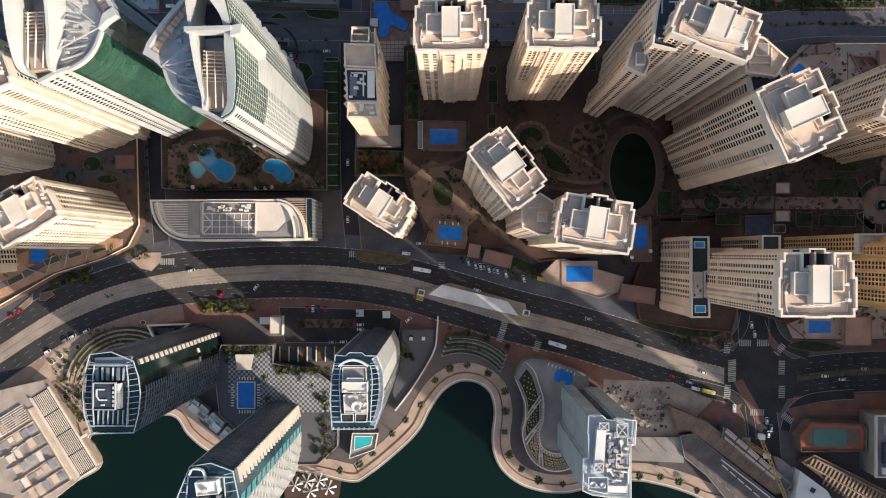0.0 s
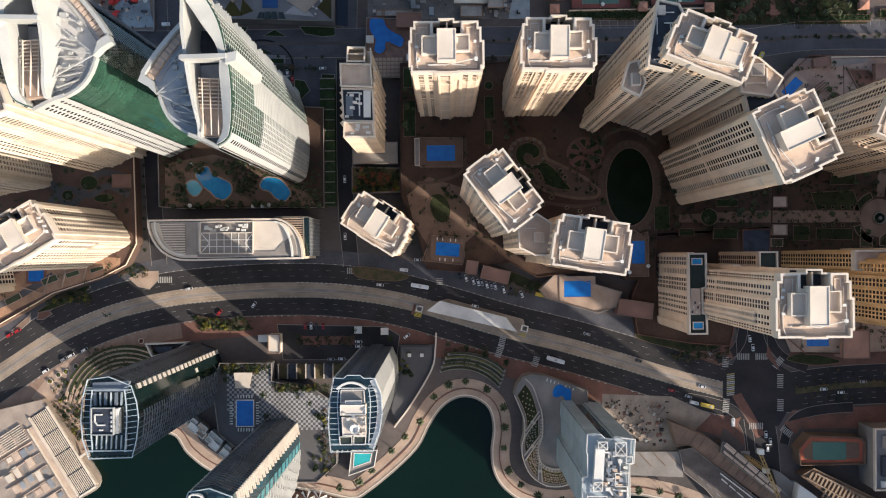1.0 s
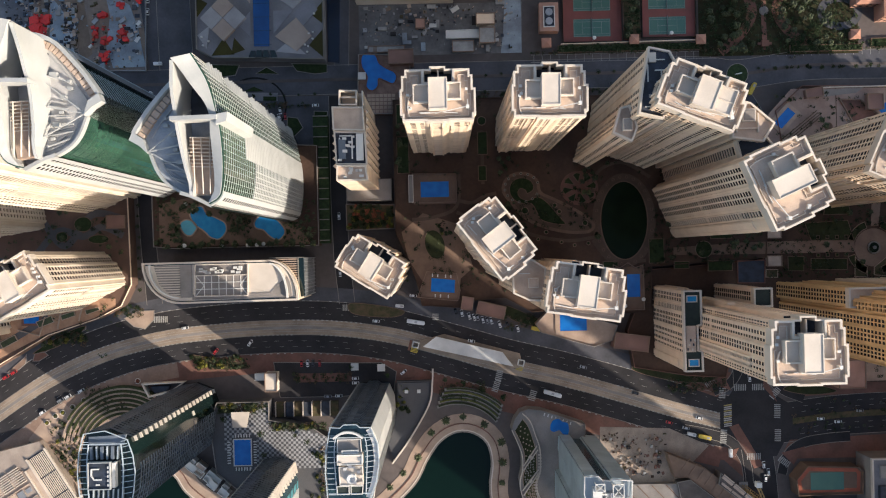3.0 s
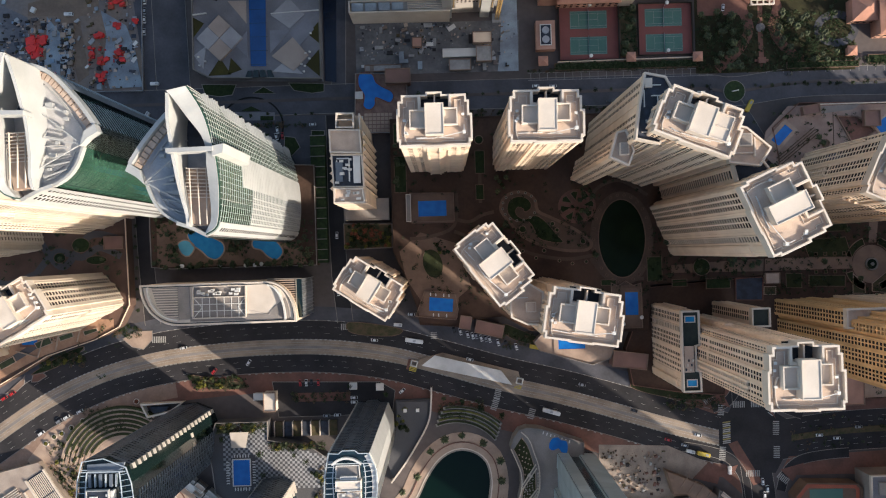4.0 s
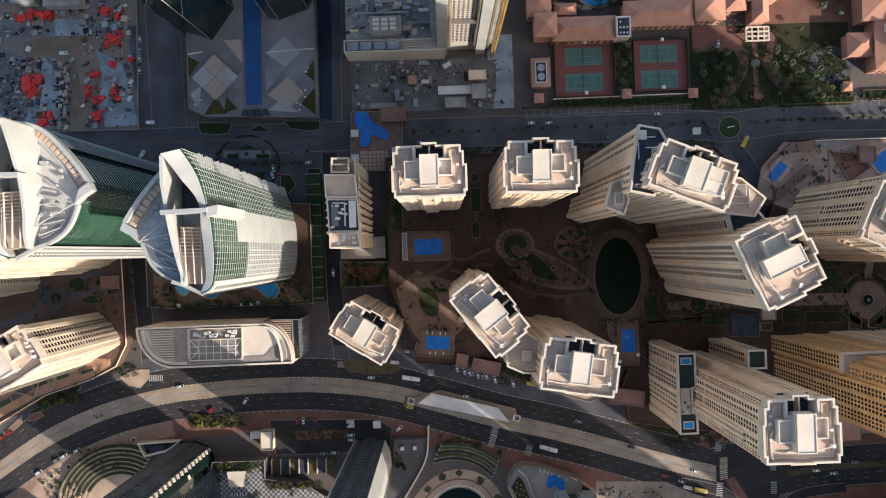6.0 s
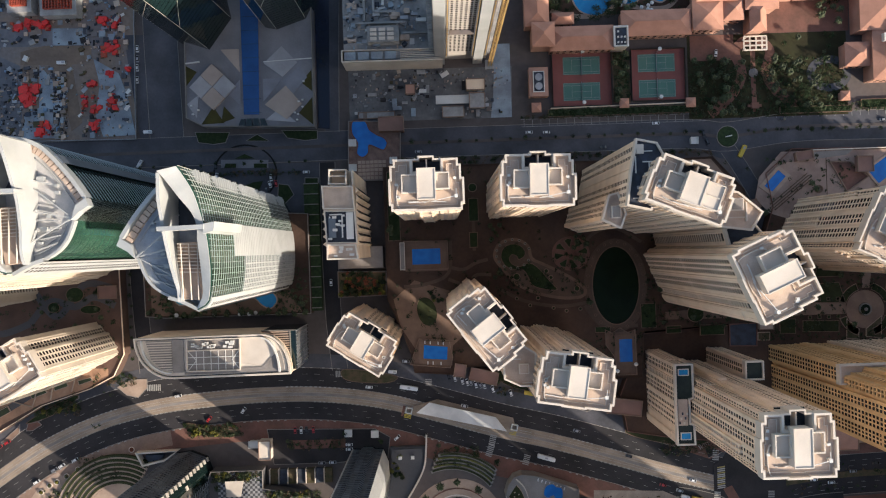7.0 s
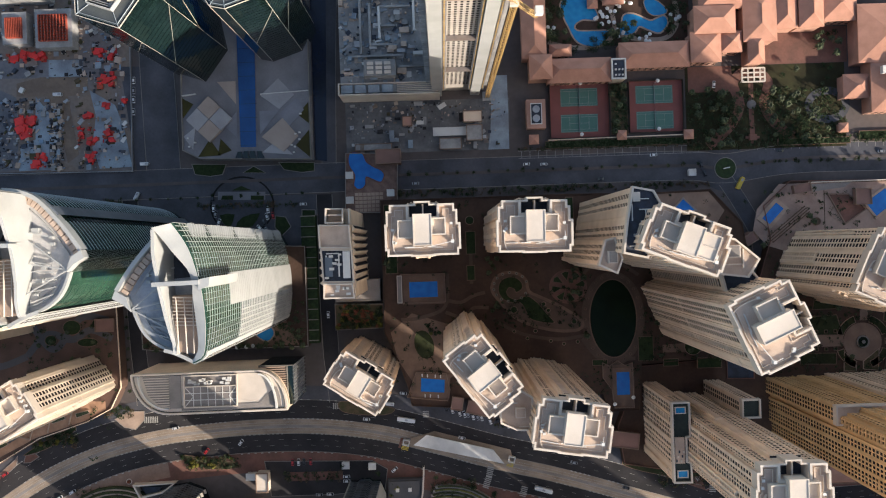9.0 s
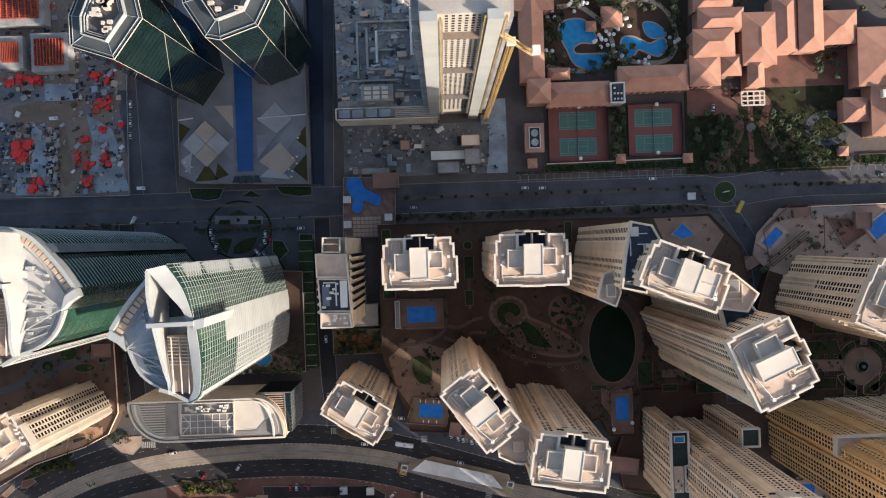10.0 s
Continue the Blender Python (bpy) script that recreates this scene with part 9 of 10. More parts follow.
    # sunlit stepped terrace between the site and the promenade
    t = thing("stepped_terrace", "pale stepped terrace above the promenade", "terrace", at=(128, -130, 0))
    for k in range(4):
        q = Mesh()
        q.prism([(104, -121.5 - k * 3.2), (154.4 + k * 0.6, -121.5 - k * 3.2), (156.0 - k, -138.4), (104, -136.0)], 0, 4.6 - k * 1.1)
        part("terrace_step", q, PAVING if k % 2 else CONCRETE, t)
    for k in range(5):
        q = Mesh()
        q.bar((108 + k * 9.5, -122.4), (116 + k * 9.5, -131.0), 0.5, 3.0, 5.1)
        part("stair_wall", q, PATH_BROWN, t)
    t = thing("roof_court", "green sports court with red running border on a roof", "sports court", at=(250, -120, 0))
    outer = [(228.6, -119.1), (236.5, -109.9), (269.6, -111.3), (272.6, -114.5), (272.0, -129.0), (230.0, -129.4)]
    q = Mesh()
    q.prism(outer, 0, 10)
    part("roof", q, PATH_BROWN, t)
    q = Mesh()
    q.ring(inset(outer, 1.4), 9.8, 10.14, 2.2)
    part("border", q, material("worn red track", (0.40, 0.115, 0.07), 0.9, second=(0.28, 0.09, 0.06), vary=0.2), t)
    q = Mesh()
    q.box(238.6, -126.2, 9.9, 260.2, -114.8, 10.2)
    part("court", q, COURT_GREEN, t)
    q = Mesh()
    q.ring(ccw(outer), 9.5, 12.0, 0.4)
    part("fence", q, PATH_BROWN, t)
    t = thing("court_tower", "pale building with dark roof tank at the edge", "building", at=(282, -122, 0))
    q = Mesh()
    q.box(273.4, -143, 0, 298, -104, 20)
    part("wall", q, CONCRETE, t)
    q = Mesh()
    q.ring(rect(273.0, -143.4, 298.4, -103.6), 19, 21.4, 1.0)
    part("parapet", q, STONE_WHITE, t)
    q = Mesh()
    q.box(274.6, -142, 19.4, 297, -105, 20.2)
    part("roof", q, PLAZA_GREY, t)
    for x0, y0, x1, y1, z, m in ((277, -134, 288, -121, 23, ROOF_DARK), (278, -116, 286, -108, 22, CONCRETE), (290, -116, 296, -108, 22.5, WHITE), (289, -132, 296, -122, 21.6, ROOF_DARK), (277, -141, 284, -137, 22, WHITE)):
        q = Mesh()
        q.box(x0, y0, 20, x1, y1, z)
        part("roof_unit", q, m, t)
    t = thing("white_hut_roof", "white roof with small dark hatch", "building", at=(234, -150, 0))
    q = Mesh()
    q.prism([(229.0, -141.6), (246.2, -154.2), (256.0, -170), (224.0, -170.0), (227, -152)], 0, 12)
    part("wall", q, WHITE, t)
    q = Mesh()
    q.prism(placed(rect(-1.5, -1.5, 1.5, 1.5), 237, -154, -30), 11.8, 12.6)
    part("hatch", q, ROOF_DARK, t)
    q = Mesh()
    q.prism([(214.6, -134.0), (219.3, -135.4), (229.6, -143.4), (226.0, -156.0), (218.0, -146.0)], 0, 4)
    tagged(new("quay_ramp", q.data("quay_ramp", CONCRETE)), "pale concrete ramp beside a white roof", "ramp")


marina_site()

# low wall and deck of the promenade tower, forecourt walls
t = thing("tower_forecourt", "walled forecourt with white curved walls", "forecourt", at=(-20, -60, 0))
q = Mesh()
q.prism([(-30, -50), (-6, -50), (-8, -66), (-22, -88), (-32, -104), (-36, -92), (-30, -70)], 0, 4.5)
part("deck", q, DECK_SLATE, t)
q = Mesh()
q.ribbon(smooth([(-6, -42), (-6.5, -52), (-9, -66), (-22, -88), (-34, -104)], 2.5), -0.5, 0.5, 0, 6.5)
part("curved_wall", q, STONE_WHITE, t)
q = Mesh()
q.box(-29, -60, 4.2, -9, -51, 6.0)
part("ramp_roof", q, DECK_SLATE, t, "dark slate ramp roof")
for x in (-23.6, -15.4):
    q = Mesh()
    q.box(x - 1.1, -57.6, 5.9, x + 1.1, -55.4, 7.6)
    part("roof_unit", q, WHITE, t)
t = thing("corner_pavilion", "white angular walled pavilion beside a glass tower", "pavilion", at=(-182, -44, 0))
q = Mesh()
q.ring(ccw([(-198.2, -47.6), (-169.5, -47.0), (-178.6, -53.8), (-193.6, -57.0)]), 0, 6, 1.1)
part("wall", q, STONE_WHITE, t)
q = Mesh()
q.prism([(-192.4, -50.0), (-180.0, -50.0), (-182.0, -53.2), (-190.7, -54.2)], 0, 3.2)
part("court", q, ROOF_DARK, t)
t = thing("entry_garden", "planted garden bays behind the forecourt", "garden", at=(-94, -66, 0))
for k in range(7):
    q = Mesh()
    q.box(-110 + k * 6.0, -72, 0, -105.2 + k * 6.0, -62.5, 3.0)
    part("bay", q, ROOF_DARK if k % 2 else SOIL, t)
    q = Mesh()
    q.bar((-110.4 + k * 6, -72), (-110.4 + k * 6, -62.2), 0.5, 0, 4.4)
    part("bay_wall", q, STONE_WHITE, t)
t = thing("shade_roof", "pale slab roof over the pool deck", "canopy", at=(-132, -72, 11.5))
q = Mesh()
q.prism([(-137, -66), (-125, -66), (-127, -76), (-136, -76)], 14.2, 14.8)
part("roof", q, STONE_WHITE, t)
for x, y in ((-135, -67), (-127, -67), (-135, -75), (-128, -75)):
    q = Mesh()
    q.lathe(x, y, [(0.25, 11.4), (0.25, 14.4)], 8)
    part("column", q, STEEL, t)
# slatted side court beside the slab block
t = thing("slatted_court", "dark sunken court with pale cross beams", "court", at=(-76, 82, 0))
q = Mesh()
q.box(-81, 42, 0, -71.5, 126, 7)
part("court_floor", q, LEAF_DARK, t)
for k in range(13):
    q = Mesh()
    q.bar((-81, 44 + k * 6.8), (-71.5, 44 + k * 6.8), 0.5, 6.5, 8.4)
    part("cross_beam", q, KERB, t)


# ---- vehicles
def vehicle(name, length, wide, high, paint, label, category, cab=(0.24, 0.80), box=False):
    """Built along x at the origin; copied to its places."""
    t = thing(name, label, category, "vehicles")
    q = Mesh()
    l, w = length / 2, wide / 2
    body = [(-l, -w * 0.8), (-l * 0.93, -w), (l * 0.88, -w), (l, -w * 0.72), (l, w * 0.72), (l * 0.88, w), (-l * 0.93, w), (-l, w * 0.8)]
    q.prism(body, 0.3, high if box else high * 0.58, True)
    part("body", q, paint, t)
    if box:
        for k in range(max(2, int(length / 4))):
            x = -l + (k + 0.5) * length / max(2, int(length / 4))
            r = Mesh()
            r.box(x - 0.9, -w * 0.5, high - 0.02, x + 0.9, w * 0.5, high + 0.18)
            part("roof_hatch", r, STEEL if k % 2 else paint, t)
        r = Mesh()
        r.box(l - 0.25, -w * 0.8, high * 0.45, l + 0.04, w * 0.8, high * 0.9)
        part("windscreen", r, WINDOW, t)
    else:
        a, b = -l + length * cab[0], -l + length * cab[1]
        q = Mesh()
        k = len(q.v)
        q.v = [(a - 0.5, -w * 0.92, high * 0.57), (b + 0.6, -w * 0.92, high * 0.57), (b + 0.6, w * 0.92, high * 0.57), (a - 0.5, w * 0.92, high * 0.57), (a + 0.1, -w * 0.74, high - 0.05), (b - 0.4, -w * 0.74, high - 0.05), (b - 0.4, w * 0.74, high - 0.05), (a + 0.1, w * 0.74, high - 0.05)]
        q.f = [(0, 1, 5, 4), (1, 2, 6, 5), (2, 3, 7, 6), (3, 0, 4, 7), (4, 5, 6, 7)]
        part("glasshouse", q, WINDOW, t, "dark wrap-round car glazing")
        q = Mesh()
        q.box(a + 0.15, -w * 0.72, high - 0.07, b - 0.45, w * 0.72, high)
        part("roof", q, paint, t)
    for sx in (-0.62, 0.62):
        for sy in (-1, 1):
            wheel = Mesh()
            n = 12
            for y in (-0.11, 0.11):
                wheel.v += [(sx * l + 0.33 * math.cos(k * math.tau / n), sy * (w - 0.12) + y, 0.33 + 0.33 * math.sin(k * math.tau / n)) for k in range(n)]
            wheel.f = [(k, (k + 1) % n, n + (k + 1) % n, n + k) for k in range(n)] + [tuple(range(n - 1, -1, -1)), tuple(range(n, 2 * n))]
            part("wheel", wheel, RUBBER, t)
    return t


white_car = vehicle("car", 4.6, 1.85, 1.5, CAR_WHITE, "white parked saloon car on asphalt", "car")
dark_car = vehicle("car", 4.6, 1.85, 1.5, CAR_DARK, "black saloon car on asphalt", "car")
red_car = vehicle("car", 4.4, 1.8, 1.5, CAR_RED, "red saloon car on asphalt", "car")
grey_car = vehicle("car", 4.6, 1.85, 1.6, CAR_GREY, "silver estate car on asphalt", "car")
bus = vehicle("bus", 12.0, 2.6, 3.2, CAR_WHITE, "long white bus on the carriageway", "bus", box=True)
yellow_bus = vehicle("bus", 8.5, 2.5, 3.0, YELLOW, "yellow bus at the kerb", "bus", box=True)
van = vehicle("van", 5.6, 2.1, 2.4, CAR_WHITE, "white delivery van beside the kerb", "van", box=True)
KIND = {"w": white_car, "d": dark_car, "r": red_car, "g": grey_car, "b": bus, "y": yellow_bus, "v": van}
placed_first = set()


def park(kind, x, y, turn, z=0.08):
    ob = KIND[kind]
    m = pose(x, y, z, 0, 0, turn)
    if kind in placed_first:
        copy_thing(ob, m)
    else:
        placed_first.add(kind)
        ob.matrix_basis = m


for k, (x, y) in enumerate(((10.1, -5.1), (14.2, -6.4), (19, -8.4), (22.3, -9.3), (24.6, -9.3), (27.9, -11), (30.9, -11.4), (33.5, -11.9), (39.1, -14.3), (44.3, -14.9), (51, -17.4))):
    park("dwwwgwgwwdw"[k], x, y, 105, 0.14)
for kind, x, y, turn in (("b", -16.5, -11.5, -10), ("b", 73, -61, -17), ("v", 164.5, -90, -15), ("y", 173, -92, -13), ("w", 170, -79.5, -15), ("g", 161, -86, -15), ("w", -43, -10.4, -6), ("v", -27, -0.6, -6), ("w", -249, -55.8, 30), ("w", -240, -52.2, 28), ("g", -254, -58.2, 31), ("w", -266, -66, 32), ("r", -290, -42, 32), ("r", -284.5, -39, 32),
                         ("w", 202, -48, 95), ("w", 204, -54, 95), ("w", 212, -111.5, 92), ("w", 215, -116.3, 92), ("w", 213, -120.5, 92), ("w", 250.5, -81.8, 0), ("g", 276.7, -77, 2), ("w", -189.5, 219.7, 90), ("g", -189.7, 213, 90), ("w", -190, 207, 90), ("w", -190.3, 199, 90), ("v", -184, 164, 0), ("w", -57.5, -48, 0), ("w", -57.5, -51, 0), ("g", -76, -59.5, 0), ("w", -68.8, -59.3, 0), ("w", -25.5, -44.6, 40),
                         ("r", -93, -37.3, 90), ("w", -89, -37.3, 90), ("d", -85.5, -37.3, 90), ("r", -81, -37.3, 90), ("w", 69, 155.4, 0), ("w", 80.5, 155, 0), ("w", 153.5, 158.6, 0), ("d", 187.4, 145, 110), ("d", 185, 151, 100), ("d", 237.6, 158.6, 0), ("g", 304.6, 156, 0), ("v", -190, 143, 60), ("d", -140.0, 139.6, 92), ("w", -139.6, 133.1, 88), ("g", -138.4, 129.2, 82), ("w", -136.4, 123.8, 72), ("d", -134.4, 120.4, 60), ("w", -103.6, 131.0, 98), ("w", -104.4, 126.6, 106), ("d", -106.4, 122.6, 114), ("w", -109.4, 119.2, 130), ("g", -104.6, 117.4, 120), ("r", -100.3, 127.1, 96),
                         ("y", 210, 138, 62), ("y", 64, -18, -12), ("r", -150, -28, 50), ("w", -127, -23, 55), ("w", 195, 204, 85), ("w", -80, 134, 0), ("w", -44, 141, 35), ("v", -240, 212, 0), ("v", 190, -103, 90), ("w", -18, 6, -5), ("r", 150, -82, -15), ("d", 128, -62, -17), ("w", -170, -12, 12), ("w", -66, 22, 90), ("w", -66, 60, 90), ("g", -5, 145, 0), ("d", 118, 144, 0), ("w", 262, -84, 2), ("d", 292, -72, 0), ("g", 94, -44, -17), ("w", 20, -25, -15)):
    park(kind, x, y, turn, 0.5 if -112 < x < -32 and -60 < y < -37 else 0.04)


# ---- trees
def palm(seed):
    rnd = random.Random(seed)
    t = thing("palm_tree", "date palm with drooping grey green fronds", "tree", "palm trees")
    q = Mesh()
    q.lathe(0, 0, [(0.34, 0), (0.24, 2), (0.2, 5), (0.26, 6.8), (0.1, 7.2)], 7)
    part("trunk", q, BARK, t)
    q = Mesh()
    for k in range(18):
        a = k * math.tau / 18 + rnd.uniform(-0.15, 0.15)
        l, lift = rnd.uniform(2.0, 3.0), rnd.uniform(0.2, 1.2)
        d, s = Vector((math.cos(a), math.sin(a), 0)), Vector((-math.sin(a), math.cos(a), 0))
        pts = [Vector((0, 0, 7)), d * l * 0.45 + Vector((0, 0, 7 + lift)), d * l * 0.8 + Vector((0, 0, 6.6 + lift * 0.6)), d * l + Vector((0, 0, 5.6 + lift * 0.3))]
        w = (0.1, 0.42, 0.32, 0.03)
        b = len(q.v)
        for p, h in zip(pts, w):
            q.v += [tuple(p - s * h - Vector((0, 0, h * 0.5))), tuple(p), tuple(p + s * h - Vector((0, 0, h * 0.5)))]
        for i in range(3):
            for j in range(2):
                q.f.append((b + i * 3 + j, b + i * 3 + j + 1, b + i * 3 + j + 4, b + i * 3 + j + 3))
    part("crown", q, LEAF, t)
    return t


def broadleaf(seed, r=2.6, h=5.0, leaf=LEAF_DARK, name="street_tree"):
    rnd = random.Random(seed)
    t = thing(name, "small leafy street tree with uneven crown" if name == "street_tree" else "broad dark leafy tree in the hotel garden", "tree", name.replace("_", " ") + "s")
    q = Mesh()
    q.lathe(0, 0, [(0.24, 0), (0.16, h * 0.5), (0.05, h * 0.9)], 6)
    for k in range(4):
        a = k * 1.6 + rnd.random()
        q.beam((0, 0, h * 0.4), (math.cos(a) * r * 0.55, math.sin(a) * r * 0.55, h * 0.78), 0.1)
    part("trunk", q, BARK, t)
    q = Mesh()
    for k in range(170):
        a, e, m = rnd.uniform(0, math.tau), rnd.uniform(-0.5, 1.4), rnd.random() ** 0.45
        edge = r * (0.78 + 0.3 * math.sin(a * 3 + seed) * math.cos(a * 2))
        c = Vector((math.cos(a) * math.cos(e) * edge * m, math.sin(a) * math.cos(e) * edge * m, h * 0.78 + math.sin(e) * r * 0.6 * m))
        n = Vector((rnd.uniform(-1, 1), rnd.uniform(-1, 1), rnd.uniform(0.2, 1.2))).normalized()
        u = n.orthogonal().normalized() * rnd.uniform(0.22, 0.5)
        v = n.cross(u)
        b = len(q.v)
        q.v += [tuple(c - u), tuple(c + v * 0.7), tuple(c + u), tuple(c - v * 0.7)]
        q.f.append((b, b + 1, b + 2, b + 3))
    part("crown", q, leaf, t)
    return t


def shrub(seed, leaf):
    t = thing("shrub", "low rounded garden shrub", "shrub", "garden shrubs")
    rnd = random.Random(seed)
    q = Mesh()
    q.lathe(0, 0, [(0.1, 0), (0.05, 0.6)], 5)
    part("stem", q, BARK, t)
    q = Mesh()
    for k in range(70):
        a, e = rnd.uniform(0, math.tau), rnd.uniform(0, 1.5)
        c = Vector((math.cos(a) * math.cos(e), math.sin(a) * math.cos(e), 0.5 + math.sin(e) * 0.9)) * rnd.uniform(0.6, 1.15)
        n = Vector((rnd.uniform(-1, 1), rnd.uniform(-1, 1), rnd.uniform(0.2, 1))).normalized()
        u = n.orthogonal().normalized() * rnd.uniform(0.2, 0.4)
        v = n.cross(u)
        b = len(q.v)
        q.v += [tuple(c - u), tuple(c + v), tuple(c + u), tuple(c - v)]
        q.f.append((b, b + 1, b + 2, b + 3))
    part("crown", q, leaf, t)
    return t


BIG = [broadleaf(14, 4.6, 8.0, name="shade_tree"), broadleaf(15, 5.2, 8.5, name="shade_tree")]
PALMS = [palm(1), palm(2), palm(3)]
TREES = [broadleaf(4), broadleaf(5, 3.2, 6.0), broadleaf(6, 2.2, 4.4, LEAF)]
SHRUBS = [shrub(7, LEAF), shrub(8, LEAF_DARK), shrub(9, material("yellow green shrub leaves", (0.16, 0.15, 0.02), 0.8, vary=0.3, island=0.4)), shrub(10, material("flowering shrub leaves", (0.24, 0.07, 0.035), 0.8, vary=0.3, island=0.4))]
used = set()
tree_rnd = random.Random(77)


def plant(models, x, y, z, lo=0.8, hi=1.2):
    ob = tree_rnd.choice(models)
    s = tree_rnd.uniform(lo, hi)
    m = Matrix.Translation((x, y, z - 0.15)) @ Matrix.Rotation(tree_rnd.uniform(0, 6.28), 4, "Z")
    if ob in used:
        ob = copy_thing(ob, m)
    else:
        used.add(ob)
        ob.matrix_basis = m
    ob.scale = (s, s, s)


def undergrowth(name, label, areas, seed, mats=(LEAF_DARK, LEAF, LEAF_DARK), clear=()):
    """Low planting past counting: clumps of leaves, one mesh."""
    rnd = random.Random(seed)
    q, which = Mesh(), []
    for x0, y0, x1, y1, z, n in areas:
        for k in range(n):
            x, y = rnd.uniform(x0, x1), rnd.uniform(y0, y1)
            if any(((x - cx) / rx) ** 2 + ((y - cy) / ry) ** 2 < 1 for cx, cy, rx, ry in clear):
                continue
            s, m = rnd.uniform(0.6, 1.7), rnd.randrange(len(mats))
            for j in range(16):
                a, e = rnd.uniform(0, math.tau), rnd.uniform(0.1, 1.5)
                c = Vector((x + math.cos(a) * math.cos(e) * s, y + math.sin(a) * math.cos(e) * s, z + 0.1 + math.sin(e) * s))
                v0 = Vector((rnd.uniform(-1, 1), rnd.uniform(-1, 1), rnd.uniform(0.3, 1.2))).normalized()
                u = v0.orthogonal().normalized() * rnd.uniform(0.25, 0.45)
                v = v0.cross(u)
                b = len(q.v)
                q.v += [tuple(c - u), tuple(c + v), tuple(c + u), tuple(c - v)]
                q.f.append((b, b + 1, b + 2, b + 3))
                which.append(m)
    me = q.data(name, *mats)
    me.polygons.foreach_set("material_index", which)
    tagged(new(name, me), label, "shrubs", kind="stuff")


CLEAR = ((120.5, 52.3, 20, 30), (-2, 75, 13, 9), (2.1, 13, 11, 8), (125.6, 10, 8, 10), (168, 123, 9, 6))
undergrowth("plaza_shrubs", "low dark shrubs along the shaded plaza paths", ((-26, 50, 212, 132, PZ, 200), (44, 48, 112, 66, PZ, 90), (-24, 8, 46, 60, PZ, 90), (138, 24, 210, 56, PZ, 160), (96, 2, 136, 24, PZ, 60)), 61, clear=CLEAR)
undergrowth("garden_shrubs", "low dark shrubs beside the fountain court", ((216, 12, 330, 66, 8, 420), (222, 66, 340, 132, 8, 260), (226, -54, 330, -34, 8, 90)), 62, clear=((284.5, 31, 14, 14), (228, 117, 9, 9), (298, 122, 11, 10), (243, -48, 9, 6)))
undergrowth("podium_shrubs", "low shrubs round the pools and terraces", ((-184, 41, -80, 72, 11, 420), (-184, 72, -164, 106, 11, 60), (-335, -30, -206, 66, 10, 110), (-264, 4, -204, 60, 10, 50)), 63, clear=((-153, 55.5, 17, 13.5), (-111, 51.5, 11, 9), (-267, -2, 7, 6)))
undergrowth("hotel_shrubs", "thick shrubs in the hotel gardens", ((86, 232, 178, 298, 0.1, 520), (177, 161, 282, 200, 0.1, 520), (127, 174, 137, 206, 0.5, 90), (82, 165.5, 176, 169.5, 1.5, 220), (236, 162.5, 340, 168, 1.2, 160)), 64, clear=((107, 253, 16, 18), (150, 250, 18, 10), (157, 263, 12, 9)))
undergrowth("road_shrubs", "low roadside shrubs and ground cover", ((-266, -22, -236, -11, 0.5, 90), (-217, -4, -198, 4, 0.5, 60), (-262, -112, -238, -72, 0.3, 120), (-240, -50, -206, -66, 0.8, 60), (-166, -40, -128, -32, 0.5, 70), (-146, -67, -114, -61, 11.6, 90), (-112, -79, -76, -74, 11.6, 90), (-80, -134, -72, -90, 11.6, 60), (-98, -50, -60, -44, 0.6, 60), (150, -62, 188, -52, 0.2, 110), (40, -18, 62, -8, 0.2, 50), (-2, -64, 30, -52, 1.5, 90), (230, -92, 330, -66, 0.3, 60), (-20, 136.5, 190, 140.5, 0.1, 190), (64, 164.6, 186, 166, 0.1, 90), (-280, 138, -200, 141, 0.1, 60), (-150, 133, -84, 136, 0.1, 60)), 65, mats=(LEAF, LEAF_DARK, SHRUBS[2].children[1].data.materials[0]))
# promenade palms
for x, y in ((-49, -132), (-36, -119), (-27, -110), (-17, -100), (-57, -139), (-70, -143), (-8, -84), (2, -76), (13, -74), (27, -79), (38, -91), (38.5, -104), (38, -118), (41, -132), (49, -142), (60, -149), (76, -152), (126, -146), (140, -147), (152, -150), (164, -156)):
    plant(PALMS, x, y, 0.2, 0.9, 1.25)
# beach road trees and medians
for k in range(32):
    x = -40 + k * 10.6
    if 186 < x < 214:
        continue
    plant(TREES, x + tree_rnd.uniform(-1, 1), 151.4 + tree_rnd.uniform(-0.6, 0.6), 0.2, 0.5, 0.8)
for k in range(20):
    plant(TREES, -16 + k * 10 + tree_rnd.uniform(-1.5, 1.5), 139.5 + tree_rnd.uniform(-1, 1), 0.1, 0.5, 0.8)
for k in range(16):
    x = 218 + k * 7.6
    plant(TREES, x, 151 + tree_rnd.uniform(-0.6, 0.6), 0.2, 0.5, 0.8)
for k in range(20):
    plant(TREES, -270 + k * 10.0 + tree_rnd.uniform(-1, 1), 141 + tree_rnd.uniform(-1, 1), 0.1, 0.4, 0.7)
for k in range(16):
    plant(TREES, -199 + tree_rnd.uniform(-0.6, 0.6), 14 + k * 7, 0.1, 0.5, 0.8)
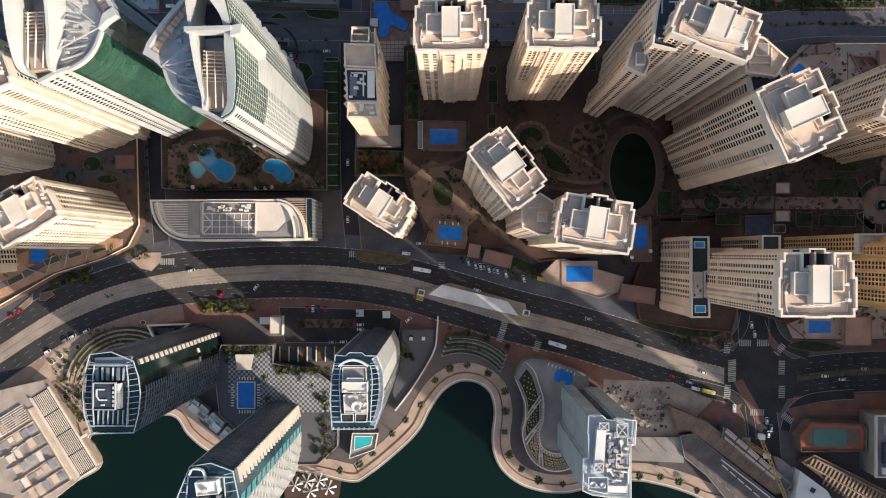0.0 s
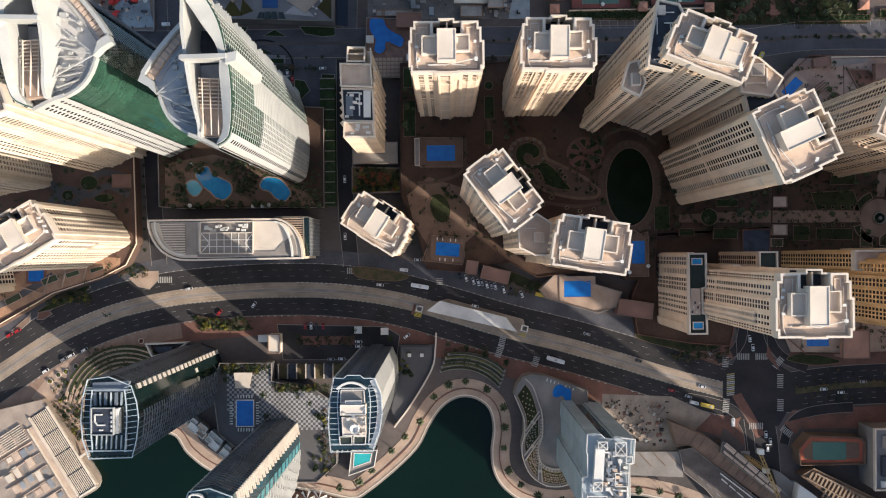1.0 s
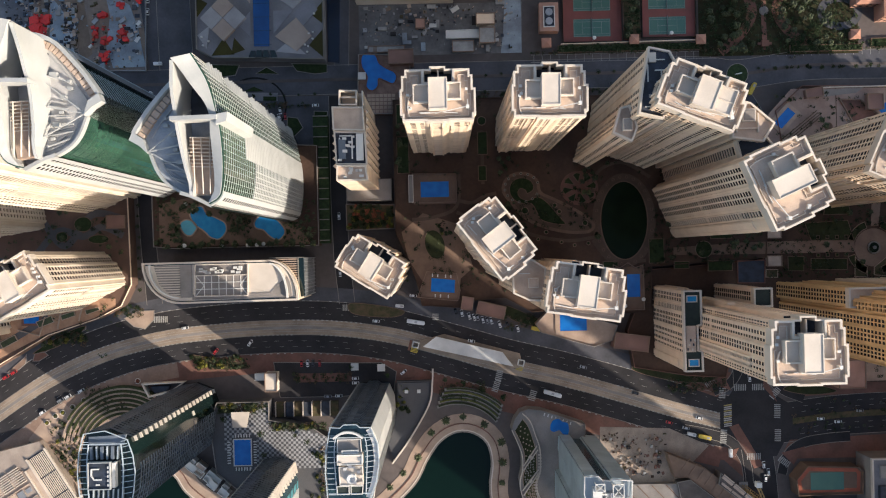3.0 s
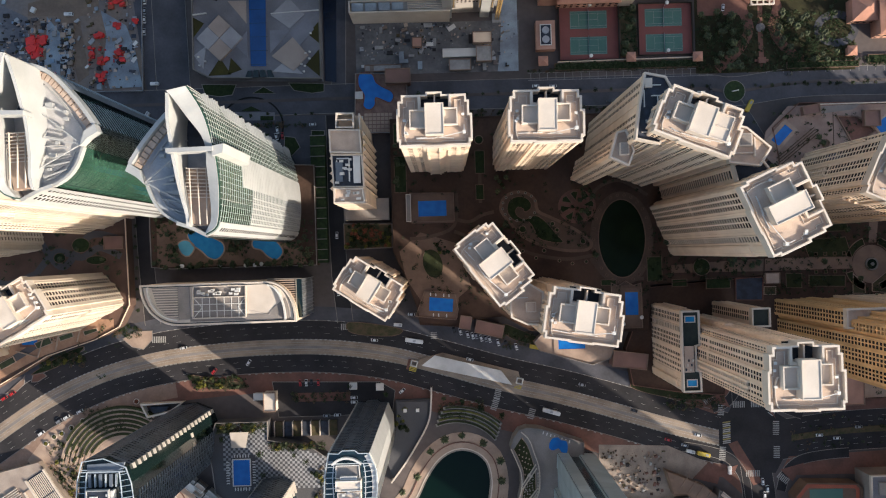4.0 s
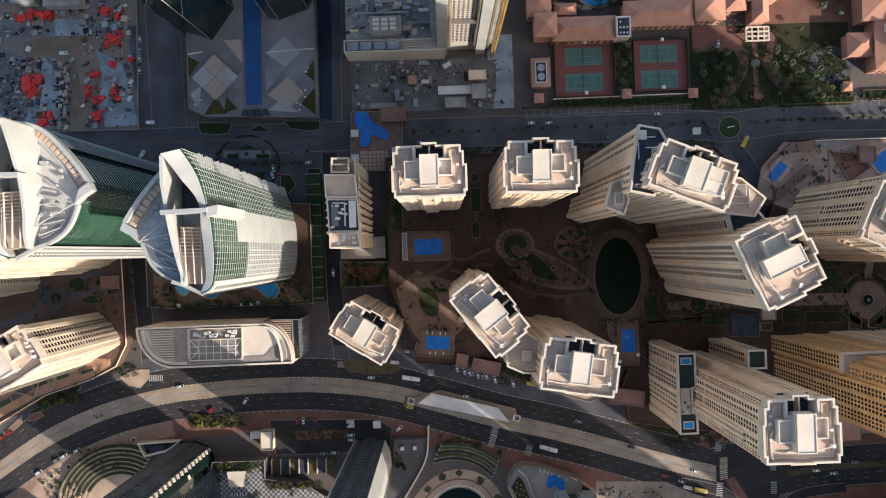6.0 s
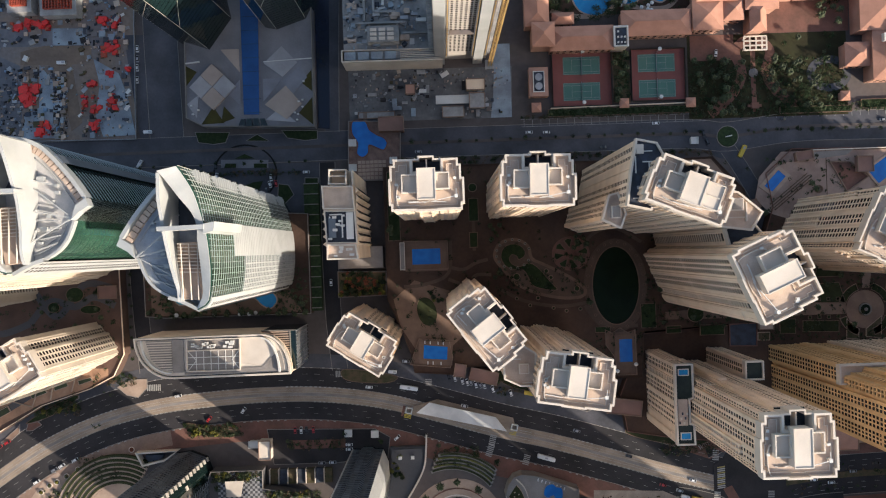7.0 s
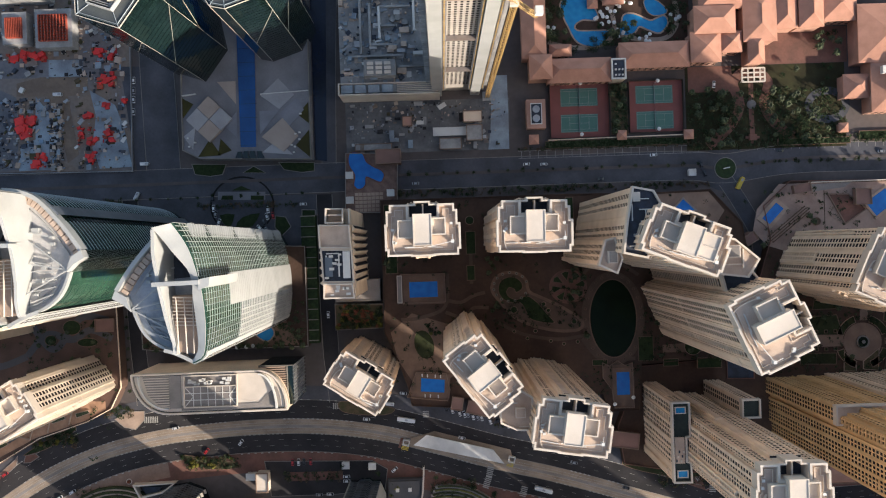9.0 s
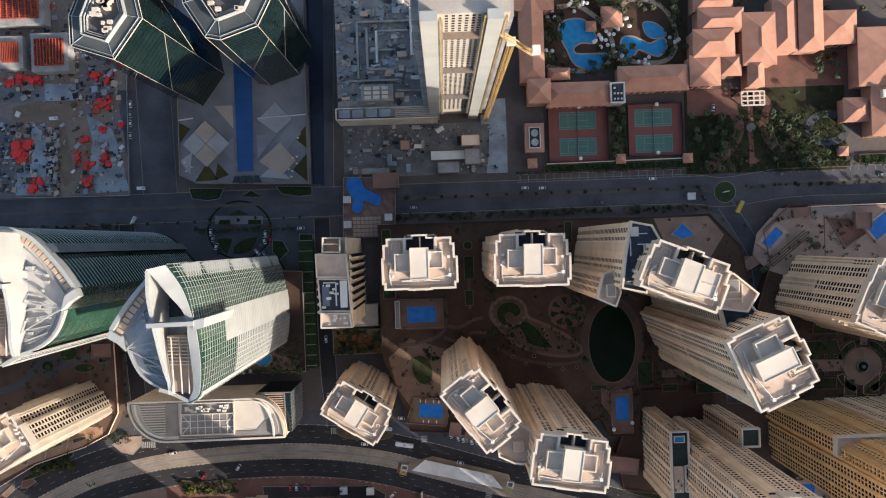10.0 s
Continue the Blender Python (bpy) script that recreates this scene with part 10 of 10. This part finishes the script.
# hotel gardens
for x0, y0, x1, y1, n in ((84, 232, 98, 290, 22), (98, 268, 178, 300, 30), (118, 232, 142, 246, 16), (166, 236, 178, 280, 14), (178, 162, 212, 200, 40), (228, 164, 268, 186, 26), (212, 270, 232, 300, 14), (258, 196, 276, 236, 16), (126, 174, 137, 206, 12), (262, 264, 320, 300, 24), (226, 188, 250, 212, 14)):
    for k in range(n):
        plant((TREES if k % 5 < 2 else PALMS), tree_rnd.uniform(x0, x1), tree_rnd.uniform(y0, y1), 0.1, 0.7, 1.15)
for x0, y0, x1, y1, n in ((86, 236, 96, 262, 10), (98, 228, 130, 238, 8), (120, 262, 146, 290, 10), (166, 246, 178, 276, 6), (180, 172, 208, 196, 14), (232, 166, 262, 182, 8), (222, 176, 232, 200, 3)):
    for k in range(n):
        plant(BIG, tree_rnd.uniform(x0, x1), tree_rnd.uniform(y0, y1), 0.1, 0.6, 1.0)
# podium gardens
for x0, y0, x1, y1, z, n in ((-26, 86, -19, 130, PZ, 12), (38, 84, 54, 96, PZ, 6), (86, 66, 112, 92, PZ, 12), (138, 24, 208, 50, PZ, 18), (226, 104, 262, 134, 8, 4), (244, 8, 330, 60, 8, 26), (-262, 36, -206, 66, 10, 16), (-184, 41.5, -100, 45, 11, 26), (-184, 60, -170, 100, 11, 16), (-138, 62, -122, 74, 11, 16), (-136, 46, -122, 60, 11, 12), (-172, 42, -164, 56, 11, 8), (-100, 40, -80, 60, 11, 16), (-172, 62, -130, 70, 11, 14), (-150, 96, -132, 104, 11, 8), (206, 60, 224, 100, 8, 12), (40, 60, 50, 70, PZ, 4), (100, 40, 106, 50, PZ, 3)):
    for k in range(n):
        plant((TREES if k % 3 == 0 else PALMS), tree_rnd.uniform(x0, x1), tree_rnd.uniform(y0, y1), z, 0.55, 0.9)
for k in range(90):
    plant(SHRUBS, tree_rnd.uniform(-59, -30), tree_rnd.uniform(51.5, 66), 8.7, 0.9, 1.7)
for k in range(9):
    plant(TREES, tree_rnd.uniform(-58, -31), tree_rnd.uniform(52, 66), 8.6, 0.7, 1.0)
for x0, y0, x1, y1, z, n in ((-166, -39, -130, -31, 0.5, 40), (-145, -66, -118, -61, 11.6, 30), (-110, -78, -84, -74, 11.6, 30), (-266, -21, -238, -12, 0.5, 26), (-30, -72, -20, -50, 4.5, 18), (-4, 46, 8, 52, PZ, 6), (-258, -112, -238, -70, 0.3, 40), (-206, -44, -240, -66, 1.6, 0), (-86, -132, -78, -92, 11.6, 24)):
    for k in range(n):
        plant(SHRUBS[:3], tree_rnd.uniform(x0, x1), tree_rnd.uniform(y0, y1), z, 0.8, 1.6)
for x, y in ((-263.3, -72.9), (-257.6, -68.6), (-252.6, -66.5), (-246.1, -62.9), (-238.4, -58.6), (-229.7, -55.9), (-221.3, -52.4), (-232.9, -60.7), (-224.1, -58.0), (-215.7, -53.7), (-210.8, -53.1), (-202.3, -46.6)):
    plant(SHRUBS, x, y, 0.5, 0.9, 1.2)
for x, y in ((-118, -80), (-116, -94), (-122, -106), (-142, -70), (-96, -82), (-88, -86), (2, -50), (14, -52), (26, -57), (40, -62), (-98, -44), (-60, -40), (-36, -46)):
    plant(TREES, x, y, 11.5 if y < -66 or x < -110 else 0.3, 0.8, 1.1)


# ---- sunbeds and parasols
def parasol():
    t = thing("parasol", "round white parasol beside a pool", "parasol", "pool parasols")
    q = Mesh()
    q.lathe(0, 0, [(1.3, 2.2), (0.7, 2.55), (0.05, 2.8)], 12)
    part("canopy", q, CANVAS, t)
    q = Mesh()
    q.lathe(0, 0, [(0.05, 0), (0.04, 2.5)], 6)
    part("pole", q, STEEL, t)
    return t


def sunbed():
    t = thing("sunbed", "pale sunbed on the pool deck", "sunbed", "pool sunbeds")
    q = Mesh()
    q.box(-0.35, -1.0, 0.28, 0.35, 0.45, 0.4)
    part("mattress", q, CANVAS, t)
    q = Mesh()
    q.v = [(-0.35, 0.45, 0.3), (0.35, 0.45, 0.3), (0.35, 1.05, 0.75), (-0.35, 1.05, 0.75), (-0.35, 0.45, 0.4), (0.35, 0.45, 0.4), (0.35, 1.0, 0.85), (-0.35, 1.0, 0.85)]
    q.f = [(3, 2, 1, 0), (4, 5, 6, 7), (0, 1, 5, 4), (1, 2, 6, 5), (2, 3, 7, 6), (3, 0, 4, 7)]
    part("backrest", q, CANVAS, t)
    for x in (-0.3, 0.3):
        for y in (-0.9, 0.4):
            q = Mesh()
            q.box(x - 0.04, y - 0.04, 0, x + 0.04, y + 0.04, 0.3)
            part("leg", q, STEEL, t)
    return t


shade, lounger = parasol(), sunbed()
first = True
for x, y, z in [(cx + tree_rnd.uniform(-5, 5), cy + tree_rnd.uniform(-3, 3), 0.1) for cx, cy in ((90, 268), (100, 276), (122, 252), (126, 248), (110, 273), (130, 256), (140, 262), (134, 240), (150, 236), (172, 250), (90, 244)) for k in range(5)] + [(131.5, 1.0, PZ), (119.5, -3, PZ)] + [(tree_rnd.uniform(-166, -104), tree_rnd.choice((42.5, 41.8, 69.5)), 11.0) for k in range(10)]:
    if first:
        shade.matrix_basis, first = pose(x, y, z), False
    else:
        copy_thing(shade, pose(x, y, z))
first = True
for x, y, z, r in [(-4.6 + k * 1.7, 19.6 - k * 0.16, PZ + 0.55, 0) for k in (0, 2, 5, 7)] + [(-4.8 + k * 1.7, 6.5 - k * 0.14, PZ + 0.55, 180) for k in (1, 3, 6)] + [(-139.5, -86 - k * 1.7, 11.6, 90) for k in range(9)] + [(-122.5, -86 - k * 1.7, 11.6, -90) for k in range(9)] + [(-135 + k * 1.8, -82, 11.6, 0) for k in range(6)] + [(-135 + k * 1.8, -103.5, 11.6, 180) for k in range(6)] + [(66 + k * 2.4, -72.5 - k * 0.9, 11.6, -15) for k in range(8)]:
    if first:
        lounger.matrix_basis, first = pose(x, y, z, 0, 0, r), False
    else:
        copy_thing(lounger, pose(x, y, z, 0, 0, r))
